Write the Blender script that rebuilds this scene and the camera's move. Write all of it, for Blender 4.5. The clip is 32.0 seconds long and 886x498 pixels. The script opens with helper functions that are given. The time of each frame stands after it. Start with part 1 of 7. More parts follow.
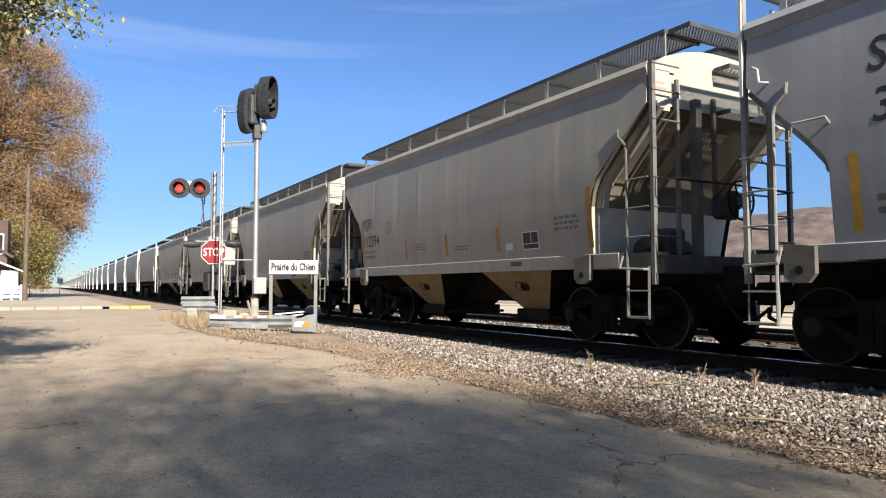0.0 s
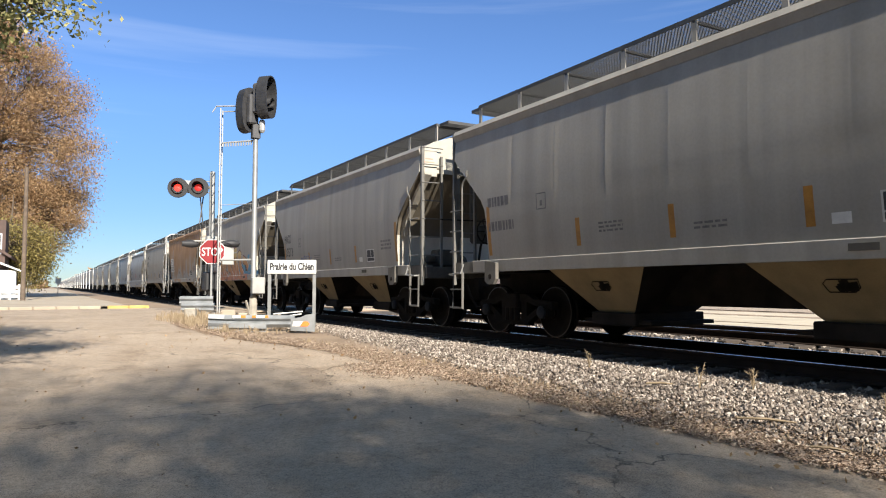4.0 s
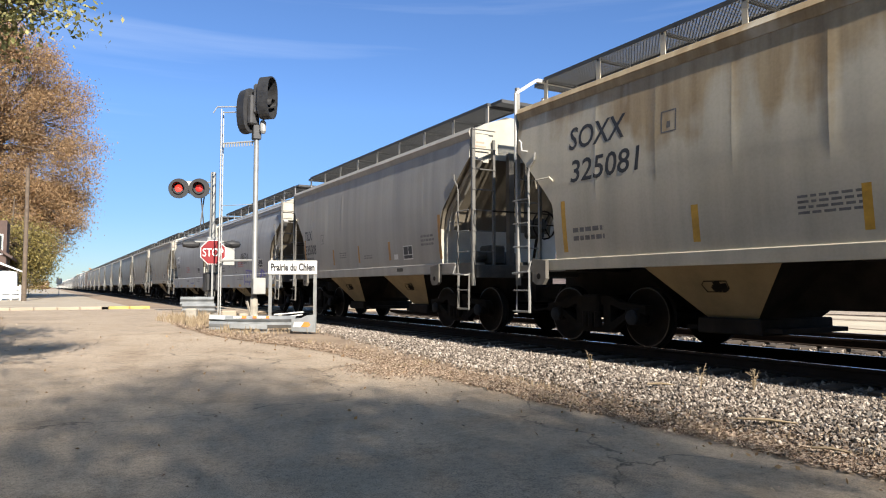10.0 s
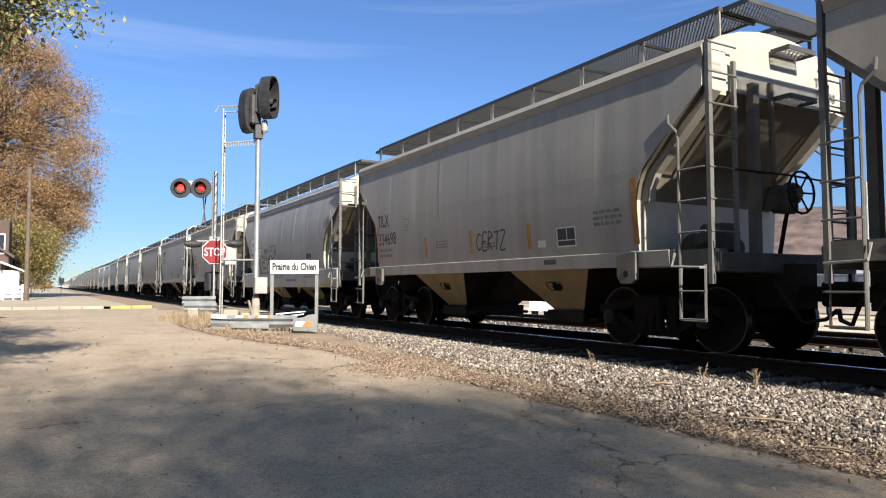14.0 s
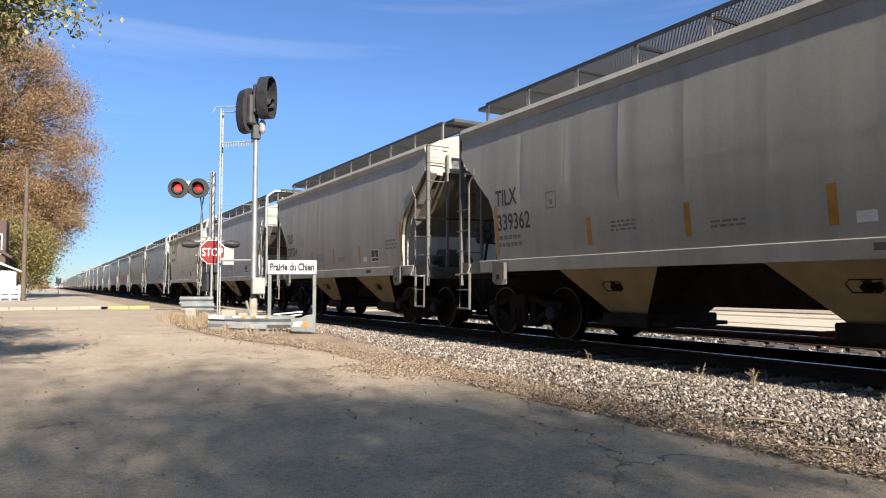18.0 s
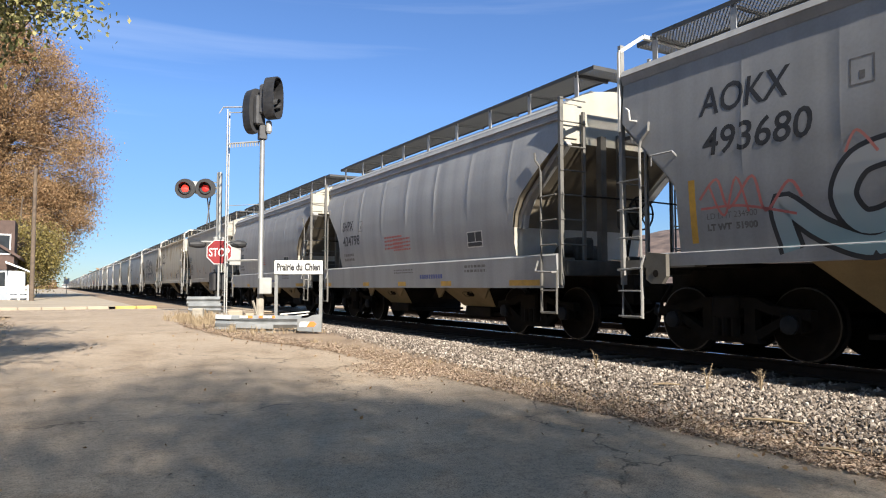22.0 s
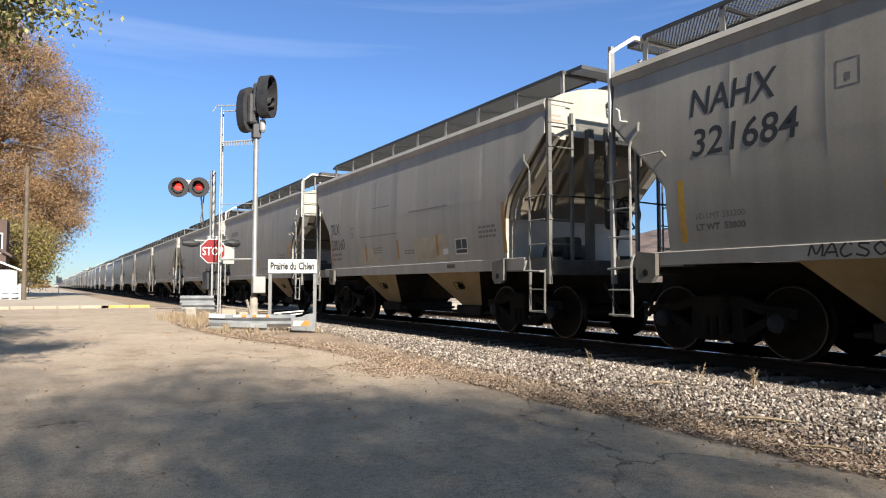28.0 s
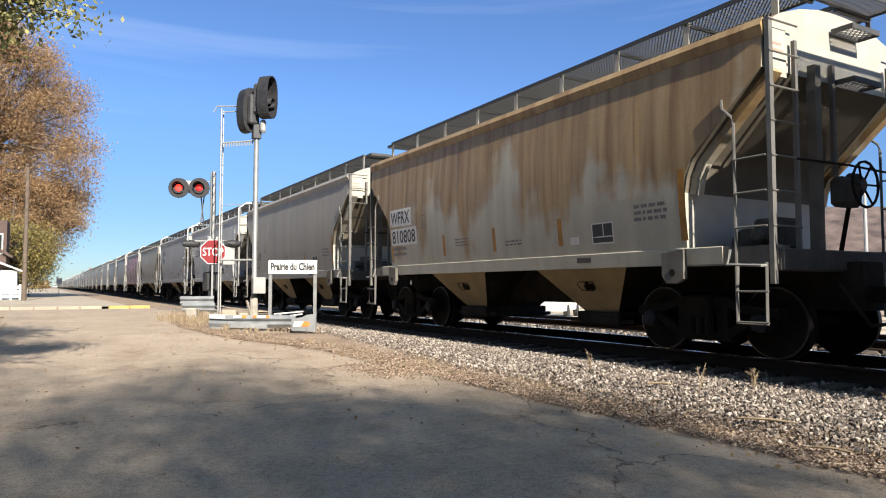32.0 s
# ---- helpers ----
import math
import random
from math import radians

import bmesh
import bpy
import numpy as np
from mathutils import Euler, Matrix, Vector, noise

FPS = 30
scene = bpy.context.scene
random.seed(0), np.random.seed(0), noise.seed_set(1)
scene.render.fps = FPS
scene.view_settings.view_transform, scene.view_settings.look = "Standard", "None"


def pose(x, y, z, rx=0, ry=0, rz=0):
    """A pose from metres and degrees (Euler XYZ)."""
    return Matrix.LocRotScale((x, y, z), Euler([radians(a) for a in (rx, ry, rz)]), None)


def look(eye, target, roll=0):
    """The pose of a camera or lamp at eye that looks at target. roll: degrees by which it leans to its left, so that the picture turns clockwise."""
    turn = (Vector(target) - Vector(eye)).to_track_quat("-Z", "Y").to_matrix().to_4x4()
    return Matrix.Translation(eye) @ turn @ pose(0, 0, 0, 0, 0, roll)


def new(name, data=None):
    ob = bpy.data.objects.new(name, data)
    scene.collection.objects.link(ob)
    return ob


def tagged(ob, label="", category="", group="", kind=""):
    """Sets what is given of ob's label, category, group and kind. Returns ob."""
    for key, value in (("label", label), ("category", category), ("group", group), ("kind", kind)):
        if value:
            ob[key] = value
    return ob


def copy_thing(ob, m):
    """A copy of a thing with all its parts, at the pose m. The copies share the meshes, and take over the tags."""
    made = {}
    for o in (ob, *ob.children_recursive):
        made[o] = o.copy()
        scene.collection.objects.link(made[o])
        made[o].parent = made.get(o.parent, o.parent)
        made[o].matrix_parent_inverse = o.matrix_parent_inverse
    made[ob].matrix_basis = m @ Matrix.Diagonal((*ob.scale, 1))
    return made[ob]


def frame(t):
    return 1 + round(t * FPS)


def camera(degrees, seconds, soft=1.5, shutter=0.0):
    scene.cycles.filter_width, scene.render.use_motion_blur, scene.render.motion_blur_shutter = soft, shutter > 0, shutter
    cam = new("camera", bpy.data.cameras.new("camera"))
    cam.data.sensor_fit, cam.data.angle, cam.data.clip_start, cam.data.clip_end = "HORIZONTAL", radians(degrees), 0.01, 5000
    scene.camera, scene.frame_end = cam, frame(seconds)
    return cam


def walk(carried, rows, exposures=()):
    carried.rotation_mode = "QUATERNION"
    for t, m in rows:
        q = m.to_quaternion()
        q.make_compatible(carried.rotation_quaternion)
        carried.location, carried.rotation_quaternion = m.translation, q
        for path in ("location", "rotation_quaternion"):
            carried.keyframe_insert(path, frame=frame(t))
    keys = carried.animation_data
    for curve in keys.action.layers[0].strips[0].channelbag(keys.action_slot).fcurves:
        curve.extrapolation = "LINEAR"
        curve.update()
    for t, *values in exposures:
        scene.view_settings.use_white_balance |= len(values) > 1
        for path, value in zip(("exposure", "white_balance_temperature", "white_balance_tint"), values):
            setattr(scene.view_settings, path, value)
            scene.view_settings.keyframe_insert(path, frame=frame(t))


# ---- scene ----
# The track runs along +y; rail tops are at z = 0. The train recedes towards +y.
F_PX = 1209.0
EYE = (0.0, 0.0, 0.914)
YAW, TILT = 30.0, 3.17


def aim(yaw, tilt):
    a, b = radians(yaw), radians(tilt)
    return look(EYE, (EYE[0] + math.sin(a) * math.cos(b), EYE[1] + math.cos(a) * math.cos(b), EYE[2] + math.sin(b)))


cam = camera(2 * math.degrees(math.atan(784 / F_PX)), 32.0, soft=1.1)
walk(cam, [
    (0, aim(YAW - 0.091, TILT + 0.016)), (0.5, aim(YAW - 0.045, TILT + 0.008)), (1, aim(YAW - 0.023, TILT + 0.016)),
    (1.5, aim(YAW - 0.083, TILT + 0.024)), (2, aim(YAW - 0.061, TILT + 0.016)), (2.5, aim(YAW - 0.030, TILT - 0.008)),
    (3, aim(YAW - 0.000, TILT + 0.008)), (3.5, aim(YAW + 0.023, TILT - 0.008)), (5.5, aim(YAW + 0.030, TILT - 0.008)),
    (6, aim(YAW + 0.016, TILT + 0.000)), (6.5, aim(YAW + 0.008, TILT + 0.000)), (7, aim(YAW - 0.000, TILT + 0.000)),
    (7.5, aim(YAW - 0.030, TILT + 0.033)), (8, aim(YAW - 0.015, TILT + 0.008)), (8.5, aim(YAW + 0.015, TILT + 0.024)),
    (9, aim(YAW - 0.037, TILT + 0.049)), (9.5, aim(YAW - 0.023, TILT + 0.049)), (10, aim(YAW - 0.037, TILT + 0.041)),
    (10.5, aim(YAW - 0.121, TILT + 0.008)), (11, aim(YAW - 0.255, TILT + 0.008)), (11.5, aim(YAW - 0.173, TILT - 0.008)),
    (12, aim(YAW - 0.113, TILT - 0.024)), (12.5, aim(YAW - 0.037, TILT - 0.072)), (13, aim(YAW - 0.037, TILT - 0.072)),
    (13.5, aim(YAW - 0.045, TILT - 0.001)), (14, aim(YAW - 0.173, TILT - 0.001)), (14.5, aim(YAW - 0.106, TILT + 0.008)),
    (16.5, aim(YAW - 0.030, TILT + 0.033)), (17, aim(YAW + 0.008, TILT + 0.016)), (17.5, aim(YAW + 0.008, TILT + 0.033)),
    (18, aim(YAW + 0.008, TILT + 0.024)), (18.5, aim(YAW - 0.053, TILT + 0.073)), (19, aim(YAW - 0.360, TILT + 0.097)),
    (19.5, aim(YAW - 0.360, TILT + 0.146)), (20, aim(YAW - 0.502, TILT + 0.073)), (20.5, aim(YAW - 0.360, TILT + 0.049)),
    (21, aim(YAW - 0.330, TILT + 0.065)), (21.5, aim(YAW - 0.435, TILT + 0.065)), (22, aim(YAW - 0.509, TILT + 0.024)),
    (22.5, aim(YAW - 0.502, TILT - 0.040)), (23, aim(YAW - 0.360, TILT - 0.072)), (23.5, aim(YAW - 0.240, TILT - 0.072)),
    (24, aim(YAW - 0.180, TILT - 0.104)), (24.5, aim(YAW - 0.136, TILT - 0.072)), (25, aim(YAW - 0.315, TILT - 0.024)),
    (25.5, aim(YAW - 0.187, TILT - 0.072)), (27.5, aim(YAW - 0.045, TILT - 0.096)), (28, aim(YAW - 0.022, TILT - 0.056)),
    (28.5, aim(YAW - 0.037, TILT - 0.072)), (29, aim(YAW - 0.037, TILT - 0.072)), (29.5, aim(YAW - 0.023, TILT - 0.072)),
    (30, aim(YAW - 0.022, TILT - 0.048)), (30.5, aim(YAW - 0.023, TILT - 0.024)), (31, aim(YAW - 0.037, TILT - 0.016)),
    (31.5, aim(YAW - 0.037, TILT - 0.001)), (32, aim(YAW - 0.037, TILT - 0.001)),
])

# ---- light ----
SUN_WAY = Vector((0.108, 1.53, -1.0)).normalized()
SUN_UP = math.asin(-SUN_WAY.z)
world = bpy.data.worlds.new("sky")
scene.world = world
world.use_nodes = True
wn, wl = world.node_tree.nodes, world.node_tree.links
wn.clear()
sky = wn.new("ShaderNodeTexSky")
sky.sky_type, sky.sun_disc = "NISHITA", False
sky.sun_elevation = SUN_UP
sky.sun_rotation = math.atan2(-SUN_WAY.x, -SUN_WAY.y)
sky.altitude, sky.air_density, sky.dust_density, sky.ozone_density = 1800, 1.0, 0.0, 4.0
coord = wn.new("ShaderNodeTexCoord")
stretch = wn.new("ShaderNodeMapping")
stretch.inputs["Rotation"].default_value = (0.0, 0.10, radians(-20))
stretch.inputs["Scale"].default_value = (1.2, 2.0, 26.0)
stretch.inputs["Location"].default_value = (0.0, 0.0, -1.43)
cirrus = wn.new("ShaderNodeTexNoise")
cirrus.inputs["Scale"].default_value, cirrus.inputs["Detail"].default_value = 1.0, 6.0
thin = wn.new("ShaderNodeValToRGB")
thin.color_ramp.elements[0].position, thin.color_ramp.elements[1].position = 0.58, 1.0
thin.color_ramp.elements[1].color = (0.22, 0.22, 0.22, 1)
veil = wn.new("ShaderNodeMixRGB")
veil.inputs[2].default_value = (8.0, 8.4, 9.0, 1)
back = wn.new("ShaderNodeBackground")
back.inputs["Strength"].default_value = 0.082
out = wn.new("ShaderNodeOutputWorld")
wl.new(coord.outputs["Generated"], stretch.inputs["Vector"])
wl.new(stretch.outputs[0], cirrus.inputs["Vector"])
wl.new(cirrus.outputs["Fac"], thin.inputs[0])
wl.new(thin.outputs[0], veil.inputs[0])
wl.new(sky.outputs[0], veil.inputs[1])
deep = wn.new("ShaderNodeHueSaturation")
deep.inputs["Hue"].default_value, deep.inputs["Saturation"].default_value = 0.506, 1.10
wl.new(veil.outputs[0], deep.inputs["Color"])
# tint by height: takes the glare out of the horizon evenly all round
lift = wn.new("ShaderNodeSeparateXYZ")
wl.new(coord.outputs["Generated"], lift.inputs[0])
sky_tint = wn.new("ShaderNodeValToRGB")
while len(sky_tint.color_ramp.elements) < 5:
    sky_tint.color_ramp.elements.new(0.5)
# last stop: the unseen upper sky, brightened and warmed to fill the shade
for stop_, (at_, tone) in zip(sky_tint.color_ramp.elements, ((0.0, (0.36, 0.40, 0.45)), (0.10, (0.56, 0.60, 0.64)), (0.25, (0.92, 0.95, 0.96)), (0.44, (1.0, 1.0, 1.0)), (0.65, (3.0, 2.1, 1.25)))):
    stop_.position, stop_.color = at_, (*tone, 1)
wl.new(lift.outputs["Z"], sky_tint.inputs[0])
air = wn.new("ShaderNodeMixRGB")
air.blend_type = "MULTIPLY"
air.inputs[0].default_value = 1.0
wl.new(deep.outputs[0], air.inputs[1])
wl.new(sky_tint.outputs[0], air.inputs[2])
wl.new(air.outputs[0], back.inputs["Color"])
wl.new(back.outputs[0], out.inputs["Surface"])
sun = new("sun", bpy.data.lights.new("sun", "SUN"))
sun.data.energy, sun.data.angle, sun.data.color = 5.0, radians(0.53), (1.0, 0.925, 0.81)
sun.matrix_world = look((0, 0, 40), Vector((0, 0, 40)) + SUN_WAY)
scene.view_settings.exposure = 1.18

# ---- materials ----


def nodes_of(name):
    m = bpy.data.materials.new(name)
    m.use_nodes = True
    n, l = m.node_tree.nodes, m.node_tree.links
    return m, n, l, n["Principled BSDF"]


def noise_tex(n, l, scale, detail=5.0, stretch=None, space="Object", rough=0.55):
    c = n.new("ShaderNodeTexCoord")
    t = n.new("ShaderNodeTexNoise")
    t.inputs["Scale"].default_value, t.inputs["Detail"].default_value, t.inputs["Roughness"].default_value = scale, detail, rough
    src = c.outputs[space]
    if stretch:
        mp = n.new("ShaderNodeMapping")
        mp.inputs["Scale"].default_value = stretch
        l.new(src, mp.inputs["Vector"])
        src = mp.outputs[0]
    l.new(src, t.inputs["Vector"])
    return t.outputs["Fac"]


def ramp(n, l, fac, *stops):
    r = n.new("ShaderNodeValToRGB")
    e = r.color_ramp.elements
    while len(e) < len(stops):
        e.new(0.5)
    for s, (p, c) in zip(e, stops):
        s.position = p
        s.color = (*c, 1) if len(c) == 3 else c
    l.new(fac, r.inputs[0])
    return r.outputs[0]


def mix(n, l, fac, a, b, kind="MIX"):
    x = n.new("ShaderNodeMixRGB")
    x.blend_type = kind
    for sock, v in zip(x.inputs, (fac, a, b)):
        if isinstance(v, (int, float)):
            sock.default_value = v
        elif isinstance(v, tuple):
            sock.default_value = (*v, 1)
        else:
            l.new(v, sock)
    return x.outputs[0]


def bumped(n, l, bsdf, height, strength, dist=0.02):
    b = n.new("ShaderNodeBump")
    b.inputs["Strength"].default_value, b.inputs["Distance"].default_value = strength, dist
    l.new(height, b.inputs["Height"])
    l.new(b.outputs[0], bsdf.inputs["Normal"])


def grey(v):
    return (v, v, v)


def simple(name, color, rough=0.6, metal=0.0, spread=0.25, scale=6.0, bump=0.15, space="Object", fine=60.0, tint=None, spec=0.5):
    """A surface with blotches, fine grain and a little relief."""
    m, n, l, b = nodes_of(name)
    lo = tuple(c * (1 - spread) for c in color)
    hi = tint or tuple(min(1, c * (1 + spread)) for c in color)
    big = noise_tex(n, l, scale, 6, space=space)
    small = noise_tex(n, l, fine, 3, space=space)
    base = ramp(n, l, big, (0.3, lo), (0.7, hi))
    base = mix(n, l, 0.35, base, ramp(n, l, small, (0.3, grey(0.72)), (0.7, grey(1.0))), "MULTIPLY")
    l.new(base, b.inputs["Base Color"])
    l.new(ramp(n, l, big, (0.2, grey(max(0, rough - 0.1))), (0.8, grey(min(1, rough + 0.12)))), b.inputs["Roughness"])
    b.inputs["Metallic"].default_value = metal
    b.inputs["Specular IOR Level"].default_value = spec
    if bump:
        bumped(n, l, b, small, bump, 0.01)
    return m


def car_paint(name, color, warm, rust=0.0, soot=0.5, deep=(0.165, 0.062, 0.018), pale=(0.40, 0.22, 0.085)):
    """Weathered car paint: each car a little different, drips down the sides, film of dust near the sill, rust from seams."""
    m, n, l, b = nodes_of(name)
    info = n.new("ShaderNodeObjectInfo")
    base = mix(n, l, info.outputs["Random"], color, warm)
    c = n.new("ShaderNodeTexCoord")
    off = n.new("ShaderNodeVectorMath")
    off.operation = "MULTIPLY_ADD"
    l.new(info.outputs["Random"], off.inputs[0])
    off.inputs[1].default_value = (37.0, 11.0, 0.0)
    l.new(c.outputs["Object"], off.inputs[2])
    def tex(scale, detail, st):
        mp = n.new("ShaderNodeMapping")
        mp.inputs["Scale"].default_value = st
        t = n.new("ShaderNodeTexNoise")
        t.inputs["Scale"].default_value, t.inputs["Detail"].default_value = scale, detail
        l.new(off.outputs[0], mp.inputs["Vector"])
        l.new(mp.outputs[0], t.inputs["Vector"])
        return t.outputs["Fac"]
    drips = tex(1.0, 7, (3.2, 1.0, 0.16))
    cloud = tex(0.7, 5, (1, 1, 1.6))
    grain = tex(26, 4, (1, 1, 1))
    base = mix(n, l, soot, base, ramp(n, l, drips, (0.32, grey(0.62)), (0.62, grey(1.0))), "MULTIPLY")
    base = mix(n, l, 0.45, base, ramp(n, l, cloud, (0.3, (0.80, 0.76, 0.70)), (0.65, grey(1.0))), "MULTIPLY")
    base = mix(n, l, 0.25, base, ramp(n, l, grain, (0.35, grey(0.75)), (0.6, grey(1.0))), "MULTIPLY")
    if rust:
        sep = n.new("ShaderNodeSeparateXYZ")
        l.new(c.outputs["Object"], sep.inputs[0])
        rise = n.new("ShaderNodeMapRange")
        rise.inputs["From Min"].default_value, rise.inputs["From Max"].default_value = 1.2, 4.1
        rise.inputs["To Min"].default_value, rise.inputs["To Max"].default_value = rust - 0.80, rust - 0.15
        l.new(sep.outputs["Z"], rise.inputs[0])
        run = tex(1.0, 6, (1.7, 1.0, 0.20))
        pool = tex(0.55, 4, (1.0, 1.0, 1.3))
        add = n.new("ShaderNodeMath")
        add.operation = "ADD"
        l.new(run, add.inputs[0])
        l.new(rise.outputs[0], add.inputs[1])
        blot = n.new("ShaderNodeMath")
        blot.operation = "MULTIPLY_ADD"
        blot.inputs[1].default_value = 0.9
        l.new(pool, blot.inputs[0])
        l.new(add.outputs[0], blot.inputs[2])
        side = n.new("ShaderNodeMath")
        side.operation = "ABSOLUTE"
        l.new(sep.outputs["Y"], side.inputs[0])
        streak = tex(1.0, 8, (5.0, 1.0, 0.35))
        stain = ramp(n, l, streak, (0.34, deep), (0.62, pale))
        stain = mix(n, l, 0.35, stain, ramp(n, l, grain, (0.3, grey(0.6)), (0.7, grey(1.0))), "MULTIPLY")
        cover = ramp(n, l, blot.outputs[0], (0.86, grey(0.0)), (1.12, grey(0.92)))
        cover = mix(n, l, 1.0, cover, ramp(n, l, side.outputs[0], (0.96, grey(0.0)), (1.0, grey(1.0))), "MULTIPLY")
        base = mix(n, l, cover, base, stain)
    l.new(base, b.inputs["Base Color"])
    l.new(ramp(n, l, cloud, (0.3, grey(0.42)), (0.7, grey(0.6))), b.inputs["Roughness"])
    bumped(n, l, b, cloud, 0.12, 0.05)
    return m


PAINT = car_paint("car_paint", (0.31, 0.295, 0.27), (0.35, 0.325, 0.28))
PAINT_COOL = car_paint("car_paint_cool", (0.30, 0.302, 0.308), (0.345, 0.35, 0.36))
PAINT_TAN = car_paint("car_paint_tan", (0.52, 0.475, 0.38), (0.50, 0.45, 0.355), rust=0.28, deep=(0.24, 0.16, 0.075), pale=(0.38, 0.29, 0.17))
PAINT_RUST = car_paint("car_paint_rust", (0.33, 0.325, 0.31), (0.32, 0.31, 0.285), rust=0.66)
PAINT_RUSTY = car_paint("car_paint_rusty", (0.45, 0.42, 0.345), (0.44, 0.41, 0.33), rust=0.50, deep=(0.20, 0.105, 0.035), pale=(0.37, 0.25, 0.115))
PAINT_PINK = car_paint("car_paint_pink", (0.52, 0.27, 0.30), (0.50, 0.25, 0.29), soot=0.3)
# brown grime with the shade of the end pocket painted into its colour
SHADEGRIME = simple("grimy_brown_end_sheet", (0.112, 0.095, 0.07), 0.8, 0, 0.3, 1.5)
DULLPAINT = simple("dulled_underframe_paint", (0.125, 0.115, 0.10), 0.7, 0, 0.25, 3.0, spec=0.2)
DULLSTEEL = simple("grey_brake_gear", (0.075, 0.07, 0.062), 0.75, 0, 0.3, 4.0, spec=0.2)
# lighter copy of the car paint: brightness of lit ends put into the colour
LITCREAM = simple("cream_end_paint", (0.41, 0.385, 0.325), 0.5, 0, 0.12, 3.0)
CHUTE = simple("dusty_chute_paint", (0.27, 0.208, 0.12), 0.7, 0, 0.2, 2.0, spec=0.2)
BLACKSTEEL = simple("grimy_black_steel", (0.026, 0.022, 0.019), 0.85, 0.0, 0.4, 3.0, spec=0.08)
TRUCKSTEEL = simple("dusty_truck_casting", (0.014, 0.0115, 0.0092), 0.9, 0.0, 0.35, 4.0, spec=0.08)
RIMSTEEL = simple("polished_wheel_rim", (0.07, 0.065, 0.06), 0.4, 1.0, 0.2, 8.0, 0.05)
WHEELSTEEL = simple("rusty_wheel_plate", (0.014, 0.011, 0.009), 0.85, 0.0, 0.35, 6.0, spec=0.08)
GRATE = simple("galvanised_grating", (0.055, 0.055, 0.055), 0.6, 0.0, 0.2, 5.0, 0.0)
WHITEPAINT = simple("white_safety_paint", (0.60, 0.59, 0.56), 0.5, 0, 0.1, 5.0)
RAILPAINT = simple("ladder_paint", (0.12, 0.115, 0.105), 0.55, 0, 0.2, 5.0)
YELLOW = simple("faded_yellow_reflector", (0.50, 0.28, 0.035), 0.5, 0, 0.2, 8.0)
ORANGE = simple("amber_reflector", (0.34, 0.155, 0.02), 0.5, 0, 0.25, 8.0)
PATCH = simple("tan_touch_up_paint", (0.36, 0.31, 0.22), 0.6, 0, 0.2, 3.0, 0.1)
INK = simple("black_stencil_ink", (0.030, 0.030, 0.033), 0.6, 0, 0.3, 12.0, 0)
REDINK = simple("red_stencil_ink", (0.45, 0.10, 0.08), 0.6, 0, 0.3, 12.0, 0)
FAINTINK = simple("faint_stencil_ink", (0.14, 0.13, 0.125), 0.6, 0, 0.3, 12.0, 0)
FAINTRED = simple("faded_red_notice", (0.50, 0.26, 0.20), 0.6, 0, 0.2, 12.0, 0)
BLUEINK = simple("blue_stencil_ink", (0.06, 0.08, 0.24), 0.5, 0, 0.2, 12.0, 0)
BEARING = simple("blue_grey_bearing_cap", (0.022, 0.024, 0.027), 0.7, 0.0, 0.3, 9.0, spec=0.1)
POSTPAINT = simple("pale_ladder_paint", (0.22, 0.215, 0.205), 0.55, 0, 0.2, 5.0)

# ---- mesh tools ----


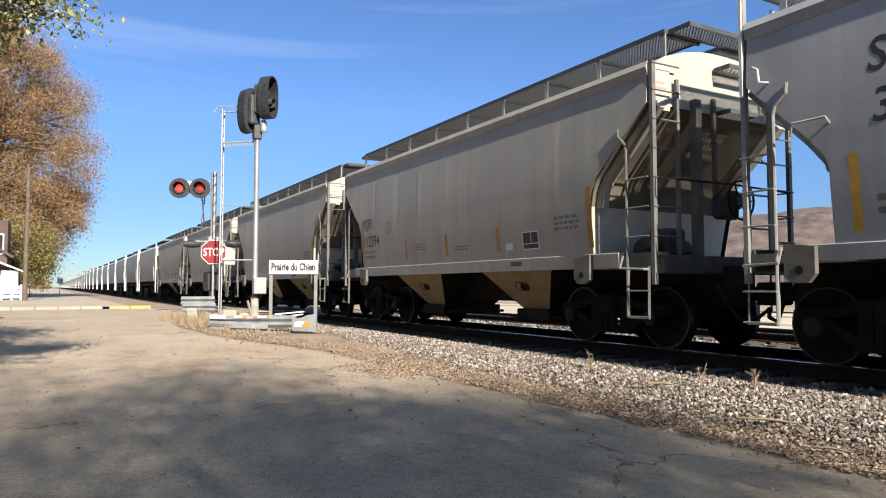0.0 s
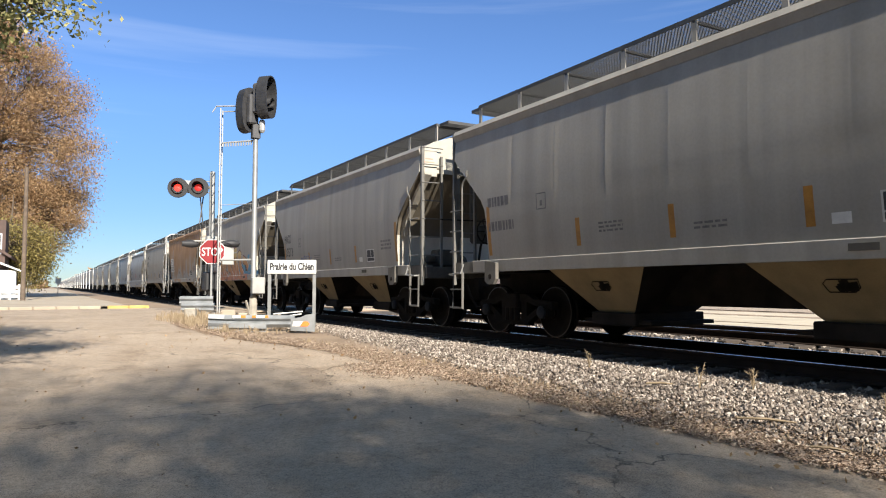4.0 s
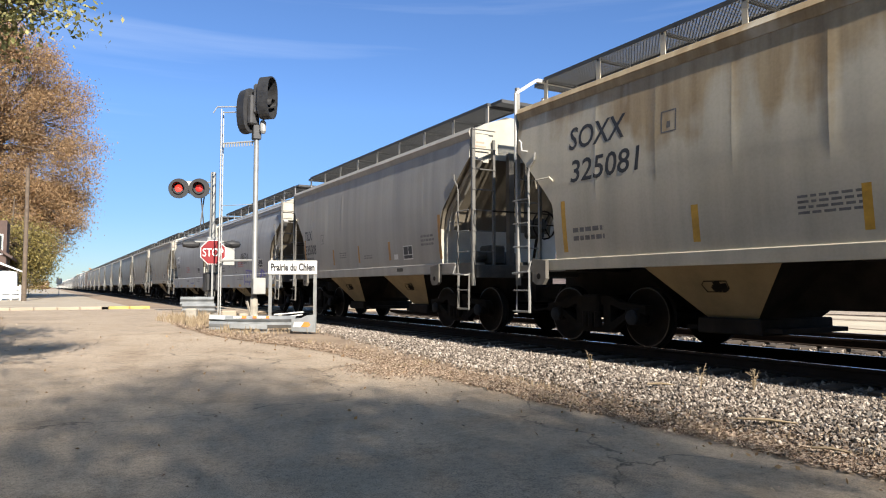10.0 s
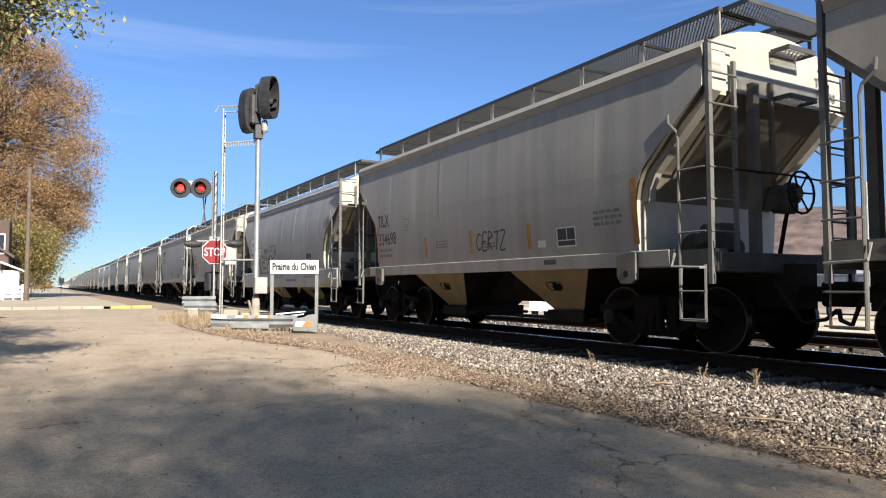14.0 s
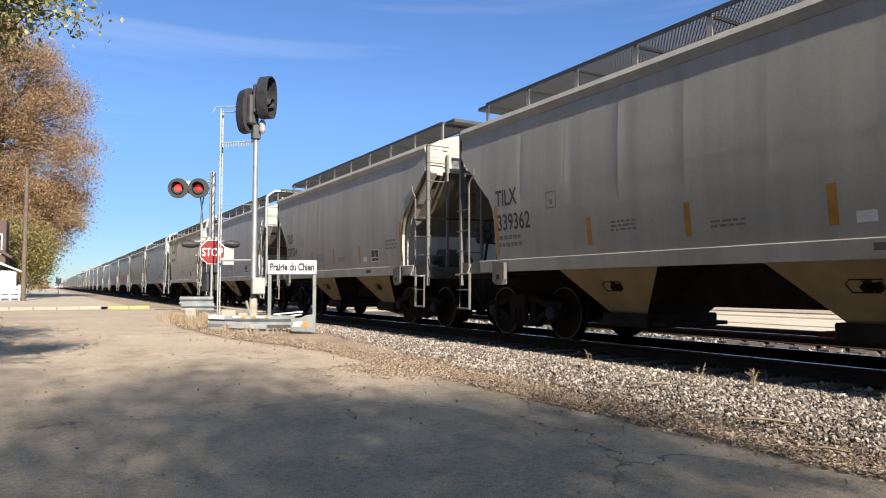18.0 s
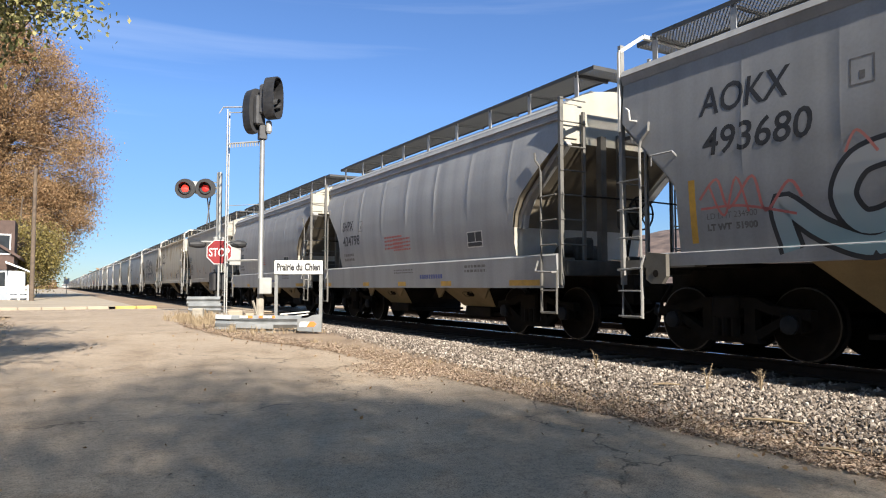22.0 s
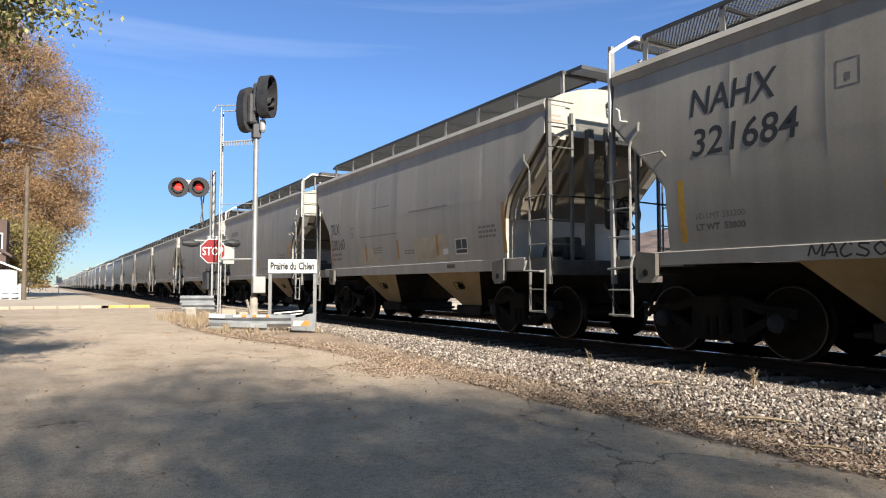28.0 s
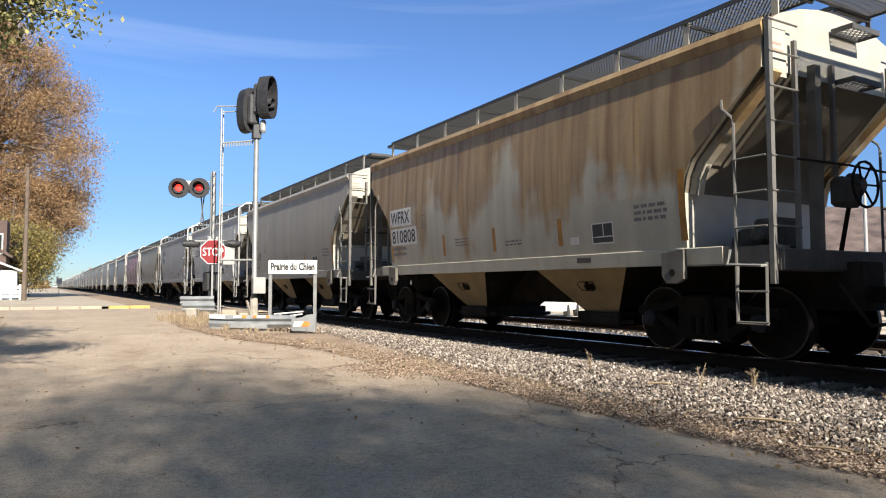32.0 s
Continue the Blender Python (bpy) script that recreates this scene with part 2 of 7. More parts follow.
class Geo:
    """Collects vertices and faces of one mesh."""

    def __init__(self):
        self.v, self.f = [], []

    def add(self, verts, faces):
        k = len(self.v)
        self.v += [tuple(p) for p in verts]
        self.f += [tuple(i + k for i in q) for q in faces]
        return self

    def box(self, x0, x1, y0, y1, z0, z1, c=0.0):
        if c <= 0:
            vs = [(x, y, z) for x in (x0, x1) for y in (y0, y1) for z in (z0, z1)]
            return self.add(vs, [(0, 1, 3, 2), (4, 6, 7, 5), (0, 4, 5, 1), (2, 3, 7, 6), (0, 2, 6, 4), (1, 5, 7, 3)])
        bm = bmesh.new()
        bmesh.ops.create_cube(bm, size=1.0, matrix=Matrix.LocRotScale(((x0 + x1) / 2, (y0 + y1) / 2, (z0 + z1) / 2), None, (x1 - x0, y1 - y0, z1 - z0)))
        bmesh.ops.bevel(bm, geom=bm.edges[:], offset=c, segments=1, affect="EDGES", profile=0.5)
        bm.verts.index_update()
        self.add([v.co for v in bm.verts], [[v.index for v in f.verts] for f in bm.faces])
        bm.free()
        return self

    def slab(self, poly, y0, y1):
        """A plate: outline (x, z) drawn out from y0 to y1."""
        n = len(poly)
        vs = [(x, y0, z) for x, z in poly] + [(x, y1, z) for x, z in poly]
        fs = [tuple(range(n))[::-1], tuple(range(n, 2 * n))] + [(i, (i + 1) % n, n + (i + 1) % n, n + i) for i in range(n)]
        return self.add(vs, fs)

    def beam(self, a, b, w, h, up=(0, 0, 1)):
        a, b = Vector(a), Vector(b)
        d = (b - a).normalized()
        s = d.cross(Vector(up))
        s = s.normalized() if s.length > 1e-4 else Vector((1, 0, 0))
        u = s.cross(d)
        vs = [p + s * i * w / 2 + u * j * h / 2 for p in (a, b) for i, j in ((-1, -1), (1, -1), (1, 1), (-1, 1))]
        return self.add(vs, [(3, 2, 1, 0), (4, 5, 6, 7), (0, 1, 5, 4), (1, 2, 6, 5), (2, 3, 7, 6), (3, 0, 4, 7)])

    def tube(self, pts, r, n=6, closed=False):
        pts = [Vector(p) for p in pts]
        k = len(self.v)
        m = len(pts)
        rr = r if isinstance(r, (list, tuple)) else [r] * m
        for i, p in enumerate(pts):
            d = (pts[(i + 1) % m] - pts[i - 1]) if closed else (pts[min(i + 1, m - 1)] - pts[max(i - 1, 0)])
            d.normalize()
            s = d.cross(Vector((0, 0, 1)))
            s = s.normalized() if s.length > 0.05 else d.cross(Vector((1, 0, 0))).normalized()
            u = s.cross(d)
            self.v += [tuple(p + (s * math.cos(6.2832 * j / n) + u * math.sin(6.2832 * j / n)) * rr[i]) for j in range(n)]
        for i in range(m if closed else m - 1):
            a, b = k + i * n, k + ((i + 1) % m) * n
            self.f += [(a + j, a + (j + 1) % n, b + (j + 1) % n, b + j) for j in range(n)]
        if not closed:
            self.f += [tuple(range(k, k + n))[::-1], tuple(range(k + (m - 1) * n, k + m * n))]
        return self

    def lathe(self, prof, axis="z", at=(0, 0, 0), n=20, caps=True):
        """A turned form: prof is (radius, height along the axis)."""
        k = len(self.v)
        for r, h in prof:
            for j in range(n):
                c, s = r * math.cos(6.2832 * j / n), r * math.sin(6.2832 * j / n)
                p = {"z": (c, s, h), "y": (c, h, s), "x": (h, c, s)}[axis]
                self.v.append((at[0] + p[0], at[1] + p[1], at[2] + p[2]))
        for i in range(len(prof) - 1):
            a, b = k + i * n, k + (i + 1) * n
            self.f += [(a + j, a + (j + 1) % n, b + (j + 1) % n, b + j) for j in range(n)]
        for i in (0, len(prof) - 1):
            if caps and prof[i][0] > 1e-4:
                self.f.append(tuple(range(k + i * n, k + (i + 1) * n)))
        return self

    def mesh(self, name, mat, smooth=False):
        me = bpy.data.meshes.new(name)
        me.from_pydata(self.v, [], self.f)
        bm = bmesh.new()
        bm.from_mesh(me)
        bmesh.ops.recalc_face_normals(bm, faces=bm.faces[:])
        bm.to_mesh(me)
        bm.free()
        me.materials.append(mat)
        if smooth:
            me.shade_smooth()
            me.set_sharp_from_angle(angle=radians(35))
        return me


def part(name, geo, mat, parent=None, label="", smooth=False, at=None):
    """One mesh object, under a thing or a part."""
    me = geo.mesh(name, mat, smooth) if isinstance(geo, Geo) else geo
    ob = new(name, me)
    ob.parent = parent
    if at is not None:
        ob.matrix_basis = at
    return tagged(ob, label)


def thing(name, label, category, at, group="", kind=""):
    ob = new(name)
    ob.matrix_basis = at
    ob.empty_display_size = 0.2
    return tagged(ob, label, category, group, kind)


LETTERS = {}


def letters(text, height, shear=0.0, bold=0.0, space=1.0):
    """Flat outlines of a text, as (vertices, faces), capitals of that height."""
    key = (text, height, shear, bold, space)
    if key not in LETTERS:
        cu = bpy.data.curves.new("text", "FONT")
        cu.body, cu.size, cu.shear, cu.offset, cu.space_character = text, height / 0.70, shear, bold, space
        cu.resolution_u = 3
        ob = bpy.data.objects.new("text", cu)
        me = bpy.data.meshes.new_from_object(ob)
        LETTERS[key] = ([tuple(v.co) for v in me.vertices], [tuple(p.vertices) for p in me.polygons])
        bpy.data.objects.remove(ob)
        bpy.data.curves.remove(cu)
        bpy.data.meshes.remove(me)
    return LETTERS[key]


def sheet_mesh(verts, faces, name, mat):
    me = bpy.data.meshes.new(name)
    me.from_pydata([tuple(v) for v in verts], [], [tuple(f) for f in faces])
    me.materials.append(mat)
    return me


# ---- hopper cars: local x forward along the train, y towards the road, z up from the rail ----
HL = 5.6          # half length at the eaves
PITCH = 12.8      # coupler to coupler
TRACK_X = 8.76    # centre line of the near track
BOGIE = 4.27      # truck centre from the middle

# end outline: (z, how far the side sheet is cut back); cross-section: (y, z)
STYLE = {
    "round": dict(cut=[(3.50, 0.0), (2.56, 1.02), (2.36, 1.13), (2.15, 1.17)],
                  sec=[(1.515, 1.40), (1.541, 1.60), (1.572, 1.90), (1.594, 2.2), (1.610, 2.6), (1.606, 3.0), (1.588, 3.4), (1.568, 3.72), (1.56, 3.82), (1.552, 3.97)],
                  roof=[(1.50, 4.05), (1.2, 4.22), (0.8, 4.35), (0.4, 4.42)], crown=4.44, sill=(1.20, 1.42), bulge=0.0035, pitch=1.2),
    "post": dict(cut=[(3.30, 0.0), (2.55, 0.74), (2.30, 0.94), (2.2, 0.97)],
                 sec=[(1.515, 1.36), (1.543, 1.6), (1.573, 1.90), (1.594, 2.2), (1.610, 2.6), (1.606, 3.0), (1.588, 3.4), (1.568, 3.72), (1.56, 3.82), (1.552, 3.97)],
                 roof=[(1.48, 4.03), (1.1, 4.14), (0.7, 4.22), (0.35, 4.26)], crown=4.27, sill=(1.20, 1.38), bulge=0.004, pitch=1.2),
    "flow": dict(cut=[(3.35, 0.0), (2.85, 0.62), (2.52, 1.02), (2.25, 1.20), (2.0, 1.25)],
                 sec=[(1.49, 1.46), (1.555, 1.75), (1.598, 2.2), (1.612, 2.6), (1.585, 3.0), (1.515, 3.4), (1.43, 3.72), (1.40, 3.82)],
                 roof=[(1.36, 4.02), (1.0, 4.20), (0.7, 4.30), (0.35, 4.35)], crown=4.37, sill=(0.90, 1.47), bulge=0.011, pitch=1.4),
}


def cut_at(style, z):
    cut = STYLE[style]["cut"]
    if z >= cut[0][0]:
        return 0.0
    for (za, ca), (zb, cb) in zip(cut, cut[1:]):
        if z >= zb:
            return ca + (cb - ca) * (za - z) / (za - zb)
    return cut[-1][1]


def sill_y(z):
    """Face of the deep sill of the curved cars, leaning in towards its foot."""
    return 1.612 - 0.05 * (1.44 - z)


def side_y(style, z):
    sec = STYLE[style]["sec"]
    if z <= sec[0][1]:
        return sec[0][0]
    for (ya, za), (yb, zb) in zip(sec, sec[1:]):
        if z <= zb:
            return ya + (yb - ya) * (z - za) / (zb - za)
    return sec[-1][0]


def dents(style, seed):
    rnd = random.Random(seed)
    return [[rnd.uniform(0.4, 1.3) for _ in range(12)] for _ in range(2)]


SEED = {"round": 1, "post": 2, "flow": 3}


def drawn_in(style, x, z, row):
    """How far the side sheet is drawn in at a seam."""
    st = STYLE[style]
    pos = x / st["pitch"] + 6
    near = abs(pos - round(pos)) * st["pitch"]
    w = abs(math.sin(math.pi * pos)) ** 0.5
    low = max(0.0, min(1.0, (z - 1.9) / 0.8)) * max(0.0, min(1.0, (3.97 - z) / 0.25))
    bead = 0.0042 * max(0.0, min(1.0, (z - 2.25) / 0.25)) if near < 0.009 and abs(x) < INNER else 0.0
    return st["bulge"] * (1 - w) * row[int(max(0, min(11, pos)))] * low - bead * low


INNER = 4.3
DENT = {k: dents(k, v) for k, v in SEED.items()}



def levels(style):
    st = STYLE[style]
    zs = {z for _, z in st["sec"]} | {z for z, _ in st["cut"]} | {1.5, 2.2, 2.5, 3.1, 3.72}
    return sorted(z for z in zs if st["sec"][0][1] <= z <= st["sec"][-1][1])


def inner_stations(style):
    pitch = STYLE[style]["pitch"]
    n = int(INNER / pitch)
    xs = [-INNER, INNER]
    for i in range(-n, n + 1):
        xs += [i * pitch + d for d in (-0.022, -0.007, 0.007, 0.022)]
    for i in range(-n - 1, n + 1):
        xs += [x for x in ((i + q) * pitch for q in (0.15, 0.35, 0.65, 0.85)) if abs(x) < INNER - 0.02]
    return sorted(xs)


STATIONS = {k: inner_stations(k) for k in STYLE}


def skin_y(style, x, z):
    """The road-side face of the hull, facet by facet."""
    xs = STATIONS[style]
    if not xs[0] < x < xs[-1]:
        return side_y(style, z) - drawn_in(style, x, z, DENT[style][0])
    i = max(j for j in range(len(xs) - 1) if xs[j] <= x)
    a, b = (drawn_in(style, xs[j], z, DENT[style][0]) for j in (i, i + 1))
    return side_y(style, z) - a - (b - a) * (x - xs[i]) / (xs[i + 1] - xs[i])


def face_y(style, x, z):
    """The road-side face, sill included."""
    s0, s1 = STYLE[style]["sill"]
    if z >= s1 - 0.001:
        return skin_y(style, x, z)
    return sill_y(z) if style == "flow" else 1.530 + 0.015 * max(0.0, z - s0) / (s1 - 0.012 - s0)


def conform(style, pts, faces):
    """Cuts a flat mark along the facets of the hull, so that it lies on them."""
    bm = bmesh.new()
    vs = [bm.verts.new((HL - o, 0, z)) for o, z in pts]
    for f in faces:
        try:
            bm.faces.new([vs[i] for i in f])
        except ValueError:
            pass
    bmesh.ops.triangulate(bm, faces=bm.faces[:])
    x0, x1 = min(v.co.x for v in vs), max(v.co.x for v in vs)
    z0, z1 = min(v.co.z for v in vs), max(v.co.z for v in vs)
    cuts = [((x, 0, 0), (1, 0, 0)) for x in inner_stations(style) if x0 < x < x1] + [((0, 0, z), (0, 0, 1)) for z in levels(style) + [STYLE[style]["sill"][1]] if z0 < z < z1]
    for co, no in cuts:
        bmesh.ops.bisect_plane(bm, geom=bm.verts[:] + bm.edges[:] + bm.faces[:], plane_co=co, plane_no=no)
    bm.verts.index_update()
    out = [(v.co.x, v.co.z) for v in bm.verts], [[v.index for v in f.verts] for f in bm.faces]
    bm.free()
    return out


def hull(style, seed, coarse=False):
    """The tank of the car: sides with slightly drawn-in seams, sloped end sheets and an arched roof."""
    st = STYLE[style]
    zs = [st["sec"][0][1], 2.15, 2.56, 3.3, 3.97] if coarse else levels(style)
    half = [(side_y(style, z), z) for z in zs] + list(st["roof"])
    full = half + [(0.0, st["crown"])] + [(-y, z) for y, z in reversed(half)]
    dent = dents(style, seed)
    ends = [0.0, 1.0] if coarse else [0.0, 0.25, 0.5, 0.75, 1.0]
    inner = [-INNER, INNER] if coarse else inner_stations(style)
    cols = [(-1, 1 - e) for e in ends[:-1]] + [(0, x) for x in inner] + [(1, e) for e in ends[1:]]
    g = Geo()
    for kind, q in cols:
        for y, z in full:
            x = q if not kind else kind * (INNER + (HL - cut_at(style, z) - INNER) * q)
            y2 = y - math.copysign(drawn_in(style, x, z, dent[0 if y > 0 else 1]), y) if y and z < 4.0 else y
            g.v.append((x, y2, z))
    k, m = len(full), len(cols) - 1
    for i in range(m):
        for j in range(k - 1):
            a = i * k + j
            g.f.append((a, a + 1, a + k + 1, a + k))
        g.f.append((i * k, (i + 1) * k, (i + 1) * k + k - 1, i * k + k - 1))
    h = len(half)
    for base in (0, m * k):
        for j in range(h - 1):
            g.f.append((base + j, base + j + 1, base + k - 2 - j, base + k - 1 - j))
        g.f.append((base + h - 1, base + h, base + h + 1))
    return g


def ladder(sx, sy, parent, style, far):
    """Corner ladders: one on the side and one on the end, sharing the corner stile."""
    top = 4.5 if style == "post" else 4.08
    x0, x1 = sx * (HL - 0.36), sx * (HL + 0.07)
    y0 = sy * 1.60
    y1 = sy * 1.02
    mat = RAILPAINT if style != "post" else POSTPAINT
    corner = Geo().box(x1 - 0.03, x1 + 0.03, *sorted((y0 - sy * 0.03, y0 - sy * 0.10)), 0.95, top)
    side = Geo().tube([(x0, y0 + sy * 0.025, 0.48), (x0, y0 + sy * 0.025, 2.88), (x0 - sx * 0.03, y0 + sy * 0.03, 2.98), (x0 - sx * 0.16, y0 + sy * 0.02, 3.10), (x0 - sx * 0.17, y0 + sy * 0.02, 3.22)], 0.019, 6)
    end = Geo().box(x1 - 0.025, x1 + 0.025, *sorted((y1, y1 + sy * 0.05)), 1.15, top - 0.2)
    side_rungs, end_rungs = (0.50, 0.86, 1.62, 2.03, 2.44), (1.62, 2.03, 2.44, 2.85, 3.26, 3.67, 4.05)
    if far:
        for z in side_rungs:
            corner.tube([(x0, y0 + sy * 0.045, z), (x1, y0 + sy * 0.045, z)], 0.013, 5)
        for z in end_rungs:
            corner.tube([(x1 + sx * 0.03, y0 - sy * 0.03, z), (x1 + sx * 0.03, y1, z)], 0.013, 5)
        corner.add(side.v, side.f).add(end.v, end.f)
        part("ladder", corner, mat, parent)
        return
    lad = part("ladder", corner, mat, parent)
    part("ladder_stile", side, mat, lad)
    part("ladder_stile", end, mat, lad)
    r = Geo().tube([(x0, y0 + sy * 0.045, 0), (x1, y0 + sy * 0.045, 0)], 0.013, 5).mesh("rung", mat)
    e = Geo().tube([(x1 + sx * 0.03, y0 - sy * 0.03, 0), (x1 + sx * 0.03, y1, 0)], 0.013, 5).mesh("rung", mat)
    for me, zs in ((r, side_rungs), (e, end_rungs)):
        for z in zs:
            part("rung", me, None, lad, at=pose(0, 0, z))
    g = Geo().tube([(x0 - sx * 0.07, y0 + sy * 0.04, 1.36), (x0 - sx * 0.07, y0 + sy * 0.10, 1.18), (x1 - sx * 0.05, y0 + sy * 0.10, 1.16), (x1 - sx * 0.05, y0, 1.16)], 0.018, 5)
    part("grab_iron", g, POSTPAINT, parent, "bright painted grab iron")
    g = Geo().tube([(x0, y0, 1.2), (x0, y0 + sy * 0.01, 0.48), (x1 - sx * 0.05, y0 + sy * 0.01, 0.48), (x1 - sx * 0.05, y0, 1.2)], 0.02, 5)
    part("sill_step", g, mat, parent)


def wheel_set(parent, x, far=False):
    g = Geo()
    tread = [(0.30, -0.02), (0.40, 0.0), (0.438, 0.003), (0.457, 0.0), (0.457, -0.10), (0.485, -0.125), (0.485, -0.14), (0.40, -0.14), (0.10, -0.10)]
    for s in (1, -1):
        g.lathe([(r, s * (0.80 + h)) for r, h in tread], "y", (x, 0, 0.457), 28, False)
        g.lathe([(0.30, s * 0.78), (0.16, s * 0.73), (0.13, s * 0.86), (0.001, s * 0.86)], "y", (x, 0, 0.457), 20)
    g.lathe([(0.09, -1.05), (0.09, 1.05)], "y", (x, 0, 0.457), 12)
    me = g.mesh("wheelset", WHEELSTEEL, True)
    me.materials.append(RIMSTEEL)
    for p in me.polygons:
        c = p.center
        r = math.hypot(c.x - x, c.z - 0.457)
        if r > 0.435 and 0.70 < abs(c.y) < 0.81:
            p.material_index = 1
    return part("wheelset", me, None, parent)


def truck(parent, xc):
    """Three-piece freight truck."""
    e = new("truck")
    e.parent = parent
    e.location = (xc, 0, 0)
    for s in (1, -1):
        y0, y1 = sorted((s * 0.93, s * 1.08))
        g = Geo()
        g.slab([(-1.14, 0.64), (-0.62, 0.68), (-0.40, 0.78), (0.40, 0.78), (0.62, 0.68), (1.14, 0.64), (1.14, 0.50), (0.98, 0.55), (0.64, 0.57), (0.42, 0.64), (-0.42, 0.64), (-0.64, 0.57), (-0.98, 0.55), (-1.14, 0.50)], y0, y1)
        for q in (1, -1):
            g.slab([(q * 0.24, 0.66), (q * 0.40, 0.66), (q * 0.40, 0.26), (q * 0.24, 0.26)], y0 + 0.01, y1 - 0.01)
            g.slab([(q * 0.40, 0.22), (q * 0.40, 0.36), (q * 0.78, 0.56), (q * 0.86, 0.50)], y0 + 0.005, y1 - 0.005)
        g.slab([(-0.46, 0.20), (0.46, 0.20), (0.42, 0.31), (-0.42, 0.31)], y0, y1)
        g.box(-1.03, -0.75, y0 - 0.02, y1 + 0.02, 0.36, 0.60, 0.02)
        g.box(0.75, 1.03, y0 - 0.02, y1 + 0.02, 0.36, 0.60, 0.02)
        for q in (-0.14, 0.0, 0.14):
            g.lathe([(0.06, 0.28), (0.06, 0.52)], "z", (q, s * 1.10, 0), 8)
        fr = part("side_frame", g, TRUCKSTEEL, e)
        for x in (-0.89, 0.89) if s > 0 else ():
            part("bearing_cap", Geo().lathe([(0.115, s * 1.06), (0.115, s * 1.13), (0.08, s * 1.15), (0.001, s * 1.15)], "y", (x, 0, 0.457), 14), BEARING, fr, "round bearing end cap", smooth=True)
    part("bolster", Geo().box(-0.2, 0.2, -1.15, 1.15, 0.50, 0.80, 0.03), TRUCKSTEEL, e)
    for x in (-0.89, 0.89):
        wheel_set(e, x)
    return e


def chute(parent, xc, style):
    """One bottom hopper with its sliding gate; its end slopes and underside are black."""
    zt, zb = STYLE[style]["sill"][0] + 0.10, 0.50
    (a, yt), (b, yb) = ((1.05, 1.25), (0.62, 0.75)) if style == "flow" else ((1.18, 1.28), (0.40, 0.70))
    vs = [(xc + s * a, y * yt, zt) for y in (1, -1) for s in (1, -1)] + [(xc + s * b, y * yb, zb) for y in (1, -1) for s in (1, -1)]
    g = Geo().add(vs, [(0, 1, 5, 4), (2, 3, 7, 6), (0, 2, 6, 4), (1, 3, 7, 5), (4, 5, 7, 6), (0, 1, 3, 2)])
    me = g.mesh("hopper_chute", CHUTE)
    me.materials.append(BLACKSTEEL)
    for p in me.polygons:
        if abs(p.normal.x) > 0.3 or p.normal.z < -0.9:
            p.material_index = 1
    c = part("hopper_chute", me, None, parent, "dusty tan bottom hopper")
    part("outlet_gate", Geo().box(xc - 0.5, xc + 0.5, -0.80, 0.80, 0.28, 0.50, 0.02).box(xc - 0.75, xc + 0.75, -0.72, 0.72, 0.32, 0.38), BLACKSTEEL, c)

    def face(u, w, lift=0.012):
        """A point on the road-side face: u along, w from bottom (0) to top (1)."""
        return (xc + u * (b + (a - b) * w), yb + (yt - yb) * w + lift, zb + (zt - zb) * w)
    if style == "flow":
        for s in (1, -1):
            part("gusset", Geo().slab([(xc + s * (a + 0.05), 0.92), (xc + s * (a - 0.4), 0.92), (xc + s * (a - 0.2), 0.70), (xc + s * (a - 0.1), 0.68)], 1.20, 1.24), CHUTE, c)
    st = Geo().tube([face(u, w) for u, w in ((0.24, 0.44), (-0.16, 0.44), (-0.24, 0.50), (-0.22, 0.62), (0.18, 0.62), (0.26, 0.56))], 0.007, 4, True)
    rnd = random.Random(7)
    for i in range(7):
        u, w = rnd.uniform(-0.12, 0.18), rnd.uniform(0.48, 0.58)
        st.add([face(u, w - 0.05, 0.014), face(u - 0.12, w - 0.03, 0.014), face(u - 0.10, w + 0.06, 0.014), face(u + 0.03, w + 0.04, 0.014)], [(0, 1, 2, 3)])
    part("stencil_mark", st, BLACKSTEEL, c, "smudged dark stencil patch")


def grating(x0, x1, y0, y1, z, pitch=0.062):
    """Walkway of expanded metal: crossing slanted strands between edge bars."""
    g = Geo()
    for y in (y0, y1):
        g.box(x0, x1, y - 0.007, y + 0.007, z - 0.036, z + 0.03)
    for x in (x0, x1):
        g.box(x - 0.007, x + 0.007, y0, y1, z - 0.036, z + 0.03)
    w = y1 - y0
    n = int((x1 - x0 + w) / pitch)
    for s in (1, -1):
        for i in range(1, n):
            c = i * pitch
            ya, yb = max(0.0, c - (x1 - x0)), min(w, c)
            if yb - ya < 0.02:
                continue
            a, b = (x0 + c - ya, ya), (x0 + c - yb, yb)
            if s < 0:
                a, b = (a[0], w - a[1]), (b[0], w - b[1])
            g.beam((a[0], y0 + a[1], z + 0.004 * s), (b[0], y0 + b[1], z + 0.004 * s), 0.010, 0.010)
    return g


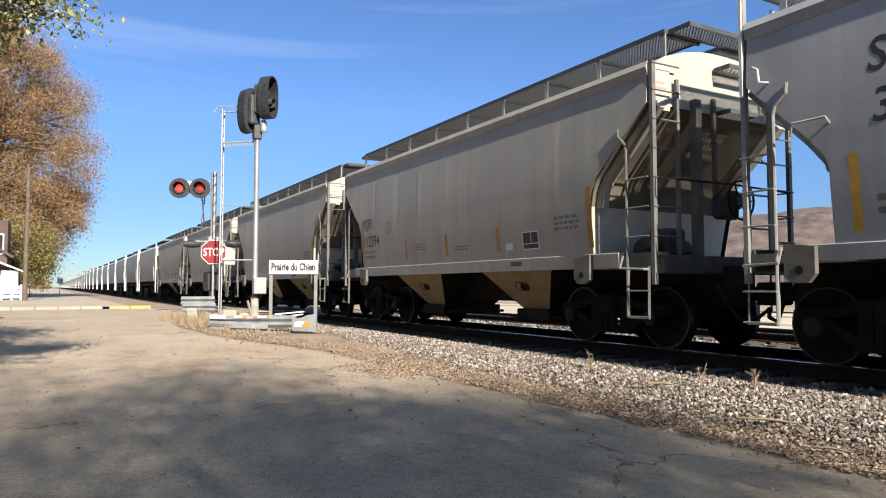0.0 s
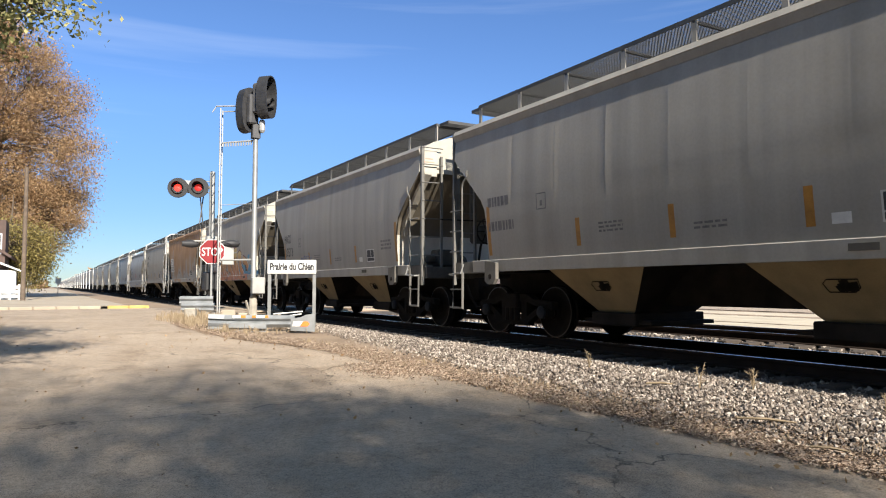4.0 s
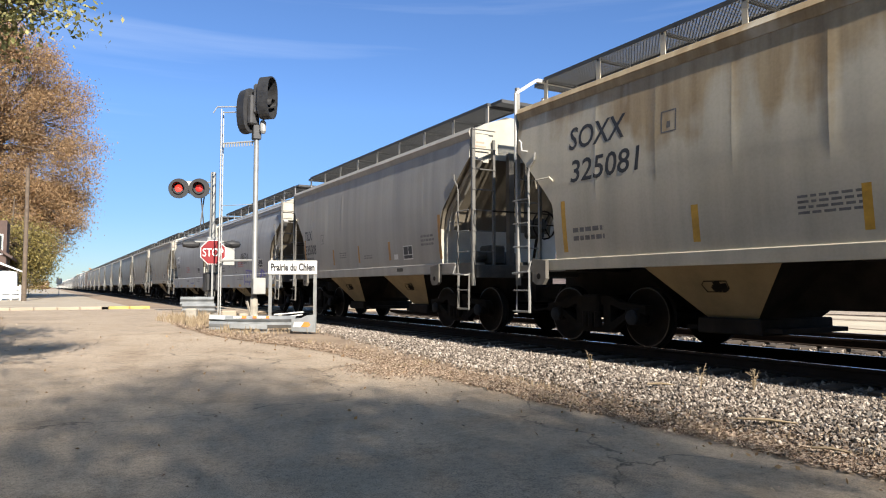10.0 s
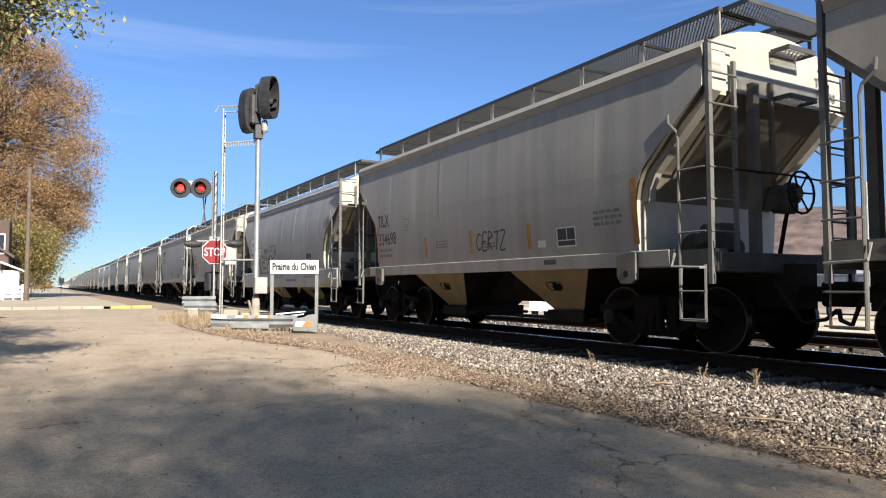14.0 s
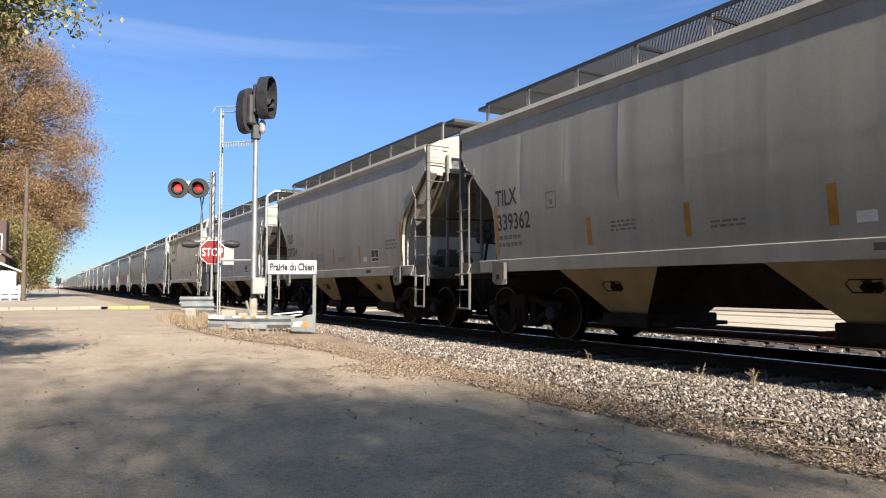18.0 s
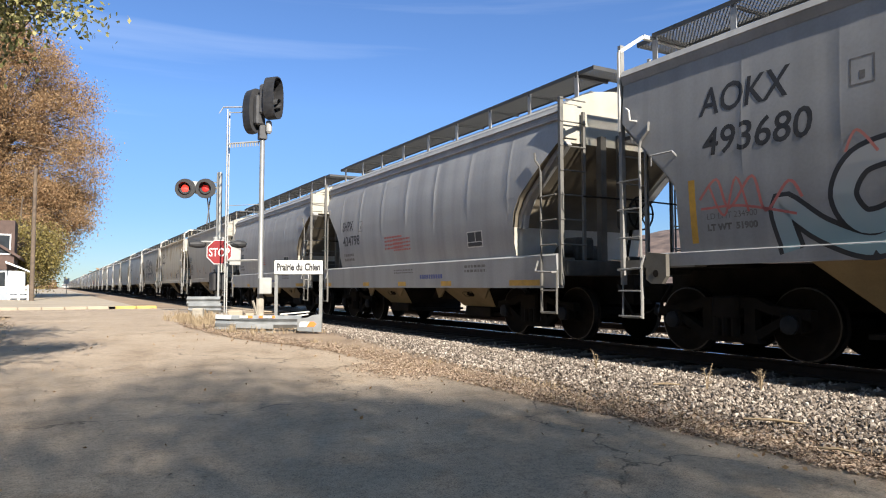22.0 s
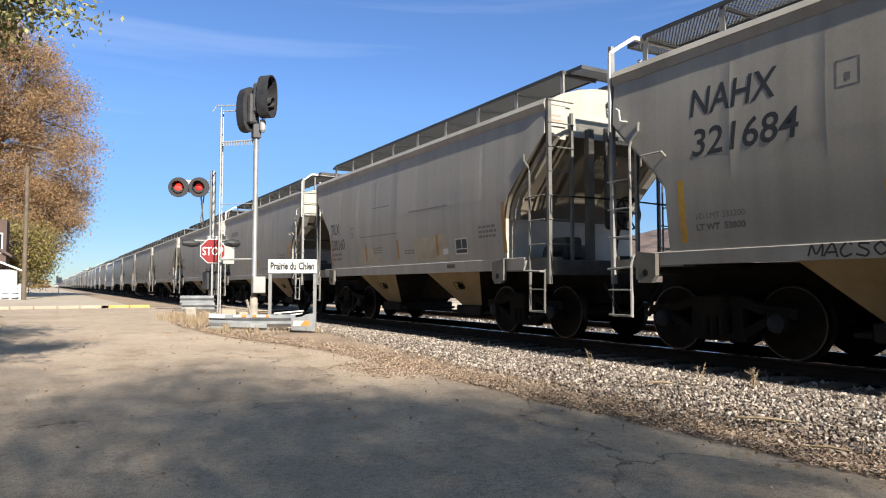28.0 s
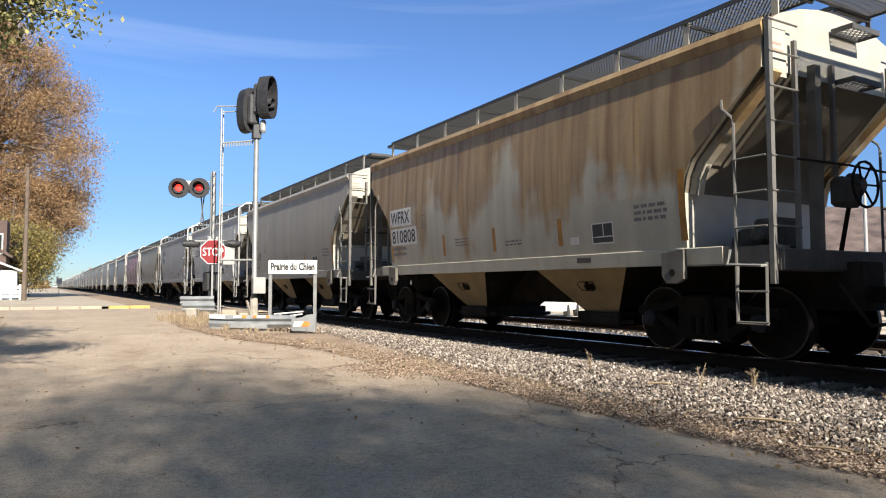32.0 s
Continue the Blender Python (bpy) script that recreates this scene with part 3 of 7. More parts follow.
def hopper_car(style, seed, paint, label):
    st = STYLE[style]
    car = thing("hopper_car", label, "freight car", pose(0, 0, 0), "cars of the freight train")
    me = hull(style, seed).mesh("tank_body", paint, True)
    me.materials.append(SHADEGRIME)
    me.materials.append(LITCREAM)
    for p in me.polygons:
        # end slopes take the colour darkened for pocket shade as well as dirt
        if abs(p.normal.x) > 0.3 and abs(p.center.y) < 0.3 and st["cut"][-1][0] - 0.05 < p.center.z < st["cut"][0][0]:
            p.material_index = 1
        # upright end faces get the brightened paint, as if more strongly lit
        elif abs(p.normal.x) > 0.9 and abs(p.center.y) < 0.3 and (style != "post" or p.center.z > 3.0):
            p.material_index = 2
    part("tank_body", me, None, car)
    s0, s1 = st["sill"]
    top_y, top_z = st["sec"][-1]
    for s in (1, -1):
        lip = {"round": 0.058, "post": 0.052, "flow": 0.075}[style]
        prof = [(lip - 0.05, 0.125), (lip, 0.03), (lip - 0.012, 0.015), (0.012, -0.09), (-0.06, -0.09), (-0.06, 0.11)]
        if style == "flow":
            prof = [(lip - 0.05, 0.14), (lip, 0.06), (lip - 0.03, 0.05), (lip - 0.03, -0.01), (lip - 0.012, -0.02), (lip - 0.012, -0.07), (lip - 0.05, -0.08), (0.012, -0.17), (-0.05, -0.17), (-0.05, 0.13)]
        n = len(prof)
        g = Geo().add([(x, s * (top_y + dy), top_z + dz) for x in (-HL - 0.02, HL + 0.02) for dy, dz in prof], [tuple(range(n)), tuple(range(n, 2 * n))] + [(i, (i + 1) % n, n + (i + 1) % n, n + i) for i in range(n)])
        if s > 0:
            part("eave_rail", g, paint, car)
        if style == "flow":
            prof = [(1.45, s1), (1.575, s1), (sill_y(s1 - 0.03), s1 - 0.03), (sill_y(s0), s0), (1.45, s0)]
            g = Geo().add([(x, s * a, b) for x in (-HL - 0.02, HL + 0.02) for a, b in prof], [tuple(range(5)), tuple(range(5, 10))] + [(i, (i + 1) % 5, 5 + (i + 1) % 5, 5 + i) for i in range(5)])
        else:
            prof = [(1.40, s1), (1.535, s1), (1.545, s1 - 0.012), (1.53, s0), (1.40, s0)]
            g = Geo().add([(x, s * a, b) for x in (-HL + 0.62, HL - 0.62) for a, b in prof], [tuple(range(5)), tuple(range(5, 10))] + [(i, (i + 1) % 5, 5 + (i + 1) % 5, 5 + i) for i in range(5)])
        if s > 0:
            part("side_sill", g, paint, car)
            if style == "round":
                part("detector_plate", Geo().box(HL - 8.22, HL - 7.90, 1.546, 1.552, 1.285, 1.365, 0.002), DULLSTEEL, car, "dark grey plate on the sill")
        for e in (1, -1):
            part("end_deck", Geo().box(*sorted((e * (HL - 1.2), e * (HL + 0.12))), *sorted((s * 1.30, s * 1.53)), 1.18, 1.30 if style == "post" else 1.40), DULLPAINT, car)
    part("center_sill", Geo().box(-HL - 0.35, HL + 0.35, -0.22, 0.22, 0.62, 1.22).box(HL - 1.35, HL - 0.02, -1.30, 1.30, 1.18, 1.24).box(-HL + 0.02, -HL + 1.35, -1.30, 1.30, 1.18, 1.24), BLACKSTEEL, car)
    for s in (1, -1):
        part("end_sill", Geo().box(*sorted((s * (HL - 0.02), s * (HL + 0.16))), -1.52, 1.52, 1.10, 1.36, 0.015), DULLSTEEL, car)
        g = Geo().box(*sorted((s * (HL + 0.1), s * (PITCH / 2 - 0.12))), -0.10, 0.10, 0.72, 0.92).box(*sorted((s * (PITCH / 2 - 0.2), s * (PITCH / 2 + 0.06))), -0.17, 0.13, 0.66, 0.98, 0.03)
        part("coupler", g, TRUCKSTEEL, car)
        g = Geo().tube([(s * (HL + 0.18), 0.42, 0.95), (s * (HL + 0.36), 0.44, 0.70), (s * (HL + 0.5), 0.36, 0.45), (s * (HL + 0.72), 0.22, 0.50), (s * (PITCH / 2), 0.1, 0.62)], 0.028, 6)
        part("air_hose", g, BLACKSTEEL, car)
        # sloped stiffeners and the upright ones of the end sheet
        cut = st["cut"]
        for y in (1.38, -1.38):
            g = Geo()
            for (za, ca), (zb, cb) in zip(cut, cut[1:]):
                g.beam((s * (HL - ca + 0.05), y, za - 0.02), (s * (HL - cb + 0.05), y, zb - 0.02), 0.16, 0.10, up=(s, 0, 0.6))
            part("end_stiffener", g, paint, car)
        for y in (() if style == "post" else (0.62,)):
            part("end_post", Geo().box(*sorted((s * (HL - 0.02), s * (HL + 0.10))), y - 0.06, y + 0.06, 1.30, cut[0][0] + 0.15), DULLPAINT, car)
            part("end_post", Geo().box(*sorted((s * (HL + 0.02), s * (HL + 0.07))), 0.20, 0.26, 2.3, cut[0][0] + 0.22), DULLPAINT, car)
        part("air_tank" if s < 0 else "brake_cylinder", Geo().lathe([(0.02, -0.5), (0.19, -0.46), (0.21, -0.40), (0.21, 0.40), (0.19, 0.46), (0.02, 0.5)], "y", (s * (HL - 0.85), 0.35, 1.48), 14), DULLSTEEL, car, smooth=True)
        for sy in (1, -1):
            ladder(s, sy, car, style, sy < 0)
            y = sy * 1.60
            dx = 0.72 if style == "post" else 0.0
            g = Geo().slab([(s * (HL + dx - 1.52), 1.36), (s * (HL + dx - 1.16), 1.40), (s * (HL + dx - 1.16), 1.02), (s * (HL + dx - 1.26), 0.96), (s * (HL + dx - 1.44), 0.96), (s * (HL + dx - 1.52), 1.06)], *sorted((y - sy * 0.05, y + sy * 0.02)))
            if sy > 0 and style != "flow":
                jp = part("jacking_pad", g, DULLPAINT, car)
                part("lift_hole", Geo().lathe([(0.05, y + sy * 0.022), (0.05, y + sy * 0.026)], "y", (s * (HL + dx - 1.34), 0, 1.10), 12), BLACKSTEEL, jp, "dark lifting hole")
        truck(car, s * BOGIE)
        chute(car, s * 1.93, style)
    # brake gear on the rear end
    x = -HL - 0.24
    yw, zw = -0.10, 2.20
    g = Geo().tube([(x, yw + 0.29 * math.cos(a * 0.3927), zw + 0.29 * math.sin(a * 0.3927)) for a in range(16)], 0.018, 6, True)
    for a in range(6):
        g.tube([(x + 0.04, yw, zw), (x, yw + 0.29 * math.cos(a * 1.0472), zw + 0.29 * math.sin(a * 1.0472))], 0.014, 5)
    part("brake_wheel", g, BLACKSTEEL, car)
    gear = DULLPAINT if style == "post" else DULLSTEEL
    part("brake_housing", Geo().box(-HL - 0.16, -HL + 0.04, yw - 0.10, yw + 0.34, zw - 0.28, zw + 0.10, 0.05).lathe([(0.08, -HL - 0.22), (0.15, -HL - 0.16), (0.17, -HL - 0.06)], "x", (0, yw, zw), 14), gear, car, "hand brake gear housing")
    part("brake_pipe", Geo().tube([(-HL - 0.10, -1.5, 2.42), (-HL - 0.12, 0, 2.45), (-HL - 0.10, 1.1, 2.44)], 0.016, 5), BLACKSTEEL, car)
    part("brake_rod", Geo().tube([(-HL - 0.06, yw + 0.05, zw - 0.25), (-HL - 0.04, yw + 0.06, 1.85), (-HL + 0.06, yw + 0.10, 1.24)], 0.03, 6), BLACKSTEEL, car)
    part("control_valve", Geo().box(-HL + 0.22, -HL + 0.62, 0.55, 0.95, 1.38, 1.78, 0.04).lathe([(0.10, 0.95), (0.10, 1.14), (0.06, 1.17)], "y", (-HL + 0.42, 0, 1.55), 12), DULLSTEEL, car, "dusty air brake valve")
    if style == "round":
        part("red_notice", Geo().add([(-HL - 0.033, y, z) for y0, y1, z0, z1 in ((1.44, 1.24, 3.80, 3.83), (1.47, 1.20, 3.72, 3.75)) for y, z in ((y0, z0), (y1, z0), (y1, z1), (y0, z1))], [(0, 1, 2, 3), (4, 5, 6, 7)]), FAINTRED, car, "faint red notice lines")
    # running boards, their posts, roof hatches
    zb = {"round": 4.66, "post": 4.68, "flow": 4.62}[style]
    yb = {"round": (0.26, 1.06), "post": (0.32, 1.08), "flow": (0.26, 1.0)}[style]
    for s in (1, -1):
        y0, y1 = sorted((s * yb[0], s * yb[1]))
        part("running_board", grating(-HL + 0.12, HL - 0.12, y0, y1, zb), GRATE, car, "open steel grating walkway")
        post = Geo().box(-0.045, 0.045, -0.012, 0.012, st["crown"] - 0.16, zb).mesh("walkway_post", paint)
        k = 9
        for i in range(k) if s > 0 else ():
            part("walkway_post", post, None, car, at=pose(-HL + 0.16 + (2 * HL - 0.32) * i / (k - 1), s * (yb[1] - 0.02), 0))
        g = Geo()
        for i in range(k):
            xx = -HL + 0.16 + (2 * HL - 0.32) * i / (k - 1)
            g.beam((xx, s * yb[0], zb - 0.05), (xx, s * yb[1], zb - 0.05), 0.04, 0.04)
            if s < 0:
                g.box(xx - 0.03, xx + 0.03, -yb[1], -yb[1] + 0.024, st["crown"] - 0.16, zb - 0.03)
        part("walkway_bracket", g, GRATE, car)
    for s in (1, -1):
        part("end_platform", grating(*sorted((s * (HL - 0.12), s * (HL + 0.28))), -0.98, 0.98, zb - 0.004), GRATE, car)
    part("hatch_cover", Geo().box(-5.1, 5.1, -0.36, 0.36, st["crown"] - 0.02, st["crown"] + 0.14, 0.05), paint, car, "long trough hatch cover")
    if style == "post":
        for s in (1, -1):
            g = Geo()
            x = s * (HL + 0.07)
            for y in (1.57, -1.57, 0.95, -0.95):
                g.beam((x, y, 3.2), (x, y, 4.40), 0.05, 0.04, up=(1, 0, 0))
            g.beam((x, 1.57, 4.40), (x - s * 0.12, 1.20, 4.66), 0.05, 0.05, up=(1, 0, 0))
            g.beam((x, -1.57, 4.40), (x - s * 0.12, -1.20, 4.66), 0.06, 0.06, up=(1, 0, 0))
            g.beam((x - s * 0.12, -1.2, 4.66), (x - s * 0.12, 1.2, 4.66), 0.06, 0.06)
            part("roof_frame", g, WHITEPAINT, car, "white tubular end frame")
            part("end_panel", Geo().box(*sorted((s * (HL + 0.012), s * (HL + 0.03))), -1.50, 1.50, 3.34, 4.02), LITCREAM, car)
            part("crossover_step", grating(*sorted((s * (HL + 0.03), s * (HL + 0.30))), -0.55, 0.55, 3.55, 0.085), GRATE, car, "small expanded-metal step")
            for sy in (1, -1):
                part("corner_bar", Geo().tube([(s * (HL - 0.30), sy * 1.60, 3.28), (s * (HL - 0.22), sy * 1.66, 3.30), (s * (HL - 0.20), sy * 1.66, 3.45), (s * (HL - 0.12), sy * 1.64, 3.50)], 0.014, 5), WHITEPAINT, car)
                part("side_bracket", Geo().tube([(s * (HL - 0.55), sy * 1.60, 2.60), (s * (HL - 0.62), sy * 1.68, 2.72), (s * (HL - 1.0), sy * 1.68, 2.72), (s * (HL - 1.0), sy * 1.6, 2.66)], 0.014, 5), paint, car)
    else:
        for s in (1, -1):
            part("end_panel", Geo().box(*sorted((s * (HL + 0.012), s * (HL + 0.03))), 1.14, 1.52, 3.42, 4.0), LITCREAM, car, "pale corner panel")
            for z in (3.50, 4.17):
                part("crossover_step", grating(*sorted((s * (HL + 0.03), s * (HL + 0.30))), -0.42, 0.18, z, 0.085), GRATE, car, "small expanded-metal step")
    side_marks(car, style)
    return car


def on_side(name, pts, faces, mat, parent, style, label="", lift=0.0015):
    """A flat mark on the road side of a car: points are (metres behind the front eave, height)."""
    pts, faces = conform(style, pts, faces)
    vs = [(x, face_y(style, x, z) + lift, z) for x, z in pts]
    return tagged(part(name, sheet_mesh(vs, faces, name, mat), None, parent), label)


def rects(boxes):
    vs, fs = [], []
    for a, b, z0, z1 in boxes:
        fs.append(tuple(range(len(vs), len(vs) + 4)))
        vs += [(a, z0), (b, z0), (b, z1), (a, z1)]
    return vs, fs


def bars(rnd, o, z, w, rows, h=0.05, gap=0.09):
    """Unreadable small writing: rows of short bars."""
    out = []
    for r in range(rows):
        x = o
        while x < o + w:
            d = rnd.uniform(0.05, 0.14)
            out.append((x, min(x + d, o + w), z - r * gap, z - r * gap + h))
            x += d + 0.03
    return out


def side_marks(car, style):
    """Reflectors, data panels and small stencils that every car of the kind carries."""
    rnd = random.Random(len(style))
    if style == "round":
        strips = [(1.20, 1.30, 1.50, 2.42), (3.68, 3.78, 1.56, 2.0), (5.55, 5.65, 1.57, 2.02), (7.45, 7.56, 1.57, 2.02), (9.95, 10.06, 1.52, 2.46)]
        panel = (8.25, 8.72, 1.56, 1.88)
        small = bars(rnd, 9.15, 2.02, 0.6, 3) + bars(rnd, 4.2, 1.86, 0.5, 3, 0.03, 0.06) + bars(rnd, 5.95, 1.72, 0.5, 2, 0.03, 0.06)
        white = [(7.74, 7.95, 1.58, 1.70)]
        plate = (2.72, 2.98, 2.22, 2.50)
    elif style == "post":
        strips = [(1.18, 1.28, 1.48, 2.3), (3.75, 3.86, 1.50, 1.98), (5.9, 6.0, 1.50, 1.98), (7.85, 7.95, 1.52, 1.98), (9.9, 10.0, 1.5, 2.4)]
        panel = (8.0, 8.48, 1.52, 1.85)
        small = bars(rnd, 8.8, 2.0, 0.65, 3) + bars(rnd, 5.2, 1.90, 0.7, 4, 0.03, 0.06) + bars(rnd, 6.3, 1.56, 1.0, 1, 0.03, 0.06)
        white = [(8.9, 9.25, 1.44, 1.54)]
        plate = (3.3, 3.56, 3.0, 3.3)
    else:
        strips = [(a, a + w, 0.94, 1.04) for a, w in ((0.12, 0.5), (3.05, 0.4), (5.2, 0.42), (7.3, 0.45), (9.85, 0.9))]
        panel = (8.35, 8.92, 1.70, 2.02)
        small = bars(rnd, 5.0, 1.30, 1.0, 2, 0.03, 0.06) + bars(rnd, 8.3, 1.30, 0.8, 2, 0.05, 0.09)
        white = [(7.75, 8.05, 1.33, 1.40)]
        plate = (2.75, 3.0, 2.42, 2.70)
    for a, b, z0, z1 in strips:
        if style == "flow":
            vs = [(HL - o, sill_y(z) + 0.0015, z) for o, z in ((a, z0), (b, z0), (b, z1), (a, z1))]
            part("reflector", sheet_mesh(vs, [(0, 1, 2, 3)], "reflector", YELLOW), None, car, "faded amber reflective strip")
        else:
            on_side("reflector", *rects([(a, b, z0, z1)]), YELLOW if style == "post" else ORANGE, car, style, "faded amber reflective strip")
    a, b, z0, z1 = panel
    p = on_side("data_panel", *rects([panel]), WHITEPAINT, car, style, "white bordered data panel")
    w, h = b - a, z1 - z0
    on_side("data_plate", *rects([(a + 0.05 * w, a + 0.52 * w, z0 + 0.36 * h, z1 - 0.06 * h), (a + 0.56 * w, b - 0.05 * w, z0 + 0.36 * h, z1 - 0.06 * h), (a + 0.05 * w, b - 0.05 * w, z0 + 0.07 * h, z0 + 0.31 * h)]), INK, p, style, "black boxes with unreadable data", 0.0025)
    if style != "flow":
        on_side("small_stencils", *rects(small), FAINTINK, car, style, "rows of tiny faded stencil writing")
    if style == "flow":
        vs, fs = rects(small)
        part("small_stencils", sheet_mesh([(HL - o, sill_y(z) + 0.0015, z) for o, z in vs], fs, "small_stencils", FAINTINK), None, car, "rows of tiny faded stencil writing")
        on_side("red_stencil", *rects(bars(rnd, 4.9, 2.05, 0.9, 4, 0.04, 0.085)), REDINK, car, style, "faded red instruction lines")
        vs, fs = rects([(6.35 + i * 0.105, 6.43 + i * 0.105, 1.10, 1.19) for i in range(10)])
        part("maker_mark", sheet_mesh([(HL - o, sill_y(z) + 0.0015, z) for o, z in vs], fs, "maker_mark", BLUEINK), None, car, "blue bars of a maker's mark")
    else:
        on_side("white_tag", *rects(white), WHITEPAINT, car, style)
    a, b, z0, z1 = plate
    t = 0.018
    on_side("plate_mark", *rects([(a, b, z0, z0 + t), (a, b, z1 - t, z1), (a, a + t, z0 + t, z1 - t), (b - t, b, z0 + t, z1 - t), (a + 0.10, b - 0.10, z0 + 0.06, z0 + 0.15)]), FAINTINK, car, style, "thin stencilled square")


def far_car(paint):
    """A plainer car for the head of the train, which is never near."""
    car = thing("hopper_car", "pale grey covered hopper car far along the train", "freight car", pose(0, 0, 0), "cars of the freight train")
    part("tank_body", hull("round", 5, True), paint, car)
    gear, boards, lads = Geo().box(-HL - 0.7, HL + 0.7, -1.3, 1.3, 1.0, 1.25).box(-3.0, -0.6, -0.9, 0.9, 0.4, 1.4).box(0.6, 3.0, -0.9, 0.9, 0.4, 1.4), Geo(), Geo()
    for s in (1, -1):
        gear.box(s * BOGIE - 1.3, s * BOGIE + 1.3, -1.1, 1.1, 0.0, 0.85)
        boards.box(-HL, HL, *sorted((s * 0.5, s * 1.02)), 4.58, 4.62)
        lads.box(*sorted((s * HL, s * (HL + 0.08))), 1.5, 1.58, 0.5, 4.4).box(*sorted((s * (HL + 0.01), s * (HL + 0.03))), -1.5, 1.5, 3.4, 4.1)
    part("running_gear", gear, BLACKSTEEL, car)
    part("running_board", boards, GRATE, car)
    part("ladder", lads, WHITEPAINT, car)
    return car


# ---- ground and track ----


def smooth(a, b, x):
    t = max(0.0, min(1.0, (x - a) / (b - a)))
    return t * t * (3 - 2 * t)


def ground_z(x, y):
    """Level of the earth: the lane climbs gently to the crossing; the track bed stands on its ballast."""
    low = -0.52 + 0.47 * smooth(3, 24, y)
    if 25 < y < 34.5:
        cross = -0.05
    else:
        cross = None
    if x < 5.6:
        return low
    if cross is not None and x < 16:
        return low + (cross - low) * smooth(5.2, 6.8, x)
    if x < 16:
        return low + (-0.27 - low) * smooth(5.6, 7.2, x)
    return -0.27 - 0.25 * smooth(16, 19, x)


ASPHALT, an, al, ab = nodes_of("worn_asphalt")
big = noise_tex(an, al, 0.35, 6)
mid = noise_tex(an, al, 3.0, 8, rough=0.7)
fine = noise_tex(an, al, 75.0, 4, rough=0.75)
col = ramp(an, al, big, (0.35, (0.395, 0.310, 0.228)), (0.65, (0.485, 0.386, 0.286)))
col = mix(an, al, 0.5, col, ramp(an, al, mid, (0.3, grey(0.74)), (0.7, grey(1.0))), "MULTIPLY")
spot = noise_tex(an, al, 17.0, 5, rough=0.7)
col = mix(an, al, 0.55, col, ramp(an, al, spot, (0.34, grey(0.50)), (0.52, grey(0.95)), (0.70, grey(1.10))), "MULTIPLY")
col = mix(an, al, 0.75, col, ramp(an, al, fine, (0.36, grey(0.22)), (0.5, grey(0.84)), (0.64, grey(1.14))), "MULTIPLY")
stain = noise_tex(an, al, 1.1, 9, rough=0.72)
col = mix(an, al, 0.8, col, ramp(an, al, stain, (0.30, (0.52, 0.47, 0.42)), (0.42, (0.86, 0.83, 0.79)), (0.50, grey(1.0))), "MULTIPLY")
vor = an.new("ShaderNodeTexVoronoi")
vor.feature = "DISTANCE_TO_EDGE"
vor.inputs["Scale"].default_value = 0.20
wob = an.new("ShaderNodeTexCoord")
warp = an.new("ShaderNodeTexNoise")
warp.inputs["Scale"].default_value, warp.inputs["Detail"].default_value = 1.4, 6
off = an.new("ShaderNodeVectorMath")
off.operation = "MULTIPLY_ADD"
off.inputs[1].default_value = (1.3, 1.3, 0.0)
al.new(wob.outputs["Object"], warp.inputs["Vector"])
al.new(warp.outputs["Color"], off.inputs[0])
al.new(wob.outputs["Object"], off.inputs[2])
al.new(off.outputs[0], vor.inputs["Vector"])
crack = ramp(an, al, vor.outputs["Distance"], (0.0, grey(0.25)), (0.0034, grey(1.0)))
faded = mix(an, al, ramp(an, al, mid, (0.48, grey(0.0)), (0.62, grey(1.0))), crack, (1.0, 1.0, 1.0))
col = mix(an, al, 1.0, col, faded, "MULTIPLY")
al.new(col, ab.inputs["Base Color"])
ab.inputs["Roughness"].default_value = 0.92
bumped(an, al, ab, fine, 0.5, 0.009)

CONCRETE = simple("pale_concrete", (0.35, 0.295, 0.225), 0.9, 0, 0.15, 0.5, 0.2)
EARTH = simple("dry_grassy_earth", (0.26, 0.18, 0.12), 0.95, 0, 0.35, 0.6, 0.5, fine=18, tint=(0.33, 0.25, 0.175))
BED = simple("ballast_dust", (0.065, 0.055, 0.048), 0.95, 0, 0.3, 2.0, 0.6, fine=25)
STONE, sn, sl, sb = nodes_of("ballast_stone")
geoinfo = sn.new("ShaderNodeNewGeometry")
scol = ramp(sn, sl, geoinfo.outputs["Random Per Island"], (0.0, (0.060, 0.048, 0.040)), (0.35, (0.165, 0.132, 0.107)), (0.7, (0.285, 0.238, 0.198)), (1.0, (0.52, 0.46, 0.395)))
sl.new(mix(sn, sl, 0.4, scol, ramp(sn, sl, noise_tex(sn, sl, 40, 4), (0.3, grey(0.6)), (0.7, grey(1.0))), "MULTIPLY"), sb.inputs["Base Color"])
sb.inputs["Roughness"].default_value = 0.9
LITTER, ln, ll, lb = nodes_of("fallen_leaves")
geoinfo = ln.new("ShaderNodeNewGeometry")
ll.new(ramp(ln, ll, geoinfo.outputs["Random Per Island"], (0.0, (0.12, 0.078, 0.052)), (0.5, (0.27, 0.192, 0.135)), (1.0, (0.46, 0.37, 0.28))), lb.inputs["Base Color"])
lb.inputs["Roughness"].default_value = 0.9
STRAW, tn, tl, tb = nodes_of("dry_straw")
geoinfo = tn.new("ShaderNodeNewGeometry")
tl.new(ramp(tn, tl, geoinfo.outputs["Random Per Island"], (0.0, (0.13, 0.092, 0.055)), (1.0, (0.28, 0.215, 0.135))), tb.inputs["Base Color"])
tb.inputs["Roughness"].default_value = 0.85
TIE = simple("weathered_tie_wood", (0.055, 0.042, 0.032), 0.9, 0, 0.3, 3.0, 0.5)
RAIL = simple("rusty_rail", (0.026, 0.018, 0.014), 0.85, 0.0, 0.3, 4.0, spec=0.1)
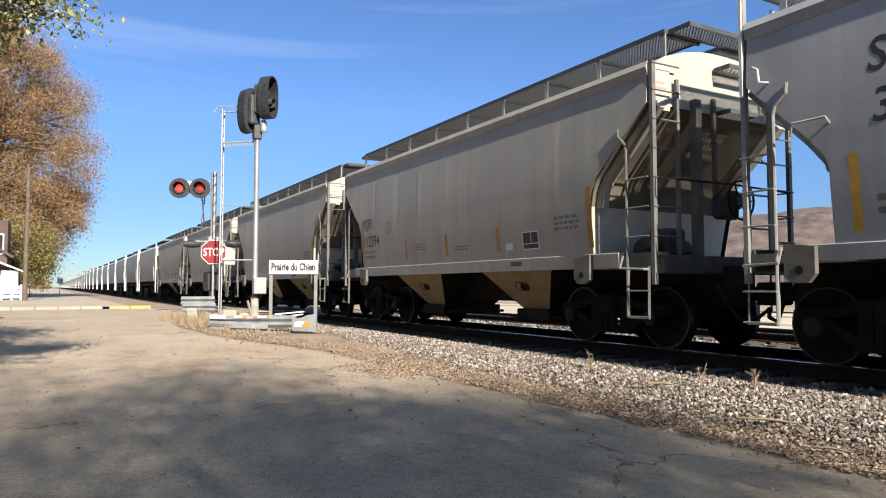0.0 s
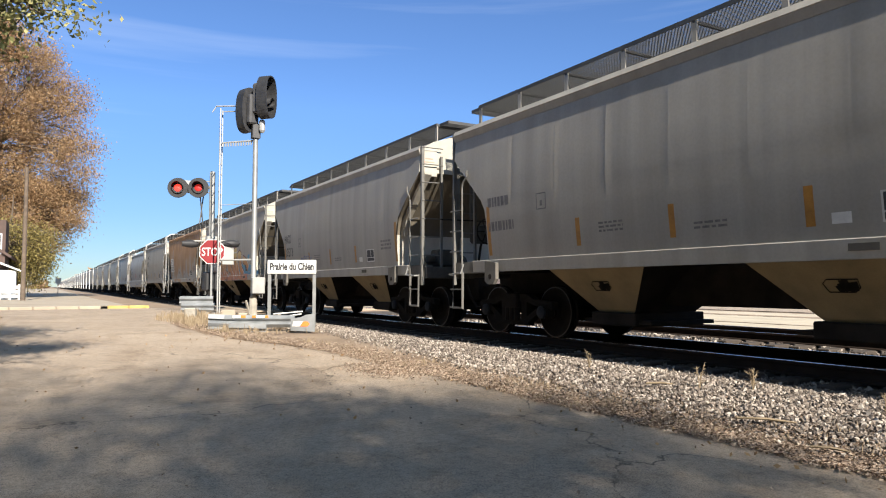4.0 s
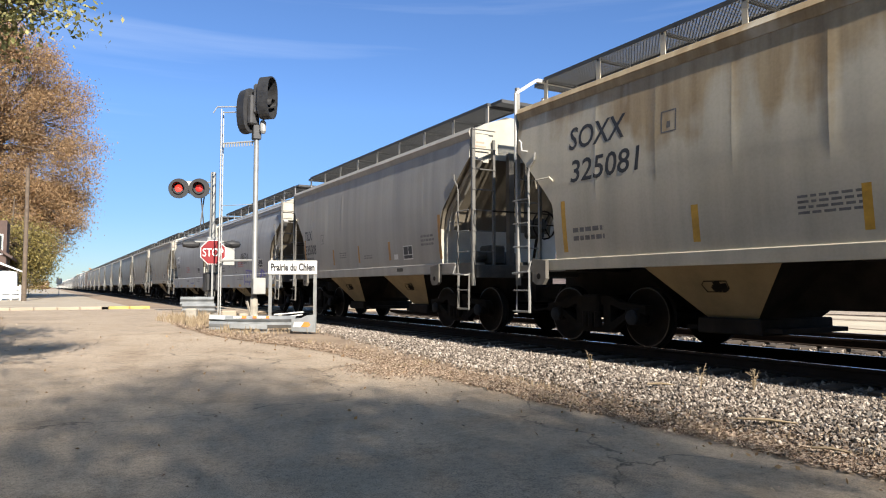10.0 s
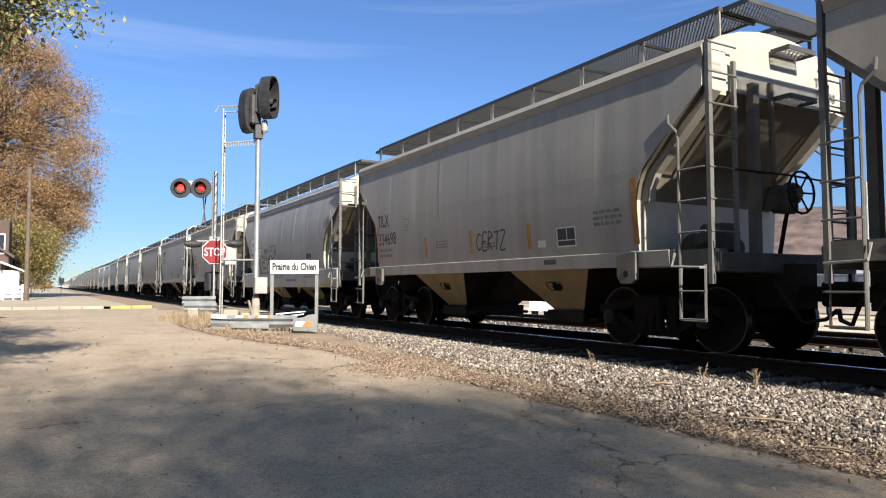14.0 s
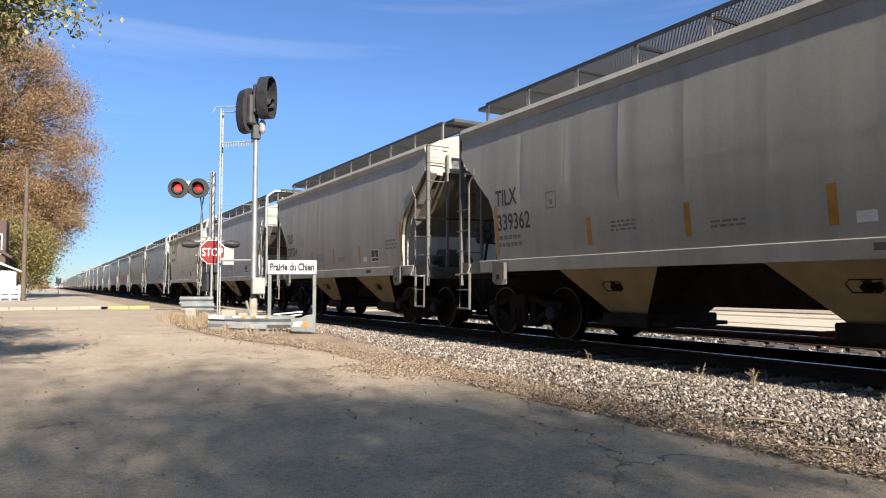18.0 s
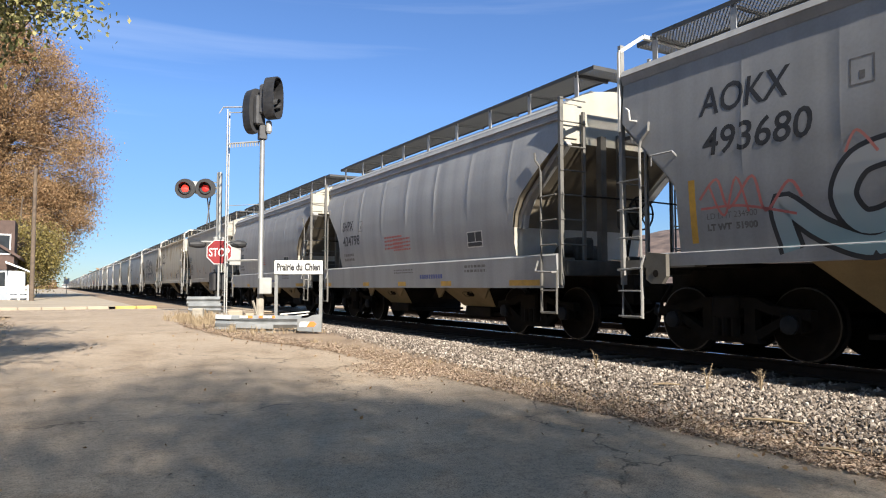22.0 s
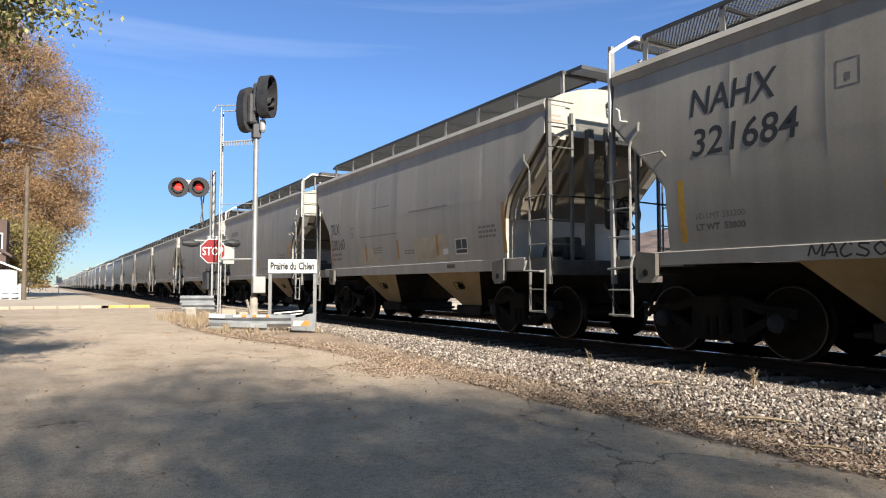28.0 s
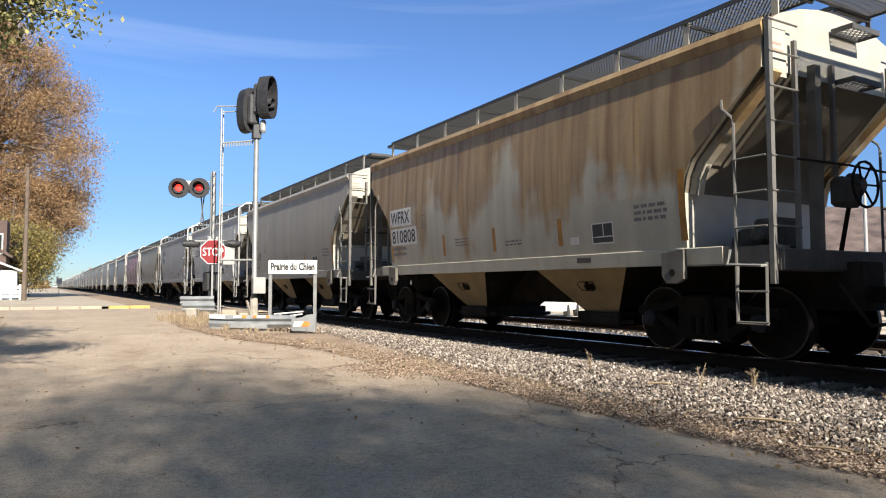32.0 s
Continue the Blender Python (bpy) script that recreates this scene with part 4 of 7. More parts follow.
RAILTOP = simple("polished_rail_head", (0.62, 0.60, 0.57), 0.25, 1.0, 0.1, 3.0, 0.0)
KERB = simple("yellow_kerb_paint", (0.50, 0.34, 0.08), 0.7, 0, 0.35, 3.0, tint=(0.56, 0.42, 0.15))
STEEL = simple("galvanised_pole", (0.27, 0.275, 0.27), 0.5, 0.4, 0.15, 3.0, 0.05)
ALU = simple("painted_aluminium", (0.34, 0.34, 0.325), 0.5, 0.2, 0.12, 3.0, 0.05)
SIGNALBLACK = simple("signal_black", (0.022, 0.022, 0.024), 0.6, 0, 0.3, 4.0, 0.05)
SIGNWHITE = simple("sign_white", (0.66, 0.65, 0.62), 0.5, 0, 0.06, 3.0, 0)
SIGNRED = simple("sign_red", (0.22, 0.016, 0.02), 0.45, 0, 0.12, 3.0, 0)
SIGNORANGE = simple("barricade_orange", (0.72, 0.20, 0.04), 0.5, 0, 0.15, 3.0, 0)
WOOD = simple("grey_timber", (0.34, 0.31, 0.26), 0.85, 0, 0.25, 4.0, 0.3)


def line_grid(xs, ys, height, name, mat):
    vs = [(x, y, height(x, y)) for y in ys for x in xs]
    k = len(xs)
    fs = [(j * k + i, j * k + i + 1, (j + 1) * k + i + 1, (j + 1) * k + i) for j in range(len(ys) - 1) for i in range(k - 1)]
    me = sheet_mesh(vs, fs, name, mat)
    me.shade_smooth()
    return me


def steps(a, b, d):
    n = max(1, round((b - a) / d))
    return [a + (b - a) * i / n for i in range(n + 1)]


xs = [-3000, -900, -300, -120, -60, -30, -15] + steps(-10, 5, 1.5) + steps(5.2, 7.4, 0.2) + [8, 9, 10, 12, 14, 15, 16, 17, 18, 19, 21, 30, 60, 120, 300, 900, 3000]
ys = [-3000, -600, -120, -40, -20, -10] + steps(-6, 40, 1.0) + [45, 60, 90, 150, 300, 700, 1500, 3000]
ground = tagged(new("ground", line_grid(xs, ys, lambda x, y: ground_z(x, y) - 0.02, "ground", EARTH)), "dry autumn earth and thin grass beside the lane", "ground", kind="structure")


def lane_edge(y):
    """East edge of the lane's asphalt, ragged."""
    e = float(np.interp(y, (-30, 3.5, 5.4, 7.3, 9.1, 11, 12.5, 13.5, 14.4, 15.4, 16.5, 18.6, 20.2, 21.5, 23, 25), (5.5, 5.42, 5.3, 5.2, 5.03, 4.78, 4.62, 4.34, 3.88, 3.45, 3.25, 2.98, 3.12, 3.8, 5.2, 6.4)))
    return e + 0.10 * noise.noise(Vector((y * 0.8, 3.1, 0))) + 0.05 * noise.noise(Vector((y * 4.0, 7.7, 0)))


def west_edge(y):
    return -1.0 - 0.25 * smooth(6, 16, y) + 0.2 * noise.noise(Vector((y * 0.7, 9.1, 0)))


vs, fs = [], []
yy = steps(-30, 26, 0.25)
for y in yy:
    a, b = west_edge(y), lane_edge(y)
    for i in range(13):
        x = a + (b - a) * i / 12
        vs.append((x, y, ground_z(x, y) + 0.006 + (0.012 * math.sin(math.pi * i / 12))))
for j in range(len(yy) - 1):
    fs += [(j * 13 + i, j * 13 + i + 1, j * 13 + i + 14, j * 13 + i + 13) for i in range(12)]
me = sheet_mesh(vs, fs, "lane", ASPHALT)
me.shade_smooth()
tagged(new("road_lane", me), "worn pale asphalt lane with cracks and ragged edges", "road", kind="structure")
cross = line_grid([-200, -60, -20] + steps(-8, 7.2, 0.8) + [7.9], steps(25.9, 33.0, 0.7), lambda x, y: ground_z(x, y) + 0.012, "cross_street", ASPHALT)
tagged(new("road_crossing_street", cross), "asphalt street that crosses the tracks", "road", kind="structure")
apron = line_grid([-40, -20] + steps(-10, 3.2, 1.2), [33.55] + steps(35, 60, 5) + [90, 150, 400], lambda x, y: ground_z(x, y) + 0.10 - 0.06 * smooth(40, 60, y), "pavement", CONCRETE)
tagged(new("pavement", apron), "pale sunlit concrete lot beyond the street", "pavement", kind="structure")
for x0, x1, y, mat, lab in ((2.3, 4.0, 33.3, KERB, "yellow painted concrete kerb with worn paint"), (-9.0, -2.2, 33.3, KERB, "yellow painted concrete kerb with worn paint"), (-2.2, 2.3, 33.3, CONCRETE, "pale bare concrete kerb"), (-40.0, -9.0, 33.3, CONCRETE, "pale bare concrete kerb")):
    k = tagged(new("kerb"), lab, "kerb", kind="structure")
    for i in range(int((x1 - x0) / 0.85)):
        a = x0 + i * 0.85
        part("kerb_stone", Geo().box(a, a + 0.84, y, y + 0.28 + 0.3 * 0, ground_z(a, y) - 0.1, ground_z(a, y) + 0.13, 0.03), mat, k)

# tracks: near one under the train, a second one behind it
for name, cx in (("railway_track", TRACK_X), ("railway_siding", TRACK_X + 4.4)):
    tr = tagged(new(name), "steel rails on dark wooden ties in ballast", "railway track", kind="structure")
    for s in (1, -1):
        x = cx + s * 0.755
        prof = [(-0.075, -0.17), (0.075, -0.17), (0.07, -0.155), (0.012, -0.14), (0.012, -0.05), (0.036, -0.038), (0.036, -0.006), (0.03, -0.001), (-0.03, -0.001), (-0.036, -0.006), (-0.036, -0.038), (-0.012, -0.05), (-0.012, -0.14), (-0.07, -0.155)]
        vs = [(x + px, y, pz) for y in (-300, 1500) for px, pz in prof]
        n = len(prof)
        fs = [(i, (i + 1) % n, n + (i + 1) % n, n + i) for i in range(n)]
        r = part("rail", sheet_mesh(vs, fs, "rail", RAIL), None, tr)
        part("rail_head", Geo().box(x - 0.029, x + 0.029, -300, 1500, -0.004, 0.0), RAILTOP, r, "polished running surface")
    tie = Geo().box(-1.3, 1.3, -0.115, 0.115, -0.36, -0.175, 0.015).mesh("tie", TIE)
    for i in range(48 if cx == TRACK_X else 26):
        part("tie", tie, None, tr, at=pose(cx, -4 + i * 0.53, random.uniform(-0.01, 0.01), 0, 0, random.uniform(-0.8, 0.8)))
    g = Geo()
    for i in range(135):
        g.box(cx - 1.3, cx + 1.3, 21.6 + i * 0.8, 21.85 + i * 0.8, -0.36, -0.175)
    tagged(part("far_ties", g, TIE, tr), kind="stuff")

# crossing panels between the rails
cp = tagged(new("crossing_surface"), "worn timber and asphalt crossing surface between the rails", "road", kind="structure")
for cx in (TRACK_X, TRACK_X + 4.4):
    for a, b in ((cx - 1.9, cx - 0.80), (cx - 0.70, cx + 0.70), (cx + 0.80, cx + 1.9)):
        part("panel", Geo().box(a, b, 26.2, 33.0, -0.17, -0.012, 0.01), ASPHALT, cp)


def stones(name, label, count, rng, place, size, mat):
    """Loose stones, each its own small lump."""
    base = np.array([(1, 0, 0), (-1, 0, 0), (0, 1, 0), (0, -1, 0), (0, 0, 1), (0, 0, -1)], float)
    face = np.array([(0, 2, 4), (2, 1, 4), (1, 3, 4), (3, 0, 4), (2, 0, 5), (1, 2, 5), (3, 1, 5), (0, 3, 5)])
    pts = place(rng, count)
    k = len(pts)
    v = base[None] + rng.uniform(-0.45, 0.45, (k, 6, 3))
    v *= rng.uniform(0.6, 1.25, (k, 1, 3)) * np.array([1, 1, 0.75]) * (size * rng.uniform(0.55, 1.3, (k, 1, 1)))
    q = rng.normal(size=(k, 4))
    q /= np.linalg.norm(q, axis=1, keepdims=True)
    w, x, y, z = q.T
    rot = np.stack([1 - 2 * (y * y + z * z), 2 * (x * y - z * w), 2 * (x * z + y * w), 2 * (x * y + z * w), 1 - 2 * (x * x + z * z), 2 * (y * z - x * w), 2 * (x * z - y * w), 2 * (y * z + x * w), 1 - 2 * (x * x + y * y)], 1).reshape(k, 3, 3)
    v = np.einsum("kij,knj->kni", rot, v) + pts[:, None, :]
    f = (face[None] + (np.arange(k) * 6)[:, None, None]).reshape(-1, 3)
    me = bpy.data.meshes.new(name)
    me.from_pydata(v.reshape(-1, 3).tolist(), [], f.tolist())
    me.materials.append(mat)
    return tagged(new(name, me), label, "ballast" if "ballast" in name else "leaves", kind="stuff")


def shoulder(rng, count):
    y = 2.2 + 34 * rng.random(count) ** 1.9
    x = 5.95 + 2.0 * rng.random(count) ** 0.8 + 0.22 * rng.normal(size=count)
    keep = (x > 5.35 + 0.95 * rng.random(count) ** 0.7) & ~((y > 24.8) & (y < 33.5))
    x, y = x[keep], y[keep]
    z = np.array([ground_z(a, b) for a, b in zip(x, y)]) + rng.uniform(-0.03, 0.03, len(x)) + 0.015
    return np.stack([x, y, z], 1)


def bed(rng, count):
    y = -3 + 60 * rng.random(count) ** 1.5
    x = np.where(rng.random(count) < 0.35, rng.uniform(7.4, 10.2, count), rng.uniform(9.9, 15.5, count))
    keep = ~((y > 25.5) & (y < 33.5))
    x, y = x[keep], y[keep]
    z = np.full(len(x), -0.27) + rng.uniform(0.0, 0.07, len(x))
    return np.stack([x, y, z], 1)


stones("ballast_stones", "grey and pinkish crushed stone ballast on the shoulder", 125000, np.random.default_rng(3), shoulder, 0.0235, STONE)
stones("ballast_bed", "crushed stone between and behind the tracks", 18000, np.random.default_rng(4), bed, 0.042, STONE)
bedsheet = line_grid([6.3, 6.8, 7.2, 7.6, 12, 15.5, 16.5], [-300, -40] + steps(-4, 60, 2) + [200, 800, 1500], lambda x, y: ground_z(x, y) - 0.008 - (0.0 if not 24 < y < 35 else 0.03), "track_bed", BED)
tagged(new("ground_track_bed", bedsheet), "dusty packed ballast of the track bed", "ground", kind="structure")


def leaves_sheet(name, label, pts, size, rng, mat, flat=0.35, cat="leaves"):
    """Small folded leaves, each two triangles."""
    k = len(pts)
    a = rng.uniform(0, 6.283, k)
    d = np.stack([np.cos(a), np.sin(a), rng.normal(0, flat, k)], 1)
    s = np.stack([-np.sin(a), np.cos(a), rng.normal(0, flat, k)], 1)
    L = (size * rng.uniform(0.6, 1.3, (k, 1)))
    v = np.stack([pts - d * L, pts + s * L * 0.6 + [0, 0, 0.006], pts + d * L, pts - s * L * 0.6 + [0, 0, 0.006]], 1)
    f = (np.array([(0, 1, 2, 3)])[None] + (np.arange(k) * 4)[:, None, None]).reshape(-1, 4)
    me = bpy.data.meshes.new(name)
    me.from_pydata(v.reshape(-1, 3).tolist(), [], f.tolist())
    me.materials.append(mat)
    return tagged(new(name, me), label, cat, kind="stuff")


rng = np.random.default_rng(8)
n = 46000
y = 2.0 + 22 * rng.random(n) ** 1.6
x = np.array([lane_edge(b) for b in y]) + np.abs(rng.normal(0.10, 0.42, n)) - 0.16 * rng.random(n) ** 2
patch = rng.random(n) < 0.05
y = np.where(patch, 9.75 + rng.normal(0, 0.42, n), y)
x = np.where(patch, 4.62 + rng.normal(0, 0.26, n), x)
west = rng.random(n) < 0.07
y = np.where(west, rng.uniform(3, 22, n), y)
x = np.where(west, -1.1 - np.abs(rng.normal(0, 0.8, n)) + 0.2, x)
loose = rng.random(n) < 0.005
x = np.where(loose, rng.uniform(-1, 4.5, n), x)
z = np.array([ground_z(a, b) for a, b in zip(x, y)]) + 0.03
leaves_sheet("fallen_leaves", "brown fallen leaves along the edge of the lane", np.stack([x, y, z], 1), 0.0185, rng, LITTER)


def tuft(g, x, y, z, h, n, rnd, spread=0.12):
    for _ in range(n):
        a, t = rnd.uniform(0, 6.283), rnd.uniform(0.05, spread) * 3
        hh = h * rnd.uniform(0.5, 1.1)
        bx, by = x + rnd.gauss(0, spread * 0.5), y + rnd.gauss(0, spread * 0.5)
        dx, dy = math.cos(a) * t * hh, math.sin(a) * t * hh
        w = 0.006
        g.add([(bx - w, by, z), (bx + w, by, z), (bx + dx * 0.4 + w, by + dy * 0.4, z + hh * 0.6), (bx + dx * 0.4 - w, by + dy * 0.4, z + hh * 0.6), (bx + dx, by + dy, z + hh)], [(0, 1, 2, 3), (3, 2, 4)])


rnd = random.Random(12)
g = Geo()
for i in range(150):
    xx0, yy0 = rnd.gauss(3.7, 0.33), rnd.uniform(19.2, 22.6)
    tuft(g, xx0, yy0, ground_z(xx0, yy0), rnd.uniform(0.12, 0.34), 9, rnd)
for i in range(60):
    xx0, yy0 = rnd.uniform(3.6, 5.9), rnd.uniform(16.0, 18.2)
    tuft(g, xx0, yy0, ground_z(xx0, yy0), rnd.uniform(0.06, 0.20), 7, rnd)
for i in range(40):
    yy0 = rnd.uniform(16.5, 20.5)
    xx0 = lane_edge(yy0) + abs(rnd.gauss(0.0, 0.4)) + 0.1
    tuft(g, xx0, yy0, ground_z(xx0, yy0), rnd.uniform(0.10, 0.28), 7, rnd)
for i in range(60):
    yy0 = rnd.uniform(3, 16)
    xx0 = lane_edge(yy0) + rnd.uniform(0.1, 0.9)
    tuft(g, xx0, yy0, ground_z(xx0, yy0), rnd.uniform(0.05, 0.13), 6, rnd)
for i in range(220):
    yy0 = rnd.uniform(2, 24)
    xx0 = west_edge(yy0) - abs(rnd.gauss(0.2, 0.9))
    tuft(g, xx0, yy0, ground_z(xx0, yy0), rnd.uniform(0.06, 0.16), 6, rnd)
tagged(part("dry_grass", g, STRAW, None, "dry straw-coloured grass tufts by the lane and signal"), category="grass", kind="stuff")

# ---- crossing: signal, flashers, signs ----
LENSDARK = simple("dark_red_lens", (0.10, 0.008, 0.010), 0.25, 0, 0.2, 10.0, 0)
GLOW, gn, gl, gb = nodes_of("lit_red_lens")
gb.inputs["Base Color"].default_value = (0.5, 0.02, 0.02, 1)
gb.inputs["Emission Color"].default_value = (1.0, 0.05, 0.03, 1)
gb.inputs["Emission Strength"].default_value = 0.85
GLOWDIM, gn, gl, gb = nodes_of("dimly_lit_red_lens")
gb.inputs["Base Color"].default_value = (0.3, 0.012, 0.012, 1)
gb.inputs["Emission Color"].default_value = (1.0, 0.05, 0.03, 1)
gb.inputs["Emission Strength"].default_value = 0.15
GLASS = simple("dark_window_glass", (0.03, 0.035, 0.04), 0.08, 0, 0.2, 2.0, 0)

SIG = (5.66, 21.83)   # signal mast
zg = ground_z(*SIG)
signal = thing("railway_signal", "grey steel railway signal mast with black heads and ladder", "railway signal", pose(SIG[0], SIG[1], zg))
part("pole", Geo().lathe([(0.11, 0.5), (0.085, 0.56), (0.08, 5.6), (0.07, 6.3), (0.03, 6.35)], "z", (0, 0, 0), 14), STEEL, signal, smooth=True)
part("base", Geo().lathe([(0.21, 0.0), (0.20, 0.04), (0.13, 0.10), (0.12, 0.62), (0.09, 0.70)], "z", (0, 0, 0), 12).beam((-0.1, -0.1, 0.0), (-0.28, -0.22, 0.55), 0.05, 0.05), WOOD, signal)
part("junction_box", Geo().box(-0.12, 0.28, -0.34, -0.10, 0.76, 1.28, 0.02), ALU, signal, "pale grey junction box")
# service ladder stands off towards the lane
for lx, ly in ((-0.94, 0.80), (-0.81, 1.10)):
    part("ladder_stile", Geo().beam((lx, ly, 0.0), (lx, ly, 6.78), 0.055, 0.035, up=(1, 0, 0)), ALU, signal)
rung = Geo().beam((-0.94, 0.80, 0), (-0.81, 1.10, 0), 0.02, 0.02).mesh("ladder_rung", ALU)
for i in range(19):
    part("ladder_rung", rung, None, signal, at=pose(0, 0, 0.35 + i * 0.33))
for z, r in ((1.84, 0.035), (3.63, 0.012), (5.67, 0.03), (6.80, 0.022), (6.64, 0.02)):
    part("bracket", Geo().tube([(-1.05 if z > 6.7 else -0.86, 0.92, z + (0.06 if z > 6 else 0)), (0.0, 0.0, z)], r, 6), ALU, signal)
tooth = Geo().tube([(0, 0, 0), (0, 0, -0.14)], 0.02, 4).mesh("step_tooth", ALU)
for i in range(12):
    part("step_tooth", tooth, None, signal, at=pose(-0.82 + i * 0.065, 0.85 - i * 0.067, 5.67))
part("top_grab", Geo().tube([(-1.05, 0.95, 6.86), (-1.16, 1.0, 6.66)], 0.018, 5), ALU, signal)


def signal_head(parent, x, y, z, turn, h=1.30, w=0.60):
    """Oval backboard with a deep cowl round its face."""
    n = 28
    oval = []
    for a in range(n):
        c, s = math.cos(6.2832 * a / n), math.sin(6.2832 * a / n)
        oval.append((w / 2 * math.copysign(abs(c) ** 0.75, c), h / 2 * math.copysign(abs(s) ** 0.85, s)))
    e = part("signal_head", Geo().slab(oval, -0.02, 0.02), SIGNALBLACK, parent, "black oval signal backboard", at=pose(x, y, z, 0, 0, turn))
    g = Geo()
    rings = [(1.0, -0.02), (1.0, -0.36), (0.94, -0.36), (0.94, -0.02)]
    g.v += [(px * k, yy, pz * k) for k, yy in rings for px, pz in oval]
    for r in range(3):
        g.f += [(r * n + i, r * n + (i + 1) % n, (r + 1) * n + (i + 1) % n, (r + 1) * n + i) for i in range(n)]
    part("cowl", g, SIGNALBLACK, e)
    part("lamp_housing", Geo().box(-0.17, 0.17, 0.02, 0.26, -0.50, 0.46, 0.05), SIGNALGREY, e)
    for hz in (-0.18,):
        m = 18
        pts = [(0.13 * math.cos(6.2832 * i / m), 0.13 * math.sin(6.2832 * i / m)) for i in range(m)]
        g = Geo().add([(px, -0.02, hz + pz) for px, pz in pts] + [(px * 1.05, -0.40 if pz > -0.05 else -0.22, hz + pz * 1.05) for px, pz in pts], [(i, (i + 1) % m, m + (i + 1) % m, m + i) for i in range(m) if pts[i][1] > -0.11])
        part("visor", g, SIGNALGREY, e)
        part("lens", Geo().lathe([(0.10, -0.03), (0.05, -0.045), (0.001, -0.05)], "y", (0, 0, hz), 14), LENSDARK, e)
    return e


SIGNALGREY = simple("weathered_signal_grey", (0.055, 0.055, 0.058), 0.6, 0, 0.3, 4.0, 0.05)
signal_head(signal, 0.10, -0.30, 7.0, 42, 1.36, 0.62)
signal_head(signal, -0.17, 0.06, 6.66, 200, 1.44, 0.62)
part("finial", Geo().lathe([(0.06, 5.90), (0.10, 5.97), (0.10, 6.26), (0.05, 6.32)], "z", (0.15, -0.2, 0), 10), ALU, signal)
part("mast_clamp", Geo().box(-0.13, 0.13, -0.13, 0.13, 5.72, 6.2, 0.02), SIGNALGREY, signal)

FLX, FLY = 4.888, 24.55   # crossing flasher mast
zf = -0.198
flash = thing("crossing_signal", "white crossing mast with paired red flashing lights and crossbuck", "crossing signal", pose(FLX, FLY, zf))
flash.scale = (1.142, 1.142, 1.142)
part("mast", Geo().lathe([(0.085, 0.0), (0.085, 4.46), (0.05, 4.50)], "z", (0, 0, 0), 14), ALU, flash, smooth=True)
part("base", Geo().lathe([(0.20, 0.0), (0.20, 0.08), (0.11, 0.30)], "z", (0, 0, 0), 12), ALU, flash)
part("gate_mechanism", Geo().box(-0.22, 0.22, -0.30, 0.25, 0.85, 1.42, 0.04), SIGNALBLACK, flash, "dark gate mechanism case")
R3 = Vector((0.866, -0.5, 0))   # across the view of the lane
for s, d in ((0, -1.10), (1, -0.48)):
    c = R3 * d + Vector((0, -0.28, 3.96))
    lamp = part("flashing_light", Geo().lathe([(0.30, -0.015), (0.305, 0.0), (0.30, 0.015)], "y", (0, 0, 0), 28), SIGNALBLACK, flash, "round black backboard with red lens", at=pose(c.x, c.y, c.z, 0, 0, -22))
    n = 18
    pts = [(0.165 * math.cos(6.2832 * i / n), 0.165 * math.sin(6.2832 * i / n)) for i in range(n)]
    g = Geo().add([(px, -0.01, pz) for px, pz in pts] + [(px * 1.05, -0.06 - 0.14 * max(0, pz / 0.165 + 0.3), pz * 1.05) for px, pz in pts], [(i, (i + 1) % n, n + (i + 1) % n, n + i) for i in range(n)])
    part("hood", g, SIGNALBLACK, lamp)
    part("lamp_case", Geo().lathe([(0.20, 0.02), (0.19, 0.18), (0.10, 0.24), (0.001, 0.25)], "y", (0, 0, 0), 16), SIGNALBLACK, lamp)
    part("lens", Geo().lathe([(0.11, -0.02), (0.075, -0.035), (0.001, -0.045)], "y", (0, 0, 0), 20), GLOW if s == 0 else GLOWDIM, lamp, "glowing red lamp lens")
for z, r, d in ((4.0, 0.035, -1.0), (4.18, 0.018, -0.75), (3.84, 0.018, -0.75)):
    part("crossarm", Geo().tube([(R3.x * d, R3.y * d - 0.05, z), (0, 0, z)], r, 8), ALU, flash)
part("terminal_box", Geo().box(-0.78, -0.58, 0.22, 0.36, 3.84, 4.20, 0.02), ALU, flash)
for s in (1, -1):
    c = R3 * -0.32
    part("crossbuck_blade", Geo().beam((c.x - 0.07 * s, c.y - 0.12 * s, 2.87), (c.x + 0.07 * s, c.y + 0.12 * s, 3.75), 0.035, 0.02, up=(0.3, 0.9, 0)), SIGNALGREY, flash, "edge-on crossbuck blade")
for d in (-0.62, 0.62):
    c = R3 * d
    g = Geo().lathe([(0.08, -0.26), (0.12, -0.05), (0.12, 0.05), (0.09, 0.20), (0.02, 0.24)], "x", (c.x, c.y, 2.28), 14)
    part("side_light", g, SIGNALBLACK, flash, "hooded flashing light seen from the side")
part("lower_crossarm", Geo().tube([(R3.x * -0.6, R3.y * -0.6, 2.36), (R3.x * 0.6, R3.y * 0.6, 2.36)], 0.03, 6).box(-0.16, 0.16, -0.14, 0.14, 2.24, 2.50, 0.03), ALU, flash)
part("sign_back", Geo().box(0.26, 0.60, -0.34, -0.30, 1.64, 2.32, 0.01), ALU, flash, "pale metal sign back")

